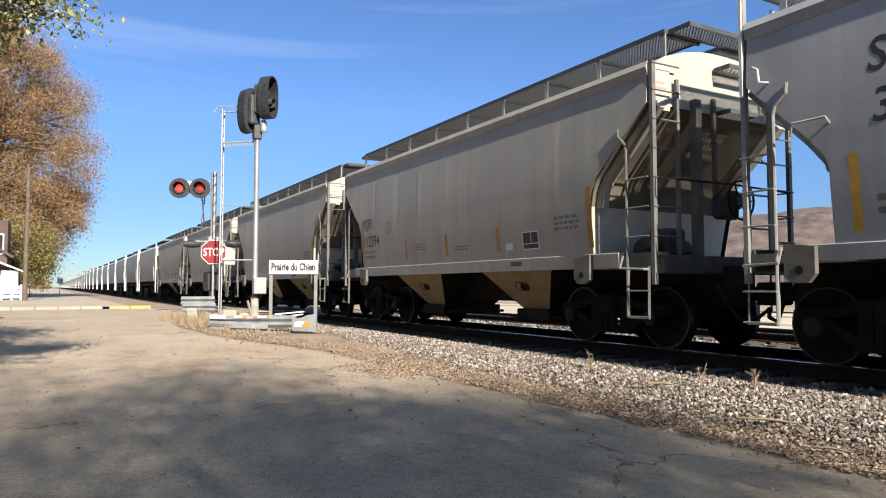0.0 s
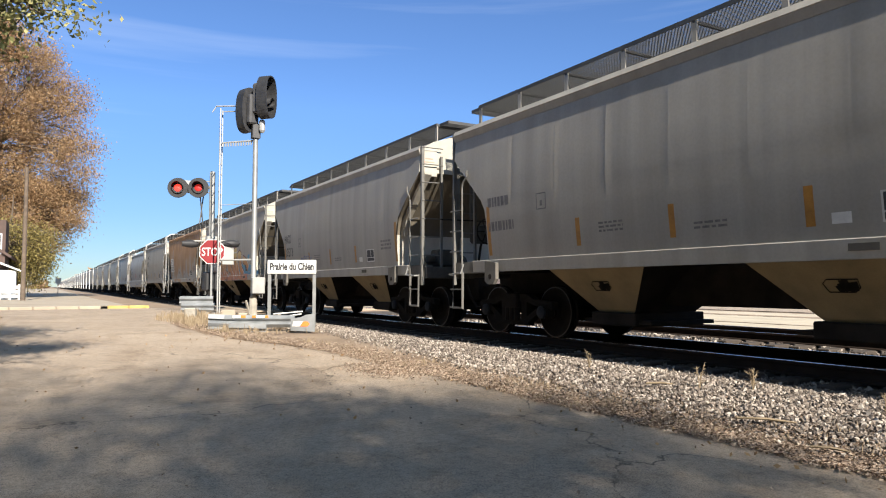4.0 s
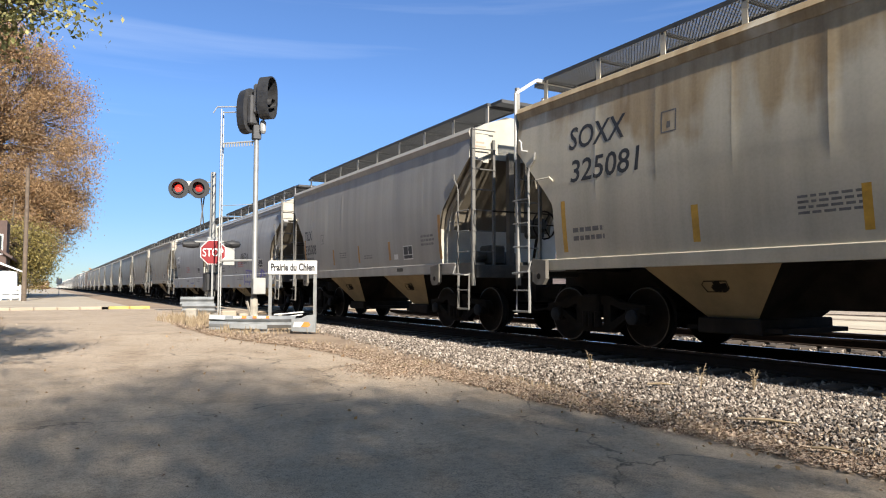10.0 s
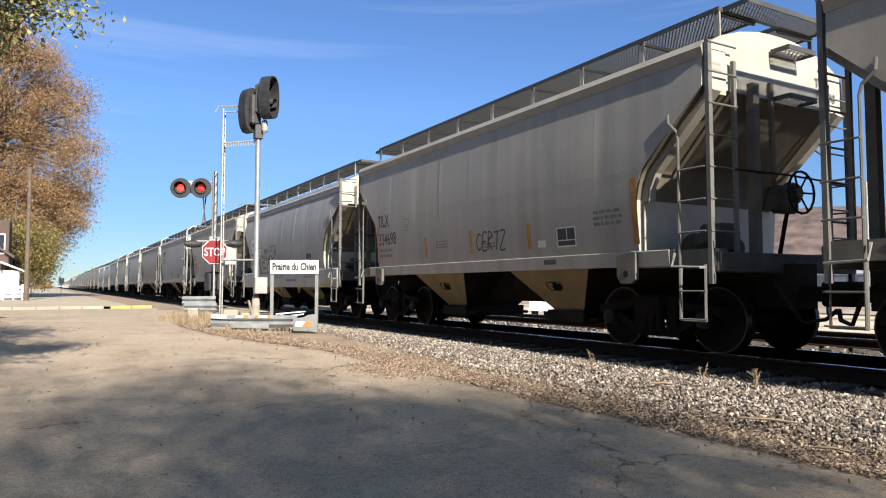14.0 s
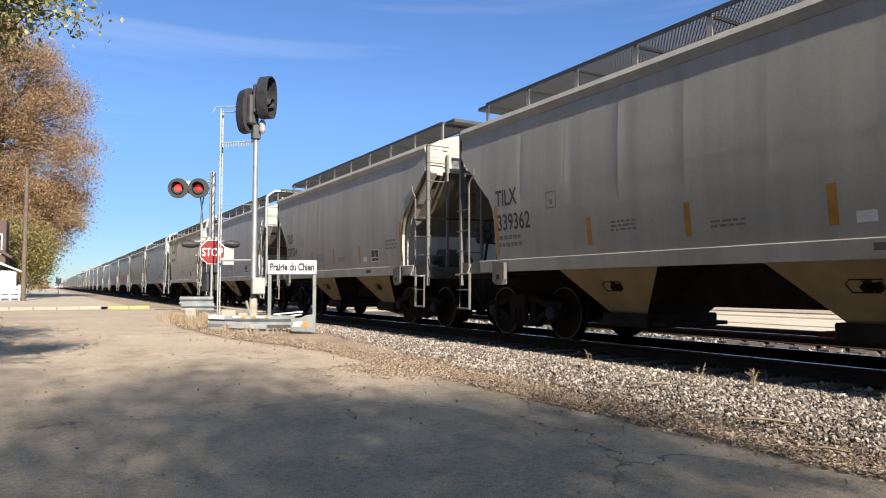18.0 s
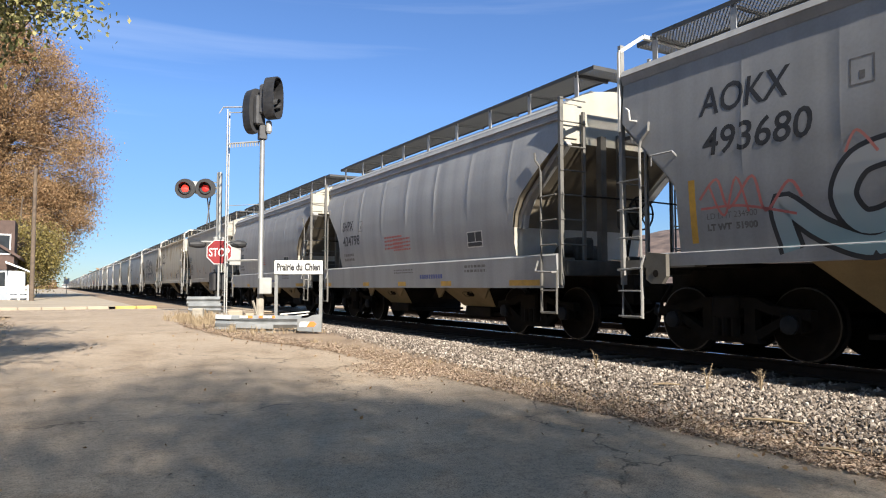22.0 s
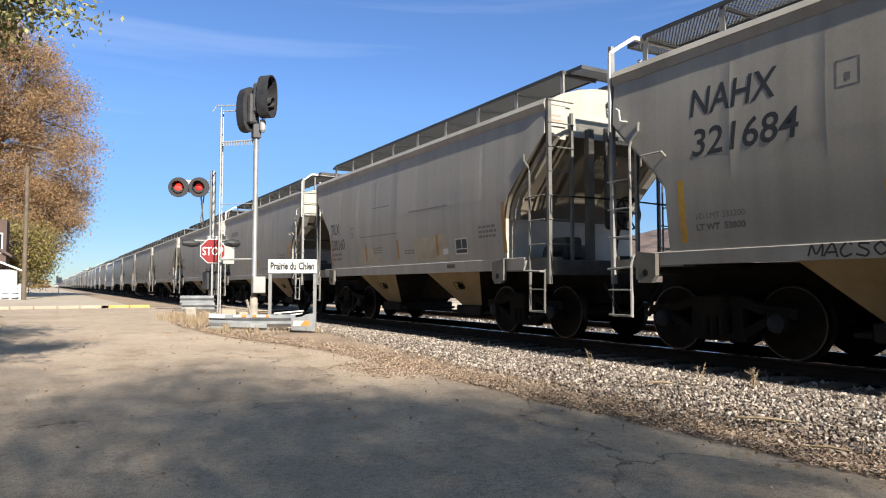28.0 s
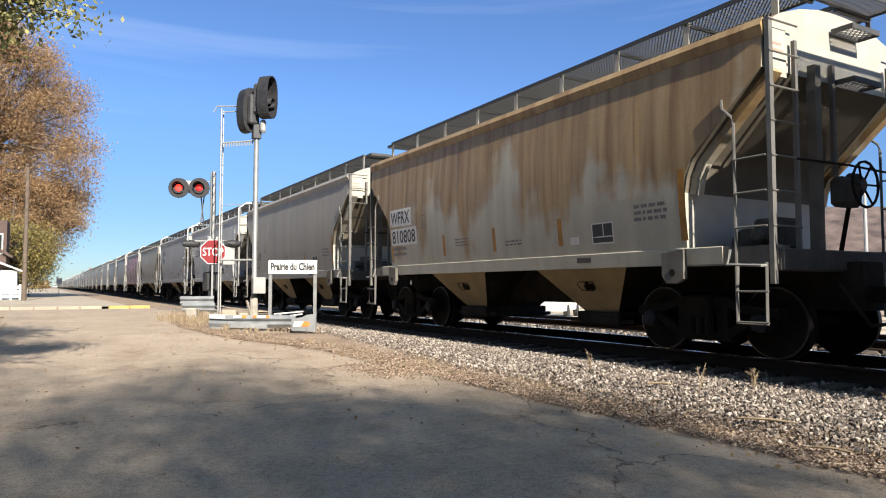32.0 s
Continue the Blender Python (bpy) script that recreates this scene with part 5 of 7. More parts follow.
STX, STY = 4.756, 23.78
stop = thing("stop_sign", "red octagonal stop sign with white border", "stop sign", pose(STX, STY, -0.19))
stop.scale = (1.135, 1.135, 1.135)
part("post", Geo().beam((0, 0, 0), (0, 0, 2.3), 0.06, 0.04, up=(0, 1, 0)), STEEL, stop)
face = pose(0, -0.05, 2.01, 0, 0, -22)
octo = [(0.36 / math.cos(radians(22.5)) * math.cos(radians(22.5 + 45 * i)), 0.36 / math.cos(radians(22.5)) * math.sin(radians(22.5 + 45 * i))) for i in range(8)]
plate = part("sign_plate", Geo().slab(octo, -0.004, 0.004), SIGNWHITE, stop, "white bordered plate", at=face)
part("red_field", Geo().slab([(x * 0.94, z * 0.94) for x, z in octo], -0.009, -0.006), SIGNRED, plate)
v, f = letters("STOP", 0.24, 0, 0.004)
w = max(p[0] for p in v)
part("lettering", sheet_mesh([((p[0] - w / 2) * 0.60 / w, -0.013, p[1] - 0.12) for p in v], f, "lettering", SIGNWHITE), None, plate)

SGX, SGY = 5.87, 18.55    # station name sign
sgz = ground_z(SGX, SGY)
name = thing("station_sign", "white place-name sign on two grey steel posts", "sign", pose(SGX, SGY, sgz, 0, 0, -29))
for x in (-0.62, 0.62):
    part("post", Geo().beam((x, 0.03, 0), (x, 0.03, 1.75), 0.09, 0.05, up=(0, 1, 0)), STEEL, name)
board = part("sign_board", Geo().box(-0.675, 0.675, -0.03, 0.0, 1.27 - sgz, 1.655 - sgz, 0.012), SIGNWHITE, name)
v, f = letters("Prairie du Chien", 0.195, 0, 0.012)
w = max(p[0] for p in v)
part("lettering", sheet_mesh([((p[0] - w / 2) * 1.22 / w, -0.034, 1.38 - sgz + p[1]) for p in v], f, "lettering", INK), None, board, "black lettering")

# guard rails and barricade scrap at the foot of the signs


def guard_rail(parent_label, at, length, sag=0.0):
    prof = [(-0.155, 0.0), (-0.11, 0.04), (-0.07, 0.075), (-0.03, 0.04), (0.0, 0.0), (0.03, 0.04), (0.07, 0.075), (0.11, 0.04), (0.155, 0.0)]
    e = thing("guard_rail", parent_label, "guard rail", at, "loose guard rails by the signal")
    vs = [(x, -d, z) for x in (0.0, length * 0.5, length) for z, d in prof] + [(x, -d + 0.006, z) for x in (0.0, length * 0.5, length) for z, d in prof]
    k = len(prof)
    fs = []
    for o in (0, 3 * k):
        fs += [(o + j * k + i, o + j * k + i + 1, o + (j + 1) * k + i + 1, o + (j + 1) * k + i) for j in range(2) for i in range(k - 1)]
    part("corrugated_beam", sheet_mesh(vs, fs, "corrugated_beam", SCRAP), None, e)
    return e


SCRAP = simple("dull_galvanised_scrap", (0.25, 0.26, 0.265), 0.55, 0.4, 0.25, 3.0, 0.05)
zz = ground_z(4.6, 17.2)
r1 = guard_rail("long corrugated steel guard rail lying on short posts", pose(3.84, 17.5, zz + 0.22, 0, 0, -29.8), 1.75)
for x in (0.15, 0.9, 1.6):
    part("stub_post", Geo().box(x - 0.05, x + 0.05, 0.0, 0.12, -0.24, -0.02), WOOD, r1)
for i, (a, b) in enumerate(((0.22, 0.42), (0.42, 0.54), (0.70, 0.80), (0.80, 1.02), (1.02, 1.10))):
    part("warning_stripe", Geo().box(a, b, -0.085, -0.075, 0.09, 0.15), (SIGNWHITE, SIGNORANGE, SIGNORANGE, SIGNWHITE, SIGNORANGE)[i], r1)
guard_rail("bent end of a corrugated steel guard rail on the ground", pose(3.50, 17.75, zz + 0.26, 22, 3, -22), 0.62)
guard_rail("second bent guard rail beneath the first", pose(3.48, 17.62, zz + 0.10, -16, 2, -34), 0.70)
guard_rail("dented guard rail stub under the pile", pose(3.9, 17.2, zz + 0.08, 40, 2, -26), 0.9)
for q, (lx, ly) in enumerate(((3.78, 23.85), (3.82, 23.75))):
    rr = guard_rail("silver guard rail section by the crossing", pose(lx, ly, 0.45 - 0.22 * q, 0, 0, -29), 1.1)
    part("stub_post", Geo().box(0.75, 0.9, 0.0, 0.16, -0.55 + 0.22 * q, 0.12), WOOD, rr)
bp = thing("barricade_panel", "grey rounded panel with an orange and white warning stripe", "barricade", pose(5.42, 16.12, zz - 0.03, 0, 0, -29))
part("panel", Geo().slab([(-0.32, 0.05), (0.26, 0.02), (0.27, 0.42), (0.22, 0.45), (0.04, 0.43), (-0.08, 0.37), (-0.32, 0.34)], -0.03, 0.03), SCRAP, bp)
part("white_stripe", Geo().slab([(-0.28, 0.15), (-0.10, 0.15), (-0.02, 0.27), (-0.25, 0.27)], -0.038, -0.034), SIGNWHITE, bp)
part("orange_stripe", Geo().slab([(-0.09, 0.15), (0.09, 0.15), (0.14, 0.21), (0.09, 0.27), (-0.01, 0.27)], -0.038, -0.034), SIGNORANGE, bp)
for q, (lx, ly, lz) in enumerate(((5.55, 17.72, 0.38), (5.48, 17.60, 0.30))):
    pl = thing("scrap_plank", "pale metal rail propped on the pile", "scrap rail", pose(lx, ly, zz + lz, 0, -5 - 3 * q, -29))
    part("rail", Geo().box(-0.42, 0.36, -0.03, 0.03, 0, 0.035, 0.008), SIGNWHITE, pl)
    part("prop", Geo().box(-0.3, -0.22, -0.04, 0.04, -lz - 0.03, 0.0), WOOD, pl)
for lx, ly, w, h, mat, lab in ((3.55, 20.5, 0.30, 0.42, WOOD, "weathered wooden post stump"), (4.6, 20.5, 0.42, 0.34, CONCRETE, "pale concrete block at the signal's foot"), (5.0, 20.4, 0.26, 0.26, CONCRETE, "small broken concrete block")):
    b = thing("block", lab, "block", pose(lx, ly, ground_z(lx, ly) - 0.02, 0, 0, -20))
    part("body", Geo().box(-w / 2, w / 2, -0.15, 0.15, 0, h, 0.03), mat, b)

# ---- trees ----


def leaf_material(name, *stops):
    m, n, l, b = nodes_of(name)
    gi = n.new("ShaderNodeNewGeometry")
    l.new(ramp(n, l, gi.outputs["Random Per Island"], *stops), b.inputs["Base Color"])
    b.inputs["Roughness"].default_value = 0.7
    b.inputs["Transmission Weight"].default_value = 0.0
    tr = n.new("ShaderNodeBsdfTranslucent")
    l.new(ramp(n, l, gi.outputs["Random Per Island"], *stops), tr.inputs["Color"])
    mx = n.new("ShaderNodeMixShader")
    mx.inputs[0].default_value = 0.38
    l.new(b.outputs[0], mx.inputs[1])
    l.new(tr.outputs[0], mx.inputs[2])
    l.new(mx.outputs[0], n["Material Output"].inputs["Surface"])
    return m


BARK = simple("grey_brown_bark", (0.12, 0.09, 0.065), 0.9, 0, 0.3, 5.0, 0.6)
RUSTLEAF = leaf_material("rust_orange_leaves", (0.0, (0.20, 0.117, 0.060)), (0.5, (0.325, 0.205, 0.102)), (1.0, (0.43, 0.295, 0.16)))
GOLDLEAF = leaf_material("yellow_green_leaves", (0.0, (0.10, 0.085, 0.03)), (0.5, (0.25, 0.20, 0.06)), (1.0, (0.38, 0.31, 0.11)))
PALELEAF = leaf_material("pale_yellowing_leaves", (0.0, (0.09, 0.10, 0.035)), (0.5, (0.24, 0.235, 0.085)), (1.0, (0.50, 0.45, 0.20)))
OLIVELEAF = leaf_material("olive_leaves", (0.0, (0.05, 0.07, 0.02)), (0.5, (0.15, 0.16, 0.05)), (1.0, (0.42, 0.36, 0.10)))


def blades(name, pts, size, rng, mat, droop=0.0):
    k = len(pts)
    d = rng.normal(size=(k, 3))
    d[:, 2] -= droop
    d /= np.linalg.norm(d, axis=1, keepdims=True)
    s = np.cross(d, rng.normal(size=(k, 3)))
    s /= np.linalg.norm(s, axis=1, keepdims=True)
    L = size * rng.uniform(0.6, 1.3, (k, 1))
    v = np.stack([pts - d * L * 0.5, pts + s * L * 0.28, pts + d * L * 0.5, pts - s * L * 0.28], 1)
    f = (np.array([(0, 1, 2, 3)])[None] + (np.arange(k) * 4)[:, None, None]).reshape(-1, 4)
    return sheet_mesh(v.reshape(-1, 3).tolist(), f.tolist(), name, mat)


def tree(label, base, height, crown, leaf, size, count, seed, lean=(0, 0), clumps=70, fluff=0.55, trunk_r=0.28, droop=0.4, limb=1.0):
    """Trunk, limbs to every clump of the crown, and leaves round the clumps. crown: list of (x, y, z, rx, ry, rz) from the base."""
    rng = np.random.default_rng(seed)
    t = thing("tree", label, "tree", pose(*base))
    fork = Vector((lean[0] * 0.35, lean[1] * 0.35, height * 0.30))
    g = Geo()
    g.tube([(0, 0, -0.2), (lean[0] * 0.1, lean[1] * 0.1, height * 0.12), fork, (lean[0] * 0.7, lean[1] * 0.7, height * 0.58), (lean[0], lean[1], height * 0.8)], [trunk_r * 1.35, trunk_r, trunk_r * 0.8, trunk_r * 0.45, trunk_r * 0.15], 10)
    cs = []
    for i in range(clumps):
        c = crown[i % len(crown)]
        p = rng.normal(size=3)
        p = p / np.linalg.norm(p) * rng.uniform(0.25, 1.0) ** 0.45
        cs.append(np.array([c[0] + p[0] * c[3], c[1] + p[1] * c[4], c[2] + p[2] * c[5]]))
    lg = Geo()
    for i, q in enumerate(cs):
        k = rng.uniform(0.25, 0.75)
        a = Vector((lean[0] * k, lean[1] * k, height * (0.24 + 0.5 * k)))
        b = Vector(q)
        if b.z < a.z - 1:
            a.z = max(height * 0.25, b.z)
        m = (a + b) / 2 + Vector((*rng.normal(0, 0.25, 2), 0.5))
        r = limb * (0.02 + 0.07 * trunk_r / 0.28 * rng.random())
        lg.tube([a, (a + m) / 2 + Vector(rng.normal(0, 0.12, 3)), m, b], [r * 1.3, r, r * 0.7, r * 0.2], 5)
        for _ in range(3):
            e = b + Vector(rng.normal(0, fluff, 3)) + Vector((0, 0, -droop * 0.5))
            lg.tube([(m + b) / 2, (b + e) / 2, e], [r * 0.4, r * 0.25, 0.006], 4)
    part("trunk", g, BARK, t, smooth=True)
    part("branchwork", lg, BARK, t)
    cs = np.array(cs)
    w = rng.uniform(0.3, 1.6, len(cs))
    idx = rng.choice(len(cs), count, p=w / w.sum())
    pts = cs[idx] + rng.normal(0, fluff, (count, 3)) * np.array([1, 1, 0.85])
    pts[:, 2] -= droop * rng.random(count) ** 2
    part("crown", blades("crown", pts, size, rng, leaf, droop), None, t)
    return t


tree("large orange-brown autumn tree with drooping limbs", (-6.9, 72.7, -0.12), 26.8,
     [(3.6, 0, 19.6, 6.0, 6.6, 6.0), (3.9, 0, 19.0, 6.3, 6.9, 6.3), (2.5, 0, 22.0, 4.5, 4.5, 3.7), (5.6, 0, 13.0, 5.4, 5.4, 4.5), (-2.2, 0, 16.0, 6.0, 6.0, 7.5), (6.0, -0.7, 8.0, 4.0, 3.7, 3.0), (2.2, 0, 13.0, 4.5, 4.5, 4.5), (5.2, -0.5, 9.4, 4.6, 3.7, 3.2), (1.0, 0.5, 8.6, 5.0, 3.7, 3.4)], RUSTLEAF, 0.17, 195000, 21, (2.4, 0), 260, 0.72, 0.5, 1.0)
tree("yellow-green autumn tree beyond the orange one", (-3.0, 68, -0.12), 11,
     [(0.2, 0, 4.7, 2.9, 3, 2.4), (1.6, 0, 3.0, 1.7, 2.2, 1.3), (1.8, 0, 4.9, 1.8, 2.2, 1.6)], GOLDLEAF, 0.17, 13000, 22, (0.3, 0), 60, 0.55, 0.2, 0.7)
tree("olive and yellow tree along the lot", (-4.6, 92, -0.12), 12, [(0, 0, 5.4, 4.4, 4, 3.4), (2.6, 0, 3.6, 2.4, 2, 1.9)], GOLDLEAF, 0.24, 11000, 23, (0, 0), 60, 0.6)
tree("distant brown tree beyond the tracks", (20, 175, -0.3), 9, [(0, 0, 6.0, 3.2, 3, 2.2)], RUSTLEAF, 0.35, 1800, 24, (0, 0), 26, 0.8)
tree("distant thin tree beyond the tracks", (25, 180, -0.3), 8, [(0, 0, 5.4, 2.6, 3, 2.0)], RUSTLEAF, 0.35, 1400, 25, (0, 0), 22, 0.8)
# trees on the verge behind the camera, whose shade falls over the lane
tree("broad half-bare maple on the verge, olive and yellow leaves", (-3.8, -19.4, -0.52), 22.0,
     [(0, 0, 15.2, 3.3, 3.0, 2.8), (3.2, 0, 15.3, 3.4, 3.0, 2.8), (5.4, 0, 14.9, 2.1, 3.0, 2.4), (1.5, 0, 13.7, 4.6, 3.0, 1.6), (-1.2, 0.8, 15.4, 2.2, 2.4, 2.3), (2.4, 0, 18.9, 3.0, 2.4, 1.5), (6.4, 0, 16.4, 1.4, 2.4, 1.5), (2.6, 0, 15.6, 2.0, 2.6, 1.8), (4.4, 0, 16.4, 2.0, 2.4, 1.4)], OLIVELEAF, 0.13, 42000, 26, (1.5, 0.3), 300, 0.50, 0.28, 0.4, 0.3)
tree("verge tree with a low branch of yellowing leaves", (-5.2, 6.3, -0.5), 10.5,
     [(-0.6, 0, 7.4, 3.4, 3.4, 2.4), (-1.4, -1.5, 6.6, 3.0, 3.0, 2.0), (2.9, -2.6, 7.2, 1.9, 1.6, 1.0), (2.6, -0.5, 6.4, 1.6, 1.8, 1.0), (3.0, 0.5, 8.2, 1.2, 1.6, 0.8)], OLIVELEAF, 0.13, 13500, 27, (-0.3, 0), 110, 0.5, 0.26, 0.4)
# added out of view: dense trees that keep sky light off the car sides
for i, (bx, by, bh) in enumerate(((-13, -22, 12), (-15, -9, 13), (-14, 3, 12), (-14, 15, 12), (-15, 27, 13), (-12, -38, 12), (6, -38, 10))):
    tree("unseen olive tree added beside the lane to block sky light", (bx, by, -0.5), bh + 4, [(0, 0, bh * 0.62, 5.0, 6.8, bh * 0.50), (0, 0, bh * 0.35, 4.5, 6.5, bh * 0.3)], OLIVELEAF, 0.62, 6500, 60 + i, (0, 0), 90, 0.9, 0.3, 0.5)
# the low branch that hangs into view
hang = thing("overhanging_branch", "leafy branch tip with small yellow and olive leaves", "branch", pose(-5.6, 6.3, -0.5))
rng = np.random.default_rng(31)
g = Geo()
g.tube([(0.1, 0, 3.7), (1.6, 0.8, 4.55), (3.2, 1.5, 4.75), (4.4, 1.9, 4.55), (5.5, 2.1, 4.35)], [0.07, 0.05, 0.035, 0.02, 0.008], 6)
tips = []
for i in range(90):
    u = rng.uniform(0.55, 1.0)
    a = Vector((0.1 + 5.4 * u, 2.2 * u, 3.7 + 3.6 * u - 2.95 * u * u))
    e = a + Vector((rng.normal(0.12, 0.26), rng.normal(0, 0.35), rng.uniform(-0.42, 0.45)))
    g.tube([a, (a + e) / 2 + Vector((0, 0, 0.04)), e], [0.010, 0.007, 0.003], 4)
    tips.append(e)
part("twigwork", g, BARK, hang)
tips = np.array(tips)
pts = tips[rng.integers(0, len(tips), 6000)] + rng.normal(0, 0.15, (6000, 3))
part("leaves", blades("leaves", pts, 0.072, rng, PALELEAF, 0.5), None, hang)

# ---- buildings and lot ----
SIDING = simple("white_siding", (0.74, 0.74, 0.72), 0.6, 0, 0.06, 2.0)
DARKROOF = simple("dark_brown_shingles", (0.09, 0.06, 0.05), 0.9, 0, 0.25, 2.0)
BLUEGREY = simple("blue_grey_siding", (0.26, 0.29, 0.33), 0.7, 0, 0.1, 2.0)
house = thing("house", "small grey house with dark brown roof and white porch", "house", pose(-2.85, 59, -0.12))
part("wall", Geo().box(-9, 0, 0, 9, 0, 3.4), BLUEGREY, house)
part("gable", Geo().add([(-9, 0.02, 3.4), (0, 0.02, 3.4), (-4.5, 0.02, 6.4), (-9, 8.98, 3.4), (0, 8.98, 3.4), (-4.5, 8.98, 6.4)], [(0, 1, 2), (3, 5, 4), (0, 2, 5, 3), (1, 4, 5, 2), (0, 3, 4, 1)]), DARKROOF, house)
for s in (1, -1):
    part("roof", Geo().beam((-4.5, 4.5, 6.55), (-4.5 + s * 5.0, 4.5, 3.2), 9.8, 0.18, up=(0, 0, 1)), DARKROOF, house)
part("upper_wall", Geo().box(-7.5, 0.12, -0.12, 4.0, 2.3, 5.9), DARKROOF, house, "dark brown upper storey")
for i in range(4):
    wz = part("window", Geo().box(-1.2 - i * 1.9, -0.3 - i * 1.9, -0.06, 0.0, 1.0, 2.2), SIDING, house)
    part("pane", Geo().box(-1.12 - i * 1.9, -0.38 - i * 1.9, -0.07, -0.062, 1.08, 2.12), GLASS, wz)
wz = part("window", Geo().box(-0.9, -0.1, -0.20, -0.12, 3.4, 4.9), SIDING, house)
part("pane", Geo().box(-0.82, -0.18, -0.21, -0.202, 3.5, 4.8), GLASS, wz)
porch = thing("porch", "white lean-to porch beside the house", "porch", pose(-3.0, 58.0, -0.12))
part("wall", Geo().box(0, 1.0, 0, 2.2, 0, 2.2), SIDING, porch)
part("roof", Geo().slab([(-0.2, 2.75), (1.35, 2.1), (1.35, 2.2), (-0.2, 2.9)], -0.3, 2.5), SIDING, porch)
fence = thing("fence", "white board fence by the porch", "fence", pose(-2.05, 57.2, -0.12))
for i in range(3):
    part("board", Geo().box(-0.9, 0.35, 0, 0.05, 0.25 + i * 0.32, 0.47 + i * 0.32), SIDING, fence)
for x in (-0.85, -0.25, 0.3):
    part("post", Geo().box(x - 0.06, x + 0.06, 0.05, 0.17, 0, 1.2), SIDING, fence)
up = thing("utility_pole", "dark wooden utility pole by the lot", "utility pole", pose(-1.4, 53, -0.12))
part("pole", Geo().lathe([(0.15, 0), (0.11, 9.0)], "z", (0, 0, 0), 12), BARK, up)
for x, y, h, lab in ((-1.6, 75, 1.3, "small white road sign on a post"), (1.1, 95, 1.6, "far white sign by the lot")):
    rs = thing("road_sign", lab, "sign", pose(x, y, -0.1))
    part("post", Geo().box(-0.04, 0.04, 0, 0.08, 0, h), STEEL, rs)
    part("plate", Geo().box(-0.3, 0.3, -0.03, 0.0, h - 0.2, h + 0.5), SIGNWHITE, rs)

# beyond the tracks: gravel lot, low buildings, a parked car, bluffs
GRAVEL = simple("pale_gravel", (0.47, 0.40, 0.29), 0.95, 0, 0.15, 0.6, 0.3, fine=8)
lot = line_grid([17.5, 20, 26, 34], [-40, -10, 0, 10, 20, 26, 60, 140], lambda x, y: ground_z(x, y) + 0.02, "gravel_lot", GRAVEL)
tagged(new("ground_gravel_lot", lot), "pale sunlit gravel lot beyond the tracks", "ground", kind="structure")
for rx, rw, lab in ((18.6, 0.5, "strip of dry grass along the lot"), (21.2, 0.35, "dark wheel rut in the gravel lot"), (23.6, 0.35, "dark wheel rut in the gravel lot"), (29.5, 1.2, "strip of dry grass along the lot")):
    strip = line_grid([rx, rx + rw * 0.5, rx + rw], steps(-40, 140, 3.0), lambda x, y: ground_z(x, y) + 0.032 + 0.004 * noise.noise(Vector((x, y * 0.6, 1))), "rut", EARTH)
    tagged(new("ground_rut", strip), lab, "ground", kind="structure")
far_road = line_grid([36, 44], [-60, 0, 60, 200], lambda x, y: ground_z(x, y) + 0.02, "far_road", ASPHALT)
tagged(new("road_beyond_tracks", far_road), "grey road beyond the gravel lot", "road", kind="structure")
PALEROOF = simple("pale_metal_roof", (0.42, 0.45, 0.48), 0.45, 0.2, 0.08, 1.0)
for x, y, w, d, h, lab in ((96, 4, 16, 34, 4.2, "long low building with a pale metal roof"), (104, 56, 16, 26, 4.0, "low storage shed with a pale roof")):
    b = thing("warehouse", lab, "warehouse", pose(x, y, -0.5))
    part("wall", Geo().box(0, w, -d / 2, d / 2, 0, h - 0.8), BLUEGREY, b)
    part("roof", Geo().slab([(-0.5, h - 0.8), (w / 2, h + 0.9), (w + 0.5, h - 0.8), (w + 0.5, h - 0.6), (w / 2, h + 1.1), (-0.5, h - 0.6)], -d / 2 - 0.5, d / 2 + 0.5), PALEROOF, b)
    for i in range(5):
        part("door", Geo().box(-0.05, 0.0, -d / 2 + 2 + i * d / 5.5, -d / 2 + 5 + i * d / 5.5, 0, 2.9), PALEROOF, b)
lp = thing("lot_pole", "pale slender pole in the lot", "pole", pose(41, 22, -0.5))
part("pole", Geo().lathe([(0.12, 0), (0.09, 7.5)], "z", (0, 0, 0), 10), ALU, lp)
CARWHITE = simple("white_car_paint", (0.72, 0.70, 0.68), 0.3, 0, 0.05, 2.0, 0)
TYRE = simple("tyre_rubber", (0.02, 0.02, 0.02), 0.85, 0, 0.2, 8.0)
TAIL = simple("red_tail_lamp", (0.35, 0.03, 0.03), 0.3, 0, 0.1, 8.0, 0)
auto = thing("parked_car", "white parked hatchback on the gravel lot", "car", pose(20.6, 25.2, -0.5, 0, 0, 40))
part("body", Geo().slab([(-2.1, 0.35), (-2.15, 0.75), (-1.5, 0.9), (-0.9, 1.42), (0.9, 1.45), (1.7, 0.95), (2.1, 0.85), (2.1, 0.35)], -0.82, 0.82), CARWHITE, auto)
part("windscreen", Geo().slab([(-1.42, 0.95), (-0.92, 1.36), (-0.94, 1.38), (-1.46, 0.97)], -0.7, 0.7), GLASS, auto)
part("side_window", Geo().slab([(-1.2, 0.95), (-0.8, 1.35), (0.8, 1.37), (1.35, 0.97)], 0.815, 0.83), GLASS, auto)
part("rear_window", Geo().slab([(0.95, 1.40), (1.6, 1.0), (1.64, 1.02), (0.98, 1.43)], -0.7, 0.7), GLASS, auto)
for x in (-1.3, 1.3):
    for s in (1, -1):
        part("wheel", Geo().lathe([(0.18, s * 0.84), (0.31, s * 0.85), (0.31, s * 0.66), (0.18, s * 0.66)], "y", (x, 0, 0.31), 18), TYRE, auto)
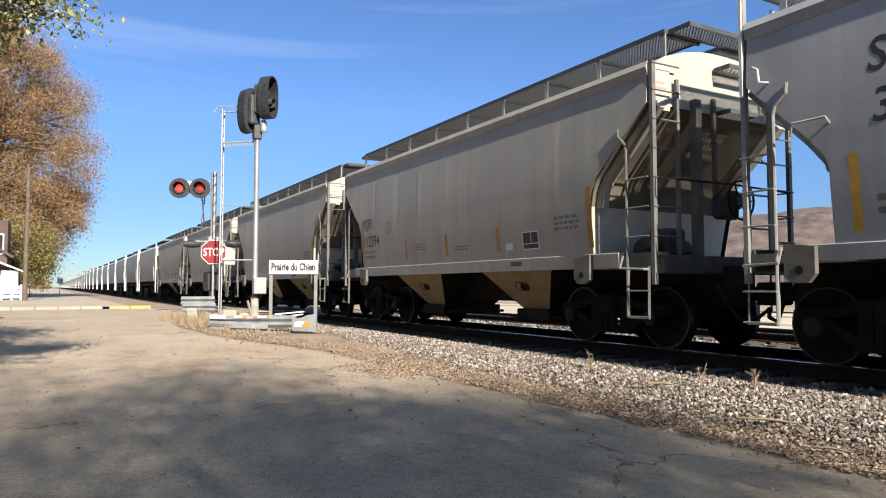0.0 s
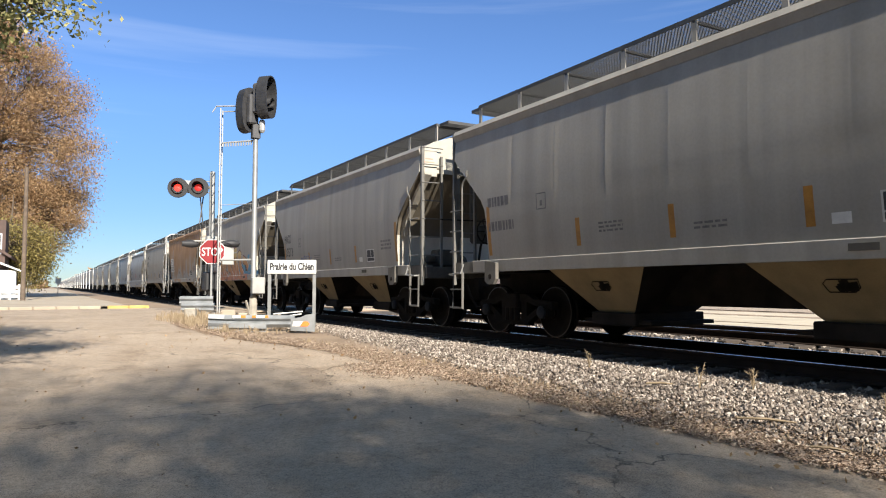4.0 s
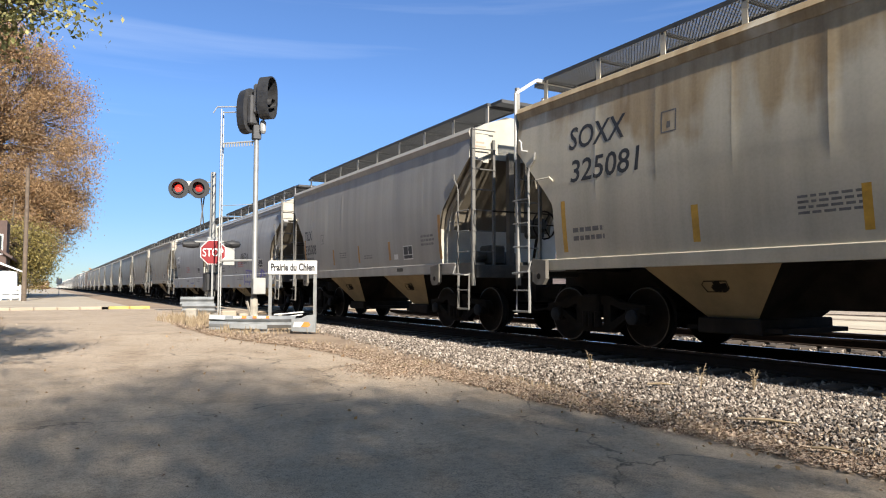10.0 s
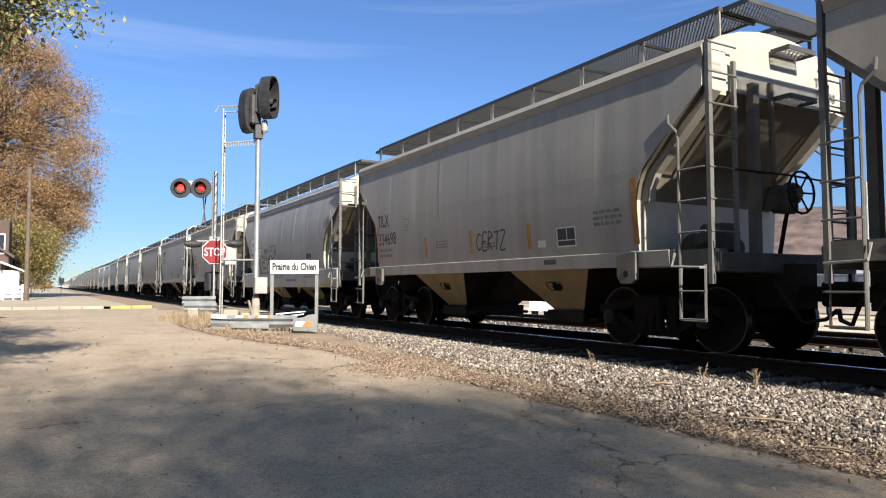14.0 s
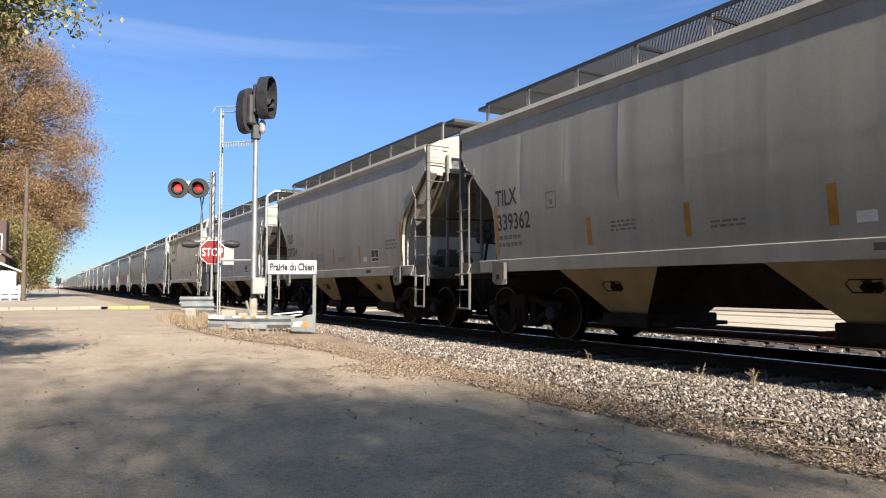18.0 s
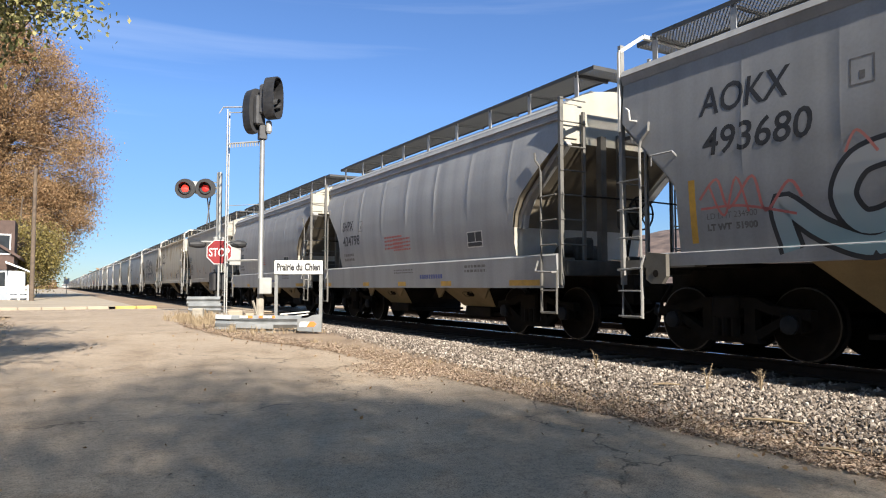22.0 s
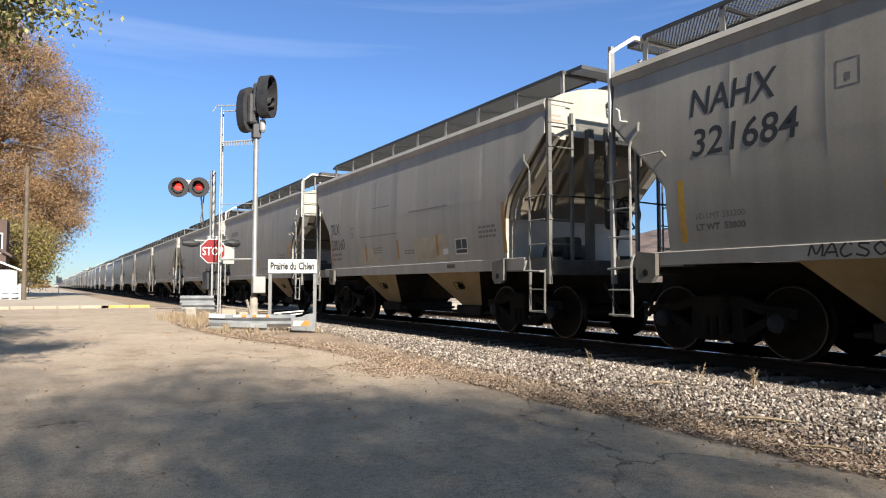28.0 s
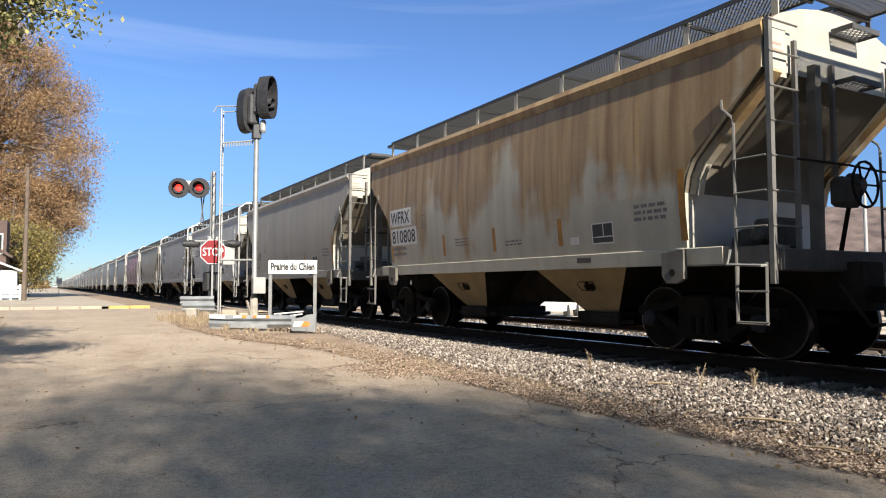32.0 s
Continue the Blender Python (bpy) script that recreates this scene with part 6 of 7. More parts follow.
for s in (1, -1):
    part("tail_lamp", Geo().box(2.08, 2.12, s * 0.65 - 0.12, s * 0.65 + 0.12, 0.65, 0.82), TAIL, auto)
HILL = simple("wooded_bluff", (0.095, 0.068, 0.062), 0.95, 0, 0.5, 0.05, 1.0, fine=0.13, tint=(0.175, 0.125, 0.105))
vs, fs = [], []
for i in range(90):
    a = radians(18 + 130 * i / 89)
    rise = smooth(18, 62, math.degrees(a))
    for j in range(7):
        r = 820 + 60 * j
        h = 118 * rise * smooth(0, 6, j) * (1 + 0.13 * noise.noise(Vector((a * 7, 0.3, 0)))) + 5 * noise.noise(Vector((a * 60, j * 1.7, 2)))
        vs.append((math.sin(a) * r, math.cos(a) * r, max(-1, h)))
for i in range(89):
    fs += [(i * 7 + j, i * 7 + j + 1, i * 7 + j + 8, i * 7 + j + 7) for j in range(6)]
me = sheet_mesh(vs, fs, "bluffs", HILL)
me.shade_smooth()
tagged(new("backdrop_bluffs", me), "brown wooded bluffs on the horizon", "hills", kind="structure")
# far woods along the horizon
rng = np.random.default_rng(41)
n = 9000
a = np.radians(rng.uniform(-40, 24, n))
r = rng.uniform(420, 700, n)
pts = np.stack([np.sin(a) * r, np.cos(a) * r, np.abs(rng.normal(0, 4.5, n)) * (0.6 + 0.4 * np.sin(a * 40))], 1)
keep = np.abs(pts[:, 0] - TRACK_X) > 9
ob = new("far_woods", blades("far_woods", pts[keep], 4.0, rng, RUSTLEAF, 0.0))
tagged(ob, "brown autumn woods along the horizon", "woods", kind="stuff")
# weeds at the edge of the ballast and a dropped stick
rnd = random.Random(77)
for px, py in ((6.72, 5.55), (6.95, 5.0), (7.0, 5.05), (6.85, 7.6), (7.05, 2.55), (6.6, 3.4)):
    w = thing("weed", "dry brown weed stalk growing in the ballast", "weed", pose(px, py, ground_z(px, py) - 0.02), "weeds in the ballast")
    g = Geo()
    for _ in range(3):
        h = rnd.uniform(0.18, 0.34)
        e = (rnd.gauss(0, 0.04), rnd.gauss(0, 0.05), h)
        g.tube([(0, 0, 0), (e[0] * 0.4, e[1] * 0.4, h * 0.6), e], [0.006, 0.005, 0.003], 4)
        for q in range(7):
            z = h * rnd.uniform(0.4, 1.0)
            c = Vector((e[0] * z / h, e[1] * z / h, z))
            d = c + Vector((rnd.gauss(0, 0.03), rnd.gauss(0, 0.03), rnd.uniform(0.01, 0.05)))
            g.tube([c, d], [0.006, 0.002], 4)
    part("stem", g, STRAW, w)
for px, py, L, turn in ((6.1, 4.25, 0.55, -48), (6.55, 6.0, 0.35, -30), (5.7, 3.4, 0.3, -60)):
    st = thing("stick", "pale dry stick lying on the ballast", "stick", pose(px, py, ground_z(px, py) + 0.075, 0, 2, turn))
    part("wood", Geo().tube([(-L / 2, 0, 0), (0, 0.02, 0.01), (L / 2, 0, 0)], [0.012, 0.014, 0.008], 5), STRAW, st)

# scraps of leaf and twig blown over the lane
rng = np.random.default_rng(77)
pts = []
for i in range(220):
    y = rng.uniform(2.5, 17.0)
    edge = rng.random() < 0.55
    x = lane_edge(y) - abs(rng.normal(0, 0.35)) if edge else rng.uniform(-0.9, lane_edge(y))
    pts.append((x, y, ground_z(x, y) + 0.03))
tagged(new("fallen_leaves", blades("fallen_leaves", np.array(pts), 0.05, rng, RUSTLEAF, 0.5)), "small brown leaves scattered on the worn asphalt", "leaves", kind="stuff")


# ---- the train: cars from the head to the rear, in their order ----
def lead_at(t, k):
    """Place of a car's front eave along the track."""
    slip = np.interp(k, (0, 5, 10, 15, 20, 24, 29, 33, 38, 43, 48, 53), (-0.1, -0.05, 0.2, 0.2, 0.05, -0.05, -0.4, -0.2, 0.05, 0.25, 0.1, 0.0))
    return 18.07 + 20.815 * t + 0.01018 * t * t - PITCH * k + float(slip)


MASTER = {
    "round": hopper_car("round", 1, PAINT, "weathered light grey covered hopper car"),
    "post": hopper_car("post", 2, PAINT_COOL, "pale grey covered hopper car with white end frames"),
    "flow": hopper_car("flow", 3, PAINT_COOL, "smooth curved pale grey covered hopper car"),
}
FAR = far_car(PAINT)
USED = set()
CARS = []


def take(kind):
    src = FAR if kind == "far" else MASTER[kind]
    if kind in USED:
        return copy_thing(src, pose(0, 0, 0))
    USED.add(kind)
    return src


def motions():
    for k, car in CARS:
        walk(car, [(t, pose(TRACK_X, lead_at(t, k) - HL, 0, 0, 0, 90)) for t in range(0, 33, 4)])


ORDER = "rpfpr rrrrr rrrrf frppr prfrr rpppr rprpr ffprf rrrrr prppr pprrr".replace(" ", "")
KIND = {"r": "round", "p": "post", "f": "flow"}
# what is written on each car: mark, number, load limit, light weight; P: on white patches
MARKS = {
    0: "MQRX 112394", 1: "SOXX 325576", 2: "SHPX 434391", 3: "HWCX 8874", 4: "WFRX 810757 233700 52300 P", 5: "WFRX 410354 P",
    6: "HWCX 10513", 9: "NAHX 333091", 11: "NAHX 328482", 19: "TILX 338023", 29: "TILX 339704", 34: "MQRX 113058", 39: "SHPX 433934", 10: "TILX 337912", 12: "TILX 331071 P", 13: "HWCX 13206", 14: "MRMX 16534 232900 53100 M", 15: "SHPX 434358", 16: "TILX 335008", 17: "SOXX 325081",
    18: "SOXX 325542", 20: "GBRX 69179", 21: "TILX 337375", 22: "WFRX 408600 232900 53100 P", 23: "TILX 334698", 28: "GBRX 69247",
    30: "TILX 339362", 31: "AOKX 493677", 32: "TILX 335163 232800 53200", 33: "AOKX 494644", 35: "SHQX 2690", 36: "SHPX 434798",
    37: "AOKX 493680 234900 51900", 38: "HWCX 13224", 40: "MQRX 113334", 41: "FCTX 805999", 42: "WFRX 409252 232000 54000 P",
    46: "TILX 330160", 47: "NAHX 321684 233200 53800", 48: "AOKX 496796", 50: "HWCX 8854", 51: "SOXX 325106 233800 52200",
    52: "TILX 338119 232700 53300", 53: "WFRX 810808 P",
}
LAYOUT = {"round": (1.25, 2.40, 0.29, 0.66, 1.95, 0.29, 0.165), "post": (1.385, 3.10, 0.35, 1.22, 2.58, 0.34, 0.243), "flow": (1.55, 2.50, 0.26, 0.80, 2.08, 0.26, 0.20)}


def side_text(car, style, text, off, z, height, width, mat, name, label, shear=0.0):
    v, f = letters(text, height, 0, 0.0 if "M" in text else 0.006)
    w = max(p[0] for p in v) or 1
    pts, f = conform(style, [(off + p[0] * width / w + p[1] * shear, z + p[1]) for p in v], f)
    vs = [(x, skin_y(style, x, zz) + 0.0028, zz) for x, zz in pts]
    return part(name, sheet_mesh(vs, f, name, mat), None, car, label)


def letter_car(k, car, style):
    rnd = random.Random(900 + k)
    off, zm, hm, wm, zn, hn, wd = LAYOUT[style]
    if k not in MARKS :
        on_side("reporting_mark", *rects(bars(rnd, off, zm, wm, 1, hm * 0.6) + bars(rnd, off, zn, wm * 1.2, 1, hn * 0.6)), FAINTINK, car, style, "faded unreadable car mark")
        return
    w = MARKS[k].split()
    wn = wd * len(w[1])
    if "P" in w:
        wm, wn = (wm * 1.45, wn * 1.2) if style == "round" else (wm * 1.3, wn * 1.05)
    if "M" in w:
        wm *= 1.2
    shear = 0.12 if style == "post" else 0.0
    if "P" in w:
        on_side("white_patch", *rects([(off - 0.06, off + wm + 0.08, zm - 0.06, zm + hm + 0.06)]), WHITEPAINT, car, style)
        on_side("white_patch", *rects([(off - 0.02, off + wn + 0.10, zn - 0.06, zn + hn + 0.05)]), WHITEPAINT, car, style)
    if "M" in w:
        on_side("white_patch", *rects([(off - 0.06, off + 1.0, zm - 0.06, zm + hm + 0.06)]), WHITEPAINT, car, style)

    side_text(car, style, w[0], off, zm, hm, wm, INK, "reporting_mark", "black stencilled owner letters", shear)
    side_text(car, style, w[1], off + 0.03, zn, hn, wn, INK, "car_number", "black stencilled car number", shear)
    if style == "round" and "P" not in w:
        v, f = letters(w[0] + "\n" + w[1], 0.13, 0, 0.003)
        part("end_number", sheet_mesh([(-HL - 0.016, -0.86 - p[0] * 0.9, 3.84 + p[1]) for p in v], f, "end_number", FAINTINK), None, car, "grey stencilled number on the end sheet")
    if len(w) > 3:
        for i, t in enumerate(("LD LMT " + w[2], "LT WT  " + w[3])):
            side_text(car, style, t, off + 0.05, 1.77 - 0.14 * i, 0.075, 0.72, FAINTINK, "weight_stencil", "small faded weight stencil")
    else:
        on_side("weight_stencil", *rects(bars(rnd, off + 0.05, 1.78, 0.7, 2, 0.07, 0.13)), FAINTINK, car, style, "small faded weight stencil")


def ribbon(path, width):
    """A painted stroke along (off, z) points, rounded between them; a third number scales the width there."""
    path = [tuple(p) if len(p) == 3 else (*p, 1.0) for p in path]
    pts = []
    n = len(path)
    for i in range(n - 1):
        p0, p1, p2, p3 = (np.array(path[max(0, min(n - 1, j))], float) for j in (i - 1, i, i + 1, i + 2))
        for s in range(6):
            t = s / 6
            pts.append(0.5 * (2 * p1 + (p2 - p0) * t + (2 * p0 - 5 * p1 + 4 * p2 - p3) * t * t + (3 * p1 - p0 - 3 * p2 + p3) * t ** 3))
    pts.append(np.array(path[-1], float))
    vs, fs = [], []
    for i, p in enumerate(pts):
        d = pts[min(i + 1, len(pts) - 1)] - pts[max(i - 1, 0)]
        d = d[:2] / (np.linalg.norm(d[:2]) or 1)
        nrm = np.array([-d[1], d[0]]) * width * p[2] / 2
        vs += [tuple(p[:2] + nrm), tuple(p[:2] - nrm)]
        if i:
            fs.append((2 * i - 2, 2 * i - 1, 2 * i + 1, 2 * i))
    return vs, fs


def join(*sets):
    vs, fs = [], []
    for v, f in sets:
        fs += [tuple(i + len(vs) for i in q) for q in f]
        vs += list(v)
    return vs, fs


STROKES = {
    "P": [[(0.1, 0), (0.1, 1)], [(0.1, 1), (0.8, 0.85), (0.7, 0.5), (0.1, 0.45)]],
    "I": [[(0.4, 0), (0.5, 1)]],
    "A": [[(0, 0), (0.45, 1), (0.9, 0)], [(0.15, 0.4), (0.8, 0.4)]], "B": [[(0, 0), (0.05, 1), (0.6, 0.85), (0.1, 0.52), (0.75, 0.3), (0, 0)]],
    "C": [[(0.8, 0.85), (0.3, 1), (0, 0.5), (0.3, 0), (0.8, 0.15)]], "E": [[(0.8, 1), (0.05, 0.95), (0.0, 0.05), (0.8, 0)], [(0.05, 0.5), (0.6, 0.52)]],
    "J": [[(0.1, 1), (0.9, 1)], [(0.55, 1), (0.5, 0.2), (0.25, 0), (0, 0.25)]], "R": [[(0, 0), (0.05, 1), (0.7, 0.8), (0.1, 0.5), (0.8, 0)]],
    "S": [[(0.8, 0.9), (0.2, 1), (0.1, 0.65), (0.7, 0.35), (0.6, 0), (0, 0.1)]], "T": [[(0, 1), (0.9, 1)], [(0.45, 1), (0.4, 0)]],
    "O": [[(0.45, 1), (0.05, 0.6), (0.35, 0), (0.85, 0.4), (0.45, 1)]], "N": [[(0, 0), (0.1, 1), (0.65, 0.05), (0.8, 1)]],
    "D": [[(0.05, 0), (0.1, 1)], [(-0.1, 0.95), (0.45, 1), (0.8, 0.6), (0.6, 0.15), (0.05, 0)]], '"': [[(0.3, 1.15), (0.28, 0.95)], [(0.55, 1.15), (0.53, 1.0)]],
    "Z": [[(0, 1), (0.8, 0.95), (0.05, 0.05), (0.9, 0)]], "M": [[(0, 0), (0.1, 1), (0.45, 0.3), (0.8, 1), (0.95, 0)]], "2": [[(0, 0.8), (0.4, 1), (0.7, 0.7), (0, 0), (0.8, 0.05)]],
}


def tag(car, style, word, off, z, h, w, width, mat, label, seed=0, slant=0.15):
    """Hand-sprayed strokes."""
    rnd = random.Random(seed)
    out = []
    for i, ch in enumerate(word):
        for s in STROKES[ch]:
            out.append(ribbon([(off + (i + x * 0.9 + rnd.gauss(0, 0.04)) * w + zz * slant * h, z + (zz + rnd.gauss(0, 0.05)) * h) for x, zz in s], width))
    return on_side("graffiti", *join(*out), mat, car, style, label, 0.0022)


def strokes(car, style, paths, mat, label, lift=0.0022, extra=0.0):
    """Sprayed strokes, each a path along the side with its width."""
    return on_side("graffiti", *join(*[ribbon(p, w + extra) for p, w in paths]), mat, car, style, label, lift)


def blob(rnd, off, z, w, h, n=18, rough=0.12):
    pts = []
    for i in range(n):
        a = 6.2832 * i / n
        r = 1 + rnd.gauss(0, rough)
        c, s = math.cos(a), math.sin(a)
        pts.append((off + w / 2 * math.copysign(abs(c) ** 0.7, c) * r, z + h / 2 * math.copysign(abs(s) ** 0.7, s) * r))
    vs, fs = [], []
    for ring in (0.0, 0.35, 0.7, 1.0):
        vs += [(off + (a - off) * ring, z + (b - z) * ring) for a, b in pts]
    for r in range(3):
        fs += [(r * n + i, r * n + (i + 1) % n, (r + 1) * n + (i + 1) % n, (r + 1) * n + i) for i in range(n)]
    return vs, fs


def spray(name, *stops):
    m, n, l, b = nodes_of(name)
    c = n.new("ShaderNodeTexCoord")
    sep = n.new("ShaderNodeSeparateXYZ")
    l.new(c.outputs["Object"], sep.inputs[0])
    mr = n.new("ShaderNodeMapRange")
    mr.inputs["From Min"].default_value, mr.inputs["From Max"].default_value = 1.4, 2.7
    nz = noise_tex(n, l, 2.2, 4)
    ad = n.new("ShaderNodeMath")
    ad.operation = "MULTIPLY_ADD"
    ad.inputs[1].default_value = 0.5
    l.new(nz, ad.inputs[0])
    l.new(sep.outputs["Z"], mr.inputs[0])
    sb2 = n.new("ShaderNodeMath")
    sb2.operation = "SUBTRACT"
    sb2.inputs[1].default_value = 0.25
    l.new(mr.outputs[0], sb2.inputs[0])
    l.new(sb2.outputs[0], ad.inputs[2])
    l.new(ramp(n, l, ad.outputs[0], *stops), b.inputs["Base Color"])
    b.inputs["Roughness"].default_value = 0.5
    return m


SPRAY_FIRE = spray("orange_to_yellow_spray", (0.0, (0.36, 0.10, 0.03)), (0.4, (0.46, 0.21, 0.05)), (0.8, (0.52, 0.40, 0.16)))
SPRAY_BLUE = spray("sky_blue_spray", (0.0, (0.02, 0.18, 0.34)), (1.0, (0.05, 0.27, 0.42)))
SPRAY_DARK = spray("maroon_spray", (0.0, (0.09, 0.03, 0.03)), (1.0, (0.13, 0.04, 0.05)))
SPRAY_BLACK = spray("black_spray", (0.0, (0.025, 0.025, 0.028)), (1.0, (0.035, 0.035, 0.04)))
SPRAY_VIOLET = spray("violet_spray", (0.0, (0.10, 0.08, 0.36)), (1.0, (0.14, 0.12, 0.42)))
SPRAY_RED = spray("faded_red_spray", (0.0, (0.45, 0.10, 0.10)), (1.0, (0.50, 0.20, 0.16)))
SPRAY_PINK = spray("dusty_pink_spray", (0.0, (0.42, 0.24, 0.27)), (0.5, (0.46, 0.27, 0.29)), (1.0, (0.43, 0.25, 0.28)))
SPRAY_GREEN = spray("olive_green_spray", (0.0, (0.26, 0.27, 0.07)), (1.0, (0.30, 0.31, 0.09)))
SPRAY_TEAL = spray("green_spray", (0.0, (0.08, 0.30, 0.18)), (1.0, (0.10, 0.34, 0.22)))
SPRAY_PALE = spray("pale_spray", (0.0, (0.22, 0.33, 0.36)), (0.5, (0.36, 0.37, 0.37)), (1.0, (0.38, 0.38, 0.38)))
SPRAY_SEA = spray("teal_spray", (0.0, (0.02, 0.14, 0.17)), (1.0, (0.03, 0.18, 0.21)))
SPRAY_NAVY = spray("deep_blue_spray", (0.0, (0.03, 0.09, 0.22)), (1.0, (0.05, 0.13, 0.28)))
SPRAY_GREY = spray("faded_grey_spray", (0.0, (0.22, 0.22, 0.24)), (1.0, (0.26, 0.26, 0.28)))


def throw_up(car, style, off, z, w, h, n, fill, line, seed, back=None, kinds="ABESRNOM"):
    """Chunky painted letters that cannot be read, with an outline."""
    rnd = random.Random(seed)
    if back:
        on_side("graffiti", *join(*[blob(rnd, off + w * (i + 0.5) / (n + 1), z + h * rnd.uniform(0.3, 0.7), w / n * 1.7, h * rnd.uniform(0.7, 1.2), 20, 0.2) for i in range(n + 1)]), back, car, style, "sprayed background cloud", 0.0017)
    fills, lines = [], []
    for i in range(n):
        c = off + w * (i + 0.5) / n
        ww, hh = w / n * rnd.uniform(0.95, 1.15), h * rnd.uniform(0.8, 1.05)
        zc = z + h / 2 + rnd.gauss(0, 0.05) * h
        kind = kinds[i % len(kinds)] if len(kinds) < 8 else rnd.choice(kinds)
        for s in STROKES[kind]:
            path = [(c + (x - 0.45) * ww, zc + (zz - 0.5) * hh) for x, zz in s]
            lines.append(ribbon(path, 0.26 * ww + 0.07))
            fills.append(ribbon(path, 0.26 * ww))
    on_side("graffiti", *join(*lines), line, car, style, "dark graffiti outline", 0.0022)
    on_side("graffiti", *join(*fills), fill, car, style, "sprayed graffiti letters", 0.0027)


def repaint(car, old, new_mat):
    for o in (car, *car.children_recursive):
        if o.type == "MESH" and o.material_slots and o.material_slots[0].material == old:
            o.material_slots[0].link = "OBJECT"
            o.material_slots[0].material = new_mat


PAINT_WHITE = car_paint("car_paint_white", (0.42, 0.42, 0.425), (0.44, 0.44, 0.445), soot=0.35)
REPAINT = {51: PAINT_WHITE, 4: PAINT_RUST, 17: PAINT_TAN, 33: PAINT_TAN, 53: PAINT_RUSTY, 18: PAINT_WHITE, 3: PAINT, 47: PAINT, 45: PAINT, 27: PAINT_TAN}
COLOUR = {4: "rust-streaked orange-brown covered hopper car", 53: "grey covered hopper car with heavy rust stains", 17: "tan-stained pale covered hopper car", 33: "tan-stained pale covered hopper car", 48: "pink graffiti-covered hopper car with black letters", 5: "grey hopper car with yellow and blue graffiti", 15: "curved grey hopper car with black and violet graffiti", 32: "grey hopper car with large black sprayed letters", 22: "curved grey hopper car with black bubble graffiti", 37: "grey hopper car with red and white graffiti"}
NAMED = {}
for k in range(-46, 55):
    style = "far" if k < -3 else KIND[ORDER[k]] if k >= 0 else "round"
    car = take(style)
    CARS.append((k, car))
    NAMED[k] = (car, style)
for k, (car, style) in NAMED.items():
    if k >= 0:
        letter_car(k, car, style)
    if k in REPAINT:
        repaint(car, PAINT if style == "round" else PAINT_COOL, REPAINT[k])
    if k in COLOUR:
        tagged(car, COLOUR[k])

# wild letters in fire colours over blue clouds
c, s = NAMED[5]
fire = [([(2.66, 2.36), (2.05, 2.38), (1.72, 1.95), (1.85, 1.52), (2.45, 1.46)], 0.40), ([(3.20, 2.40), (3.38, 1.93), (3.58, 1.36)], 0.34), ([(3.41, 1.99), (3.95, 1.93), (4.14, 1.36)], 0.34),
        ([(4.88, 2.50), (4.45, 2.47), (4.33, 2.12), (4.70, 1.97), (4.40, 1.88), (4.48, 1.52), (5.00, 1.37)], 0.40), ([(5.13, 1.70), (5.51, 1.80), (5.79, 1.55), (6.05, 1.26)], 0.36)]
fire += [([(5.80, 2.40), (6.31, 2.40), (6.95, 2.42)], 0.40), ([(6.02, 2.39), (6.09, 1.98), (6.32, 1.34)], 0.36), ([(6.50, 1.32), (6.72, 2.10), (7.05, 1.36)], 0.34), ([(7.12, 2.18), (7.57, 2.26), (7.50, 1.75), (7.86, 1.44)], 0.36), ([(8.01, 2.08), (8.48, 1.95), (8.73, 1.67)], 0.30)]
on_side("graffiti", *join(*[blob(random.Random(q), o, z, w, h, 22, 0.22) for q, (o, z, w, h) in enumerate(((1.25, 1.50, 0.5, 0.5), (3.70, 2.36, 0.75, 0.42), (5.34, 2.60, 0.9, 0.42), (2.93, 1.40, 0.7, 0.26), (4.70, 1.36, 0.9, 0.26), (6.70, 1.42, 0.9, 0.4), (8.2, 1.62, 1.6, 0.62), (9.2, 1.60, 0.9, 0.4), (9.95, 1.46, 0.5, 0.22), (8.95, 2.15, 0.3, 0.2), (9.6, 1.86, 0.22, 0.14)))]), SPRAY_BLUE, c, s, "sky blue sprayed clouds", 0.0017)
on_side("graffiti", *rects([(1.45, 8.6, 1.212, 1.46)]), SPRAY_FIRE, c, s, "burnt orange sprayed ground", 0.0019)
strokes(c, s, fire, SPRAY_DARK, "maroon graffiti outline", 0.0022, 0.11)
strokes(c, s, fire, SPRAY_FIRE, "orange and yellow sprayed letters", 0.0027)
strokes(c, s, [([(a + 0.20, b + 0.02) for a, b in p[-3:]], 0.035) for p, w in fire], WHITEPAINT, "thin white highlight lines", 0.0031)
on_side("graffiti", *join(*[blob(random.Random(40 + q), o, z, 0.24, 0.26, 14, 0.05) for q, (o, z) in enumerate(((5.14, 2.27), (5.36, 2.32), (5.60, 2.40)))]), SPRAY_FIRE, c, s, "round sprayed dots", 0.0029)
on_side("graffiti", *join(*[blob(random.Random(60 + q), o, z, 0.12, 0.10, 10, 0.25) for q, (o, z) in enumerate(((2.4, 2.12), (2.3, 2.25), (3.75, 2.05), (4.9, 1.80), (6.4, 2.05), (6.7, 2.0), (6.45, 2.2), (3.4, 1.75), (8.2, 1.9)))]), ORANGE, c, s, "small orange sprayed spots", 0.0033)
for q, (word, o, z) in enumerate((("B", 0.50, 3.60), ("R", 0.62, 3.42), ("O", 0.72, 3.22), ("S", 0.84, 3.04), ("R", 0.94, 2.84))):
    tag(c, s, word, o, z, 0.18, 0.24, 0.028, SPRAY_BLACK, "thin black scribble", 8 + q)
c, s = NAMED[6]
tag(c, s, "ANSEZN", 2.85, 1.57, 0.30, 0.18, 0.03, BLUEINK, "thin blue sprayed tag", 61)
c, s = NAMED[11]
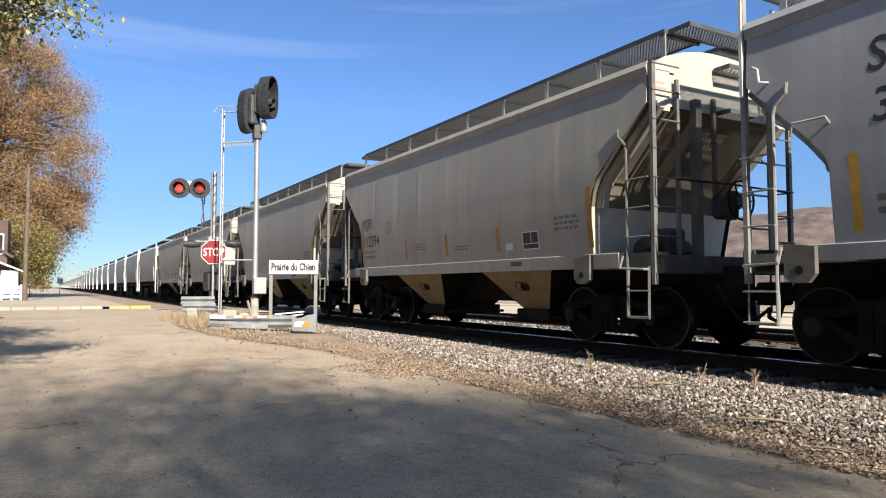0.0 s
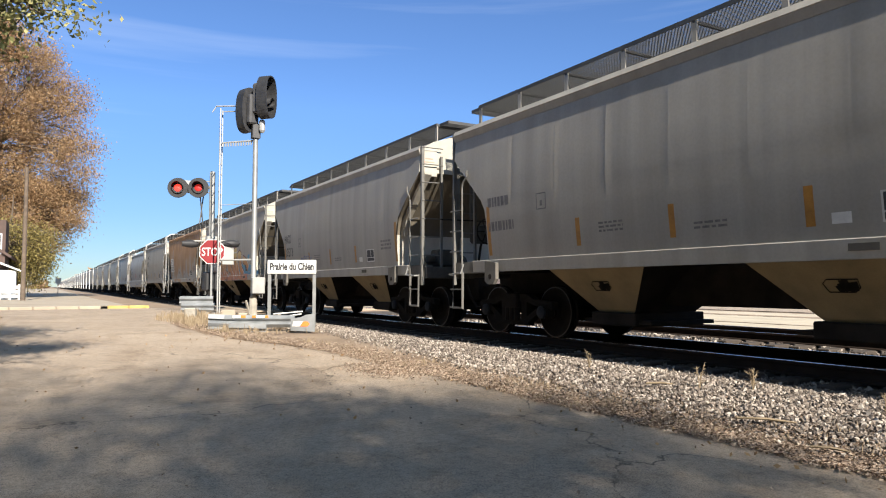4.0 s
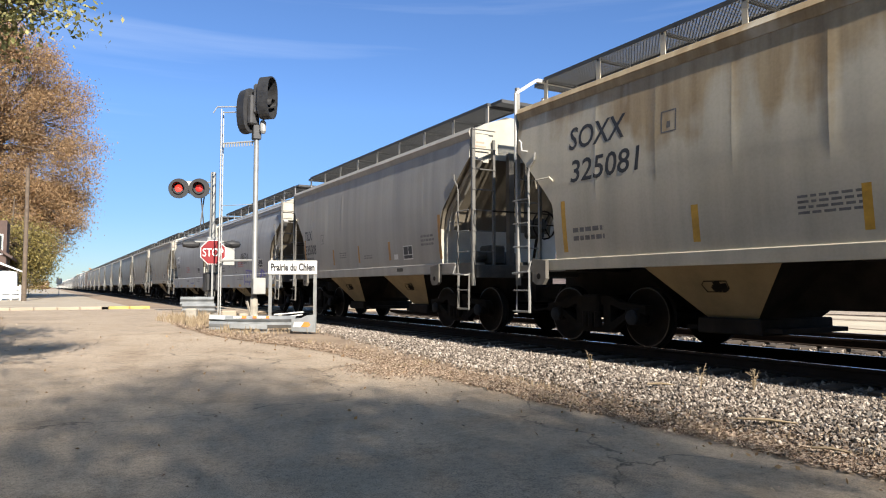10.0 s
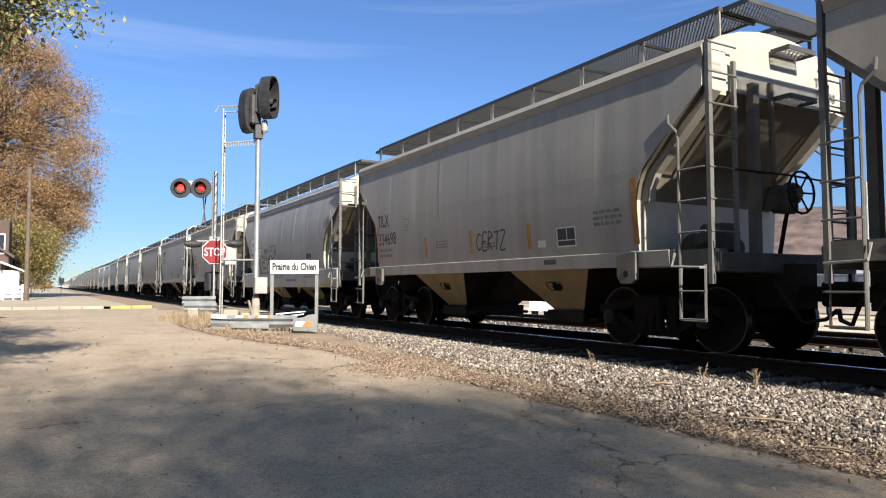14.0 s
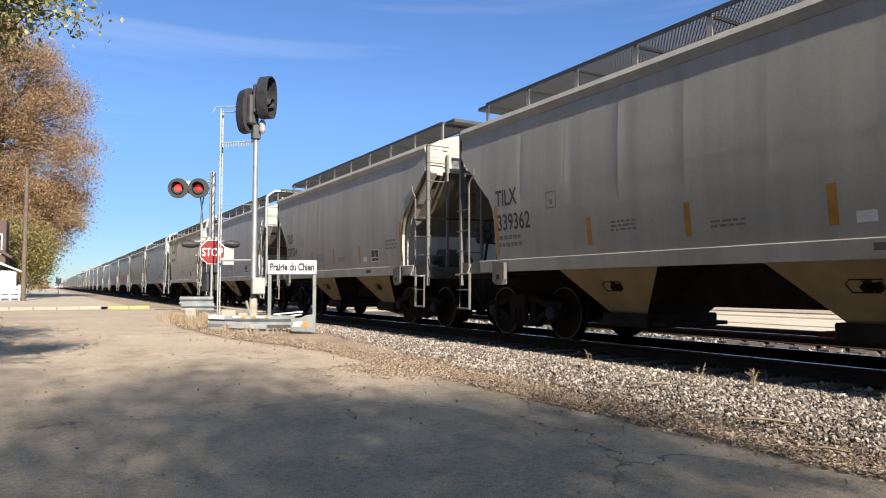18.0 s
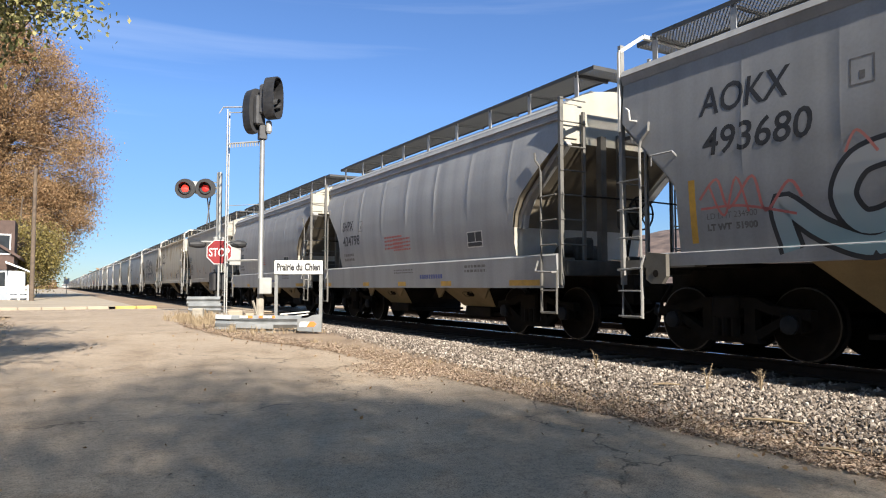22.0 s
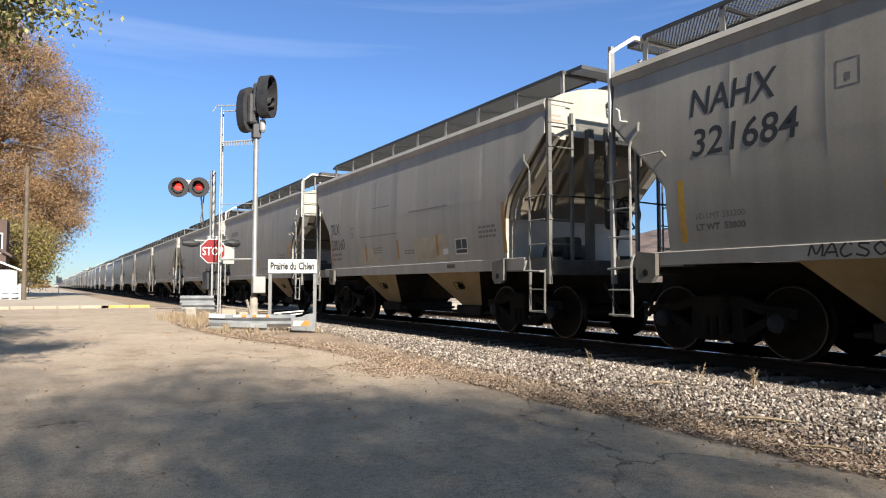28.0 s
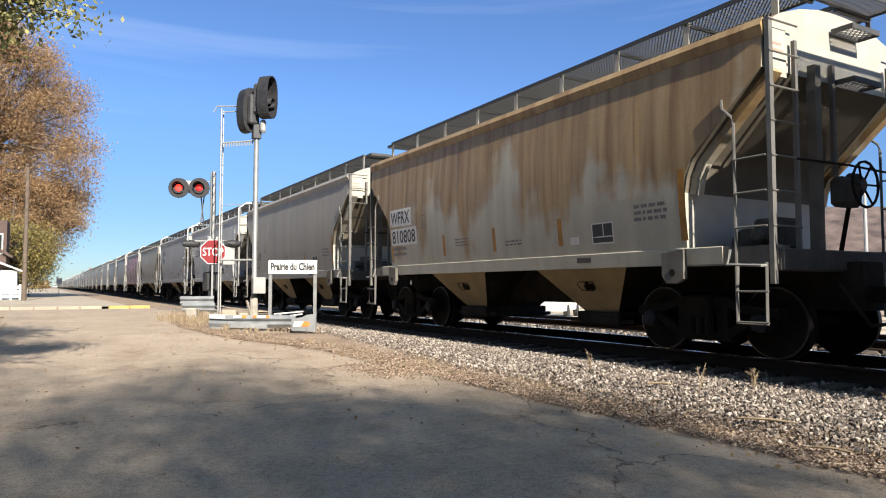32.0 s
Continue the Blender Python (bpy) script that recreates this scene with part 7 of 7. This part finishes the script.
strokes(c, s, [([(4.52, 1.46), (4.48, 1.78), (4.71, 1.97), (4.93, 1.92)], 0.018), ([(4.72, 2.08), (4.94, 2.14), (5.18, 1.93), (5.31, 1.49)], 0.018)], FAINTINK, "faint arched scrape marks")
# black tags and violet outlines
c, s = NAMED[15]
for q, (word, o, z, h, w, wide) in enumerate((("MASZ", 2.85, 1.95, 0.36, 0.26, 0.04), ("ZNO", 3.15, 1.88, 0.52, 0.22, 0.035), ("N", 4.28, 2.52, 0.2, 0.34, 0.05), ("E", 4.30, 2.30, 0.2, 0.30, 0.035), ("R", 4.32, 2.08, 0.2, 0.28, 0.035), ("B", 4.30, 1.84, 0.22, 0.28, 0.035), ("Z", 4.36, 1.58, 0.24, 0.24, 0.03), ("OMZSA", 5.45, 1.92, 0.42, 0.26, 0.05), ("RNESO", 5.5, 1.98, 0.34, 0.25, 0.04))):
    tag(c, s, word, o, z, h, w, wide, SPRAY_BLACK, "black sprayed tag", q)
strokes(c, s, [([(7.72, 2.44), (7.52, 2.36), (7.45, 2.12), (7.62, 1.98), (7.76, 2.16), (7.60, 2.14)], 0.055), ([(7.76, 2.02), (7.84, 2.22), (7.92, 1.98)], 0.05), ([(7.94, 2.30), (8.06, 2.36), (8.14, 2.28), (8.0, 2.24), (7.94, 2.30)], 0.05), ([(8.0, 2.1), (7.98, 1.94), (8.12, 1.98)], 0.05), ([(8.14, 2.08), (8.22, 1.9), (8.34, 1.78)], 0.05), ([(8.32, 1.92), (8.18, 1.76), (8.26, 1.64)], 0.04), ([(8.34, 2.1), (8.5, 2.06)], 0.04), ([(7.44, 1.92), (7.36, 1.78)], 0.035)], SPRAY_BLACK, "black sprayed looping tag")
strokes(c, s, [([(6.11, 1.63), (7.04, 1.58)], 0.06), ([(6.11, 1.61), (6.25, 1.34), (6.20, 1.02)], 0.07), ([(6.68, 1.57), (6.70, 1.33), (7.00, 1.57)], 0.07), ([(7.03, 1.58), (7.20, 1.30)], 0.06), ([(7.04, 1.58), (7.82, 1.56)], 0.06), ([(7.41, 1.54), (7.52, 1.29), (7.56, 1.02)], 0.06), ([(7.0, 0.98), (7.04, 1.12), (7.14, 0.98)], 0.05)], SPRAY_VIOLET, "violet outline letters")
strokes(c, s, [([(7.88, 1.53), (8.00, 1.33), (8.30, 1.26), (8.45, 1.02)], 0.07), ([(8.37, 1.48), (8.64, 1.58), (9.0, 1.42), (8.7, 1.30), (9.1, 1.05)], 0.11), ([(9.25, 1.58), (9.2, 1.1)], 0.08), ([(9.2, 1.36), (9.5, 1.40)], 0.07)], SPRAY_VIOLET, "violet outline letters")
tag(c, s, "NCEOS", 9.55, 1.5, 0.25, 0.22, 0.035, SPRAY_VIOLET, "small violet tag", 52)
c, s = NAMED[14]
tag(c, s, "OMZSRA", 2.2, 1.56, 0.75, 0.45, 0.03, SPRAY_GREY, "grey outlined graffiti", 3)
c, s = NAMED[14]
strokes(c, s, [([(1.42, 1.24), (1.49, 1.05), (1.54, 0.95), (1.73, 0.98)], 0.045), ([(1.92, 1.17), (1.82, 1.07), (1.92, 0.95), (2.01, 1.05), (1.92, 1.17)], 0.04), ([(2.14, 1.15), (2.05, 1.10), (2.14, 1.03), (2.07, 0.95)], 0.04), ([(2.18, 1.27), (2.20, 1.08), (2.22, 0.93)], 0.045), ([(2.11, 1.24), (2.36, 1.21)], 0.04)], SPRAY_BLACK, "dark sprayed tag on the sill")
c, s = NAMED[22]
tag(c, s, "MNM", 3.40, 2.14, 0.24, 0.19, 0.032, SPRAY_BLACK, "black sprayed tag", 5)
strokes(c, s, [([(3.40, 1.93), (3.12, 2.12), (2.80, 2.02), (2.67, 1.72), (2.86, 1.47), (3.29, 1.44), (3.55, 1.50), (3.44, 1.67), (3.17, 1.60), (3.05, 1.76), (3.20, 1.88), (3.39, 1.82)], 0.065), ([(2.72, 2.0), (2.62, 1.74), (2.72, 1.50)], 0.12), ([(3.42, 2.03), (3.54, 2.10), (3.71, 1.96), (3.96, 2.01), (3.92, 1.82), (3.78, 1.75), (3.73, 1.45), (3.50, 1.46)], 0.06)], SPRAY_BLACK, "black outlines of bubble letters")
strokes(c, s, [([(3.92, 1.80), (4.09, 2.05), (4.34, 2.08), (4.47, 1.92), (4.33, 1.75), (4.46, 1.56), (4.17, 1.45), (3.77, 1.45)], 0.065), ([(4.08, 1.88), (4.27, 1.92), (4.18, 1.78), (4.28, 1.62), (4.10, 1.56)], 0.04), ([(4.38, 1.75), (4.63, 2.02), (4.67, 1.84), (4.43, 1.67), (4.76, 1.76), (4.53, 1.62)], 0.055)], SPRAY_BLACK, "black outlines of bubble letters")
tag(c, s, "CETSZ", 4.22, 2.24, 0.20, 0.17, 0.035, SPRAY_BLACK, "black sprayed tag", 6)
tag(c, s, "TD", 4.72, 2.04, 0.16, 0.16, 0.032, SPRAY_BLACK, "black sprayed tag", 7)
c, s = NAMED[23]
tag(c, s, "CERTZ", 5.8, 1.62, 0.32, 0.20, 0.035, SPRAY_BLACK, "black sprayed tag", 11)
c, s = NAMED[24]
throw_up(c, s, 2.6, 1.50, 5.0, 0.85, 6, SPRAY_RED, SPRAY_PALE, 12, SPRAY_FIRE)
c, s = NAMED[27]
tag(c, s, "OMZCO", 5.0, 1.6, 0.7, 0.5, 0.025, SPRAY_GREY, "thin grey outline graffiti", 13)
c, s = NAMED[28]
tag(c, s, "NZM2", 1.7, 1.5, 0.5, 0.8, 0.03, SPRAY_GREY, "faded grey scribble", 14)
tag(c, s, "N2MO", 9.6, 2.9, 0.6, 0.25, 0.02, SPRAY_GREY, "faded grey scribble", 15)
c, s = NAMED[32]
dark = [([(3.21, 3.30), (3.45, 2.68), (3.52, 2.26), (3.20, 1.97), (2.37, 1.64)], 0.20), ([(2.62, 2.72), (3.84, 2.79), (4.60, 2.64)], 0.13), ([(2.98, 2.18), (2.66, 1.68)], 0.12), ([(4.02, 3.40), (3.84, 2.74), (3.78, 2.03), (3.69, 1.63)], 0.15), ([(4.02, 3.37), (4.34, 2.77), (4.64, 2.06), (4.83, 1.57)], 0.20),
        ([(4.10, 3.29), (4.66, 3.27), (5.16, 2.84), (4.60, 2.61), (5.63, 2.34), (5.72, 2.12), (4.17, 2.07)], 0.14)]
dark += [([(5.42, 3.00), (6.34, 2.87)], 0.24), ([(5.81, 2.88), (5.75, 2.05)], 0.20), ([(5.44, 2.69), (6.40, 2.47)], 0.18), ([(4.64, 2.04), (5.94, 2.08), (7.19, 2.10)], 0.16), ([(6.75, 2.93), (6.87, 2.42), (6.99, 1.81)], 0.20),
         ([(6.15, 3.12), (6.77, 3.03), (7.36, 2.72), (7.26, 2.51), (6.87, 2.41)], 0.18), ([(6.87, 2.42), (7.74, 2.17), (8.49, 1.86)], 0.17), ([(7.76, 2.43), (7.88, 2.12)], 0.14)]
for path, wide in dark:
    on_side("graffiti", *ribbon(path, wide), SPRAY_BLACK, c, s, "large black rolled stroke", 0.0024)
tag(c, s, "SEDAT", 8.82, 1.47, 0.22, 0.20, 0.045, SPRAY_SEA, "teal sprayed tag", 16)
# pale letters outlined in black, red scribbles round them
c, s = NAMED[37]
pale = [([(3.77, 2.31), (3.36, 2.21), (3.18, 1.88), (3.37, 1.58), (3.73, 1.68), (3.82, 2.09)], 0.22), ([(3.89, 2.36), (3.81, 1.62), (3.47, 1.34), (2.94, 1.53), (2.47, 1.86), (2.57, 1.32)], 0.20), ([(4.69, 2.47), (4.51, 1.94), (4.50, 1.38), (4.90, 1.26)], 0.26), ([(4.51, 1.82), (4.23, 1.64), (4.26, 1.36), (4.59, 1.32)], 0.22)]
pale += [([(4.87, 2.18), (5.41, 2.27), (5.72, 2.35), (5.61, 1.90), (5.21, 1.91), (5.04, 1.59), (5.29, 1.32), (5.91, 1.33)], 0.28), ([(6.05, 2.41), (6.13, 1.86), (6.25, 1.30)], 0.30), ([(6.74, 2.44), (6.32, 1.88), (6.50, 1.49), (6.65, 1.27)], 0.30), ([(6.86, 1.85), (7.07, 1.58), (6.92, 1.28)], 0.24)]
strokes(c, s, pale, SPRAY_BLACK, "black graffiti outline", 0.0022, 0.11)
strokes(c, s, pale, SPRAY_PALE, "white and pale blue sprayed letters", 0.0027)
strokes(c, s, [([(1.35, 2.03), (1.62, 2.26), (1.78, 1.89), (2.12, 2.24), (2.27, 1.81), (2.58, 2.12), (2.73, 1.92)], 0.035), ([(1.36, 1.91), (1.95, 1.90), (2.65, 1.74)], 0.03), ([(1.5, 2.2), (1.7, 1.8), (1.9, 2.25), (2.05, 1.82)], 0.03), ([(3.23, 2.33), (3.36, 2.54), (3.56, 2.29)], 0.03), ([(5.2, 2.42), (5.4, 2.62), (5.6, 2.45), (5.9, 2.6)], 0.04), ([(5.95, 2.1), (6.0, 1.75), (6.12, 1.6)], 0.06)], SPRAY_RED, "red sprayed scribbles", 0.0031)
strokes(c, s, [([(6.91, 2.43), (6.96, 1.98), (7.13, 2.11)], 0.035), ([(7.14, 2.36), (7.19, 1.88), (7.32, 2.17), (7.39, 2.53), (7.31, 1.86), (7.21, 1.57)], 0.035), ([(7.50, 1.96), (7.68, 2.29), (7.75, 1.99), (7.88, 2.18), (8.1, 2.3), (8.05, 1.95), (8.3, 2.2)], 0.035), ([(7.27, 1.53), (7.43, 1.61), (7.39, 1.42), (7.26, 1.40), (7.48, 1.50)], 0.035), ([(8.4, 2.3), (8.3, 1.9), (8.6, 2.0), (8.7, 2.3)], 0.035)], SPRAY_RED, "red sprayed scribbles", 0.0031)
c, s = NAMED[36]
on_side("red_stencil", *rects(bars(random.Random(5), 4.4, 2.12, 1.0, 4, 0.045, 0.09)), REDINK, c, s, "red instruction lines", 0.002)
c, s = NAMED[39]
strokes(c, s, [([(6.10, 2.04), (6.37, 2.21), (6.47, 1.90), (6.61, 1.50)], 0.045), ([(6.36, 1.79), (6.63, 2.07), (6.85, 2.10), (6.67, 1.82), (6.57, 1.62), (6.83, 1.48), (7.00, 1.52), (6.90, 2.04)], 0.045), ([(6.97, 2.16), (7.06, 1.77), (7.21, 1.50)], 0.045), ([(7.11, 2.11), (7.22, 1.94), (7.36, 1.50)], 0.045), ([(7.25, 2.21), (7.41, 2.06), (7.33, 1.75), (7.59, 1.82), (7.65, 1.64), (7.48, 1.55), (7.34, 1.68)], 0.045)], SPRAY_NAVY, "blue sprayed tag")
c, s = NAMED[40]
tag(c, s, '"ABSDE"', 6.2, 1.66, 0.34, 0.235, 0.024, SPRAY_BLACK, "black sprayed tag in quotation marks", 21)
on_side("graffiti", *ribbon([(6.6, 1.55), (6.95, 1.58), (7.3, 1.585), (7.6, 1.56), (7.2, 1.52), (7.12, 1.47), (7.18, 1.40)], 0.022), SPRAY_BLACK, c, s, "black sprayed underline", 0.0022)
FADED_BROWN = simple("faded_brown_tape", (0.13, 0.062, 0.03), 0.7, 0, 0.2, 2.0, 0.1)
for ch in c.children:
    if ch.name.startswith("reflector"):
        ch.data = ch.data.copy()
        ch.data.materials[0] = FADED_BROWN
        tagged(ch, "dark faded brown reflective strip")
for ch in [q for q in NAMED[18][0].children if q.name.startswith("reflector")]:
    bpy.data.objects.remove(ch)
for k in (20, 28):
    car, style = NAMED[k]
    spots = [(0.75, 1.35), (3.0, 3.45), (5.1, 5.55), (7.2, 7.7), (9.6, 10.4)]
    for ch in [q for q in car.children if q.name.startswith("reflector")]:
        a, b = spots.pop(0)
        ch.data = sheet_mesh([(HL - o, face_y(style, HL - o, z) + 0.002, z) for o, z in ((a, 1.23), (b, 1.23), (b, 1.33), (a, 1.33))], [(0, 1, 2, 3)], "reflector", YELLOW)
        tagged(ch, "amber reflective strip along the sill")
c, s = NAMED[46]
on_side("paint_patch", *rects([(3.2, 4.6, 1.5, 1.9), (6.4, 7.9, 1.46, 2.0)]), PATCH, c, s, "faded tan touch-up patches", 0.0012)
strokes(c, s, [([(4.2, 2.9), (5.2, 2.88)], 0.02), ([(6.2, 2.62), (8.0, 2.60)], 0.02), ([(3.4, 2.2), (5.6, 2.18)], 0.02)], FAINTINK, "thin dark seam scratches")
c, s = NAMED[49]
strokes(c, s, [([(2.27, 2.27), (2.46, 1.79), (2.36, 1.44)], 0.035), ([(2.51, 2.22), (2.56, 1.78), (2.74, 1.47)], 0.035), ([(2.74, 2.13), (2.79, 1.82), (3.06, 1.85)], 0.035), ([(2.22, 1.80), (2.70, 1.75), (3.23, 1.45)], 0.035), ([(2.12, 1.91), (2.41, 2.15), (2.88, 1.67), (2.60, 1.45)], 0.035), ([(2.31, 1.34), (3.06, 1.36)], 0.03)], SPRAY_BLACK, "thin black scribble")
c, s = NAMED[51]
strokes(c, s, [([(3.42, 2.05), (3.33, 1.89), (3.51, 1.53), (3.74, 1.45)], 0.06), ([(3.67, 2.09), (3.50, 2.03), (3.56, 1.73), (3.74, 1.49)], 0.06), ([(3.73, 2.05), (3.62, 1.90), (3.82, 1.48)], 0.06), ([(3.87, 2.04), (3.83, 1.78), (3.93, 1.46)], 0.06), ([(4.04, 2.03), (3.90, 1.67), (4.10, 1.43)], 0.06), ([(4.09, 1.79), (3.98, 1.67), (4.05, 1.44)], 0.06), ([(3.49, 1.50), (3.93, 1.44)], 0.04), ([(3.65, 1.36), (3.97, 1.36), (3.94, 1.22), (3.85, 1.23), (3.81, 1.36)], 0.035)], SPRAY_TEAL, "green sprayed tag")
c, s = NAMED[48]


def pink_edge(z):
    """How far back the pink ground reaches at a height."""
    return 11.2 - cut_at("post", z) - 0.10 - 1.15 * smooth(2.8, 3.9, z)


heights = (1.38, 1.6, 1.9, 2.2, 2.4, 2.6, 3.0, 3.4, 3.6, 3.72, 3.82)
vs, fs = [], []
for i in range(61):
    for z in heights:
        front = 0.22 + cut_at("post", z)
        vs.append((front + (pink_edge(z) - front) * i / 60, z))
m = len(heights)
for i in range(60):
    fs += [(i * m + j, i * m + j + 1, (i + 1) * m + j + 1, (i + 1) * m + j) for j in range(m - 1)]
on_side("graffiti", vs, fs, SPRAY_PINK, c, s, "pink painted ground of the graffiti", 0.0012)
part("graffiti", sheet_mesh([(HL - o, y, z) for o in (0.75, 10.0) for y, z in ((1.532, 1.202), (1.5465, 1.366))], [(0, 1, 3, 2)], "graffiti", SPRAY_PINK), None, c, "pink painted sill")


def letter(paths, accents):
    """One tall letter: black strokes that swell and taper, with green accents on them."""
    strokes(c, s, [(p, 1.0) for p in paths], SPRAY_BLACK, "tall black letter stroke")
    if accents:
        strokes(c, s, [(p, 1.0) for p in accents], SPRAY_GREEN, "olive green accent stroke", 0.0032)


letter([[(1.25, 3.7, 0.18), (1.12, 2.6, 0.2), (1.12, 1.40, 0.22)], [(2.3, 3.8, 0.28), (1.85, 3.3, 0.2), (1.45, 2.9, 0.06)],
        [(3.15, 3.8, 0.18), (3.05, 3.4, 0.22), (2.88, 2.9, 0.12), (3.42, 2.62, 0.28), (3.68, 2.0, 0.3), (4.05, 1.5, 0.2), (4.28, 1.24, 0.16)], [(2.25, 2.22, 0.44), (2.45, 1.8, 0.34), (2.62, 1.24, 0.26)]],
       [[(2.28, 1.98, 0.04), (2.36, 1.75, 0.12), (2.46, 1.45, 0.06)]])
letter([[(4.32, 3.34, 0.1), (4.40, 3.12, 0.2), (4.15, 3.02, 0.14), (3.83, 2.97, 0.06)], [(4.18, 2.38, 0.5), (4.28, 1.9, 0.42), (4.38, 1.45, 0.3), (4.37, 1.24, 0.14)]],
       [[(4.09, 2.30, 0.1), (4.11, 1.90, 0.1)]])
letter([[(4.93, 3.8, 0.2), (5.05, 3.3, 0.27), (5.12, 2.8, 0.26), (5.14, 2.1, 0.2), (5.38, 1.5, 0.14), (5.52, 1.24, 0.09)], [(5.34, 3.5, 0.04), (5.14, 3.15, 0.14)],
        [(5.95, 3.46, 0.08), (6.27, 3.40, 0.2), (6.2, 3.15, 0.18), (5.95, 3.02, 0.05)]], [[(6.07, 3.36, 0.05), (6.1, 3.2, 0.03)]])
letter([[(7.1, 3.8, 0.26), (7.15, 3.55, 0.15), (7.2, 3.3, 0.24), (7.02, 2.9, 0.3), (6.86, 2.4, 0.44), (6.88, 1.7, 0.44), (6.9, 1.4, 0.38), (6.84, 1.24, 0.14)],
        [(6.12, 2.30, 0.05), (6.4, 2.46, 0.14), (6.75, 2.65, 0.3)], [(6.2, 2.28, 0.05), (6.45, 1.9, 0.1), (6.7, 1.5, 0.16)]],
       [[(6.26, 2.36, 0.06), (6.44, 2.28, 0.24), (6.49, 2.05, 0.15), (6.52, 1.76, 0.04)]])
letter([[(8.5, 3.8, 0.3), (8.3, 3.62, 0.13), (8.22, 3.2, 0.12), (8.2, 2.75, 0.13), (8.3, 2.15, 0.14), (8.45, 1.7, 0.15), (8.56, 1.24, 0.13)], [(9.75, 3.79, 0.07), (10.12, 3.74, 0.14), (10.33, 3.48, 0.12), (10.48, 3.1, 0.1), (10.58, 2.7, 0.05)]],
       [[(10.22, 3.79, 0.12), (10.39, 3.55, 0.1), (10.56, 3.18, 0.13), (10.66, 2.86, 0.07)]])
letter([[(9.1, 3.2, 0.55), (9.12, 2.7, 0.62), (9.1, 2.02, 0.70)], [(8.53, 3.3, 0.07), (8.85, 3.2, 0.16), (9.3, 3.13, 0.16), (9.7, 3.24, 0.06)], [(8.43, 1.9, 0.06), (8.75, 2.05, 0.15), (9.15, 2.05, 0.12), (9.5, 2.0, 0.15), (9.72, 1.86, 0.05)]],
       [[(8.91, 3.05, 0.03), (8.9, 2.7, 0.16), (8.88, 2.3, 0.17), (8.9, 2.12, 0.05)]])
tag(c, s, "DEADPIRATES", 7.22, 1.24, 0.10, 0.085, 0.018, SPRAY_BLACK, "small black tag on the sill", 35)
tag(c, s, "ZBRC", 10.55, 3.2, 0.24, 0.13, 0.03, SPRAY_BLACK, "small black tag", 33)
tag(NAMED[9][0], NAMED[9][1], "OMSBO", 2.3, 1.5, 0.34, 0.2, 0.03, SPRAY_GREY, "small grey sprayed letters", 34)
c, s = NAMED[47]
tag(c, s, "MACSO", 2.92, 1.23, 0.13, 0.17, 0.022, SPRAY_BLACK, "small dark sprayed tag", 25)

motions()
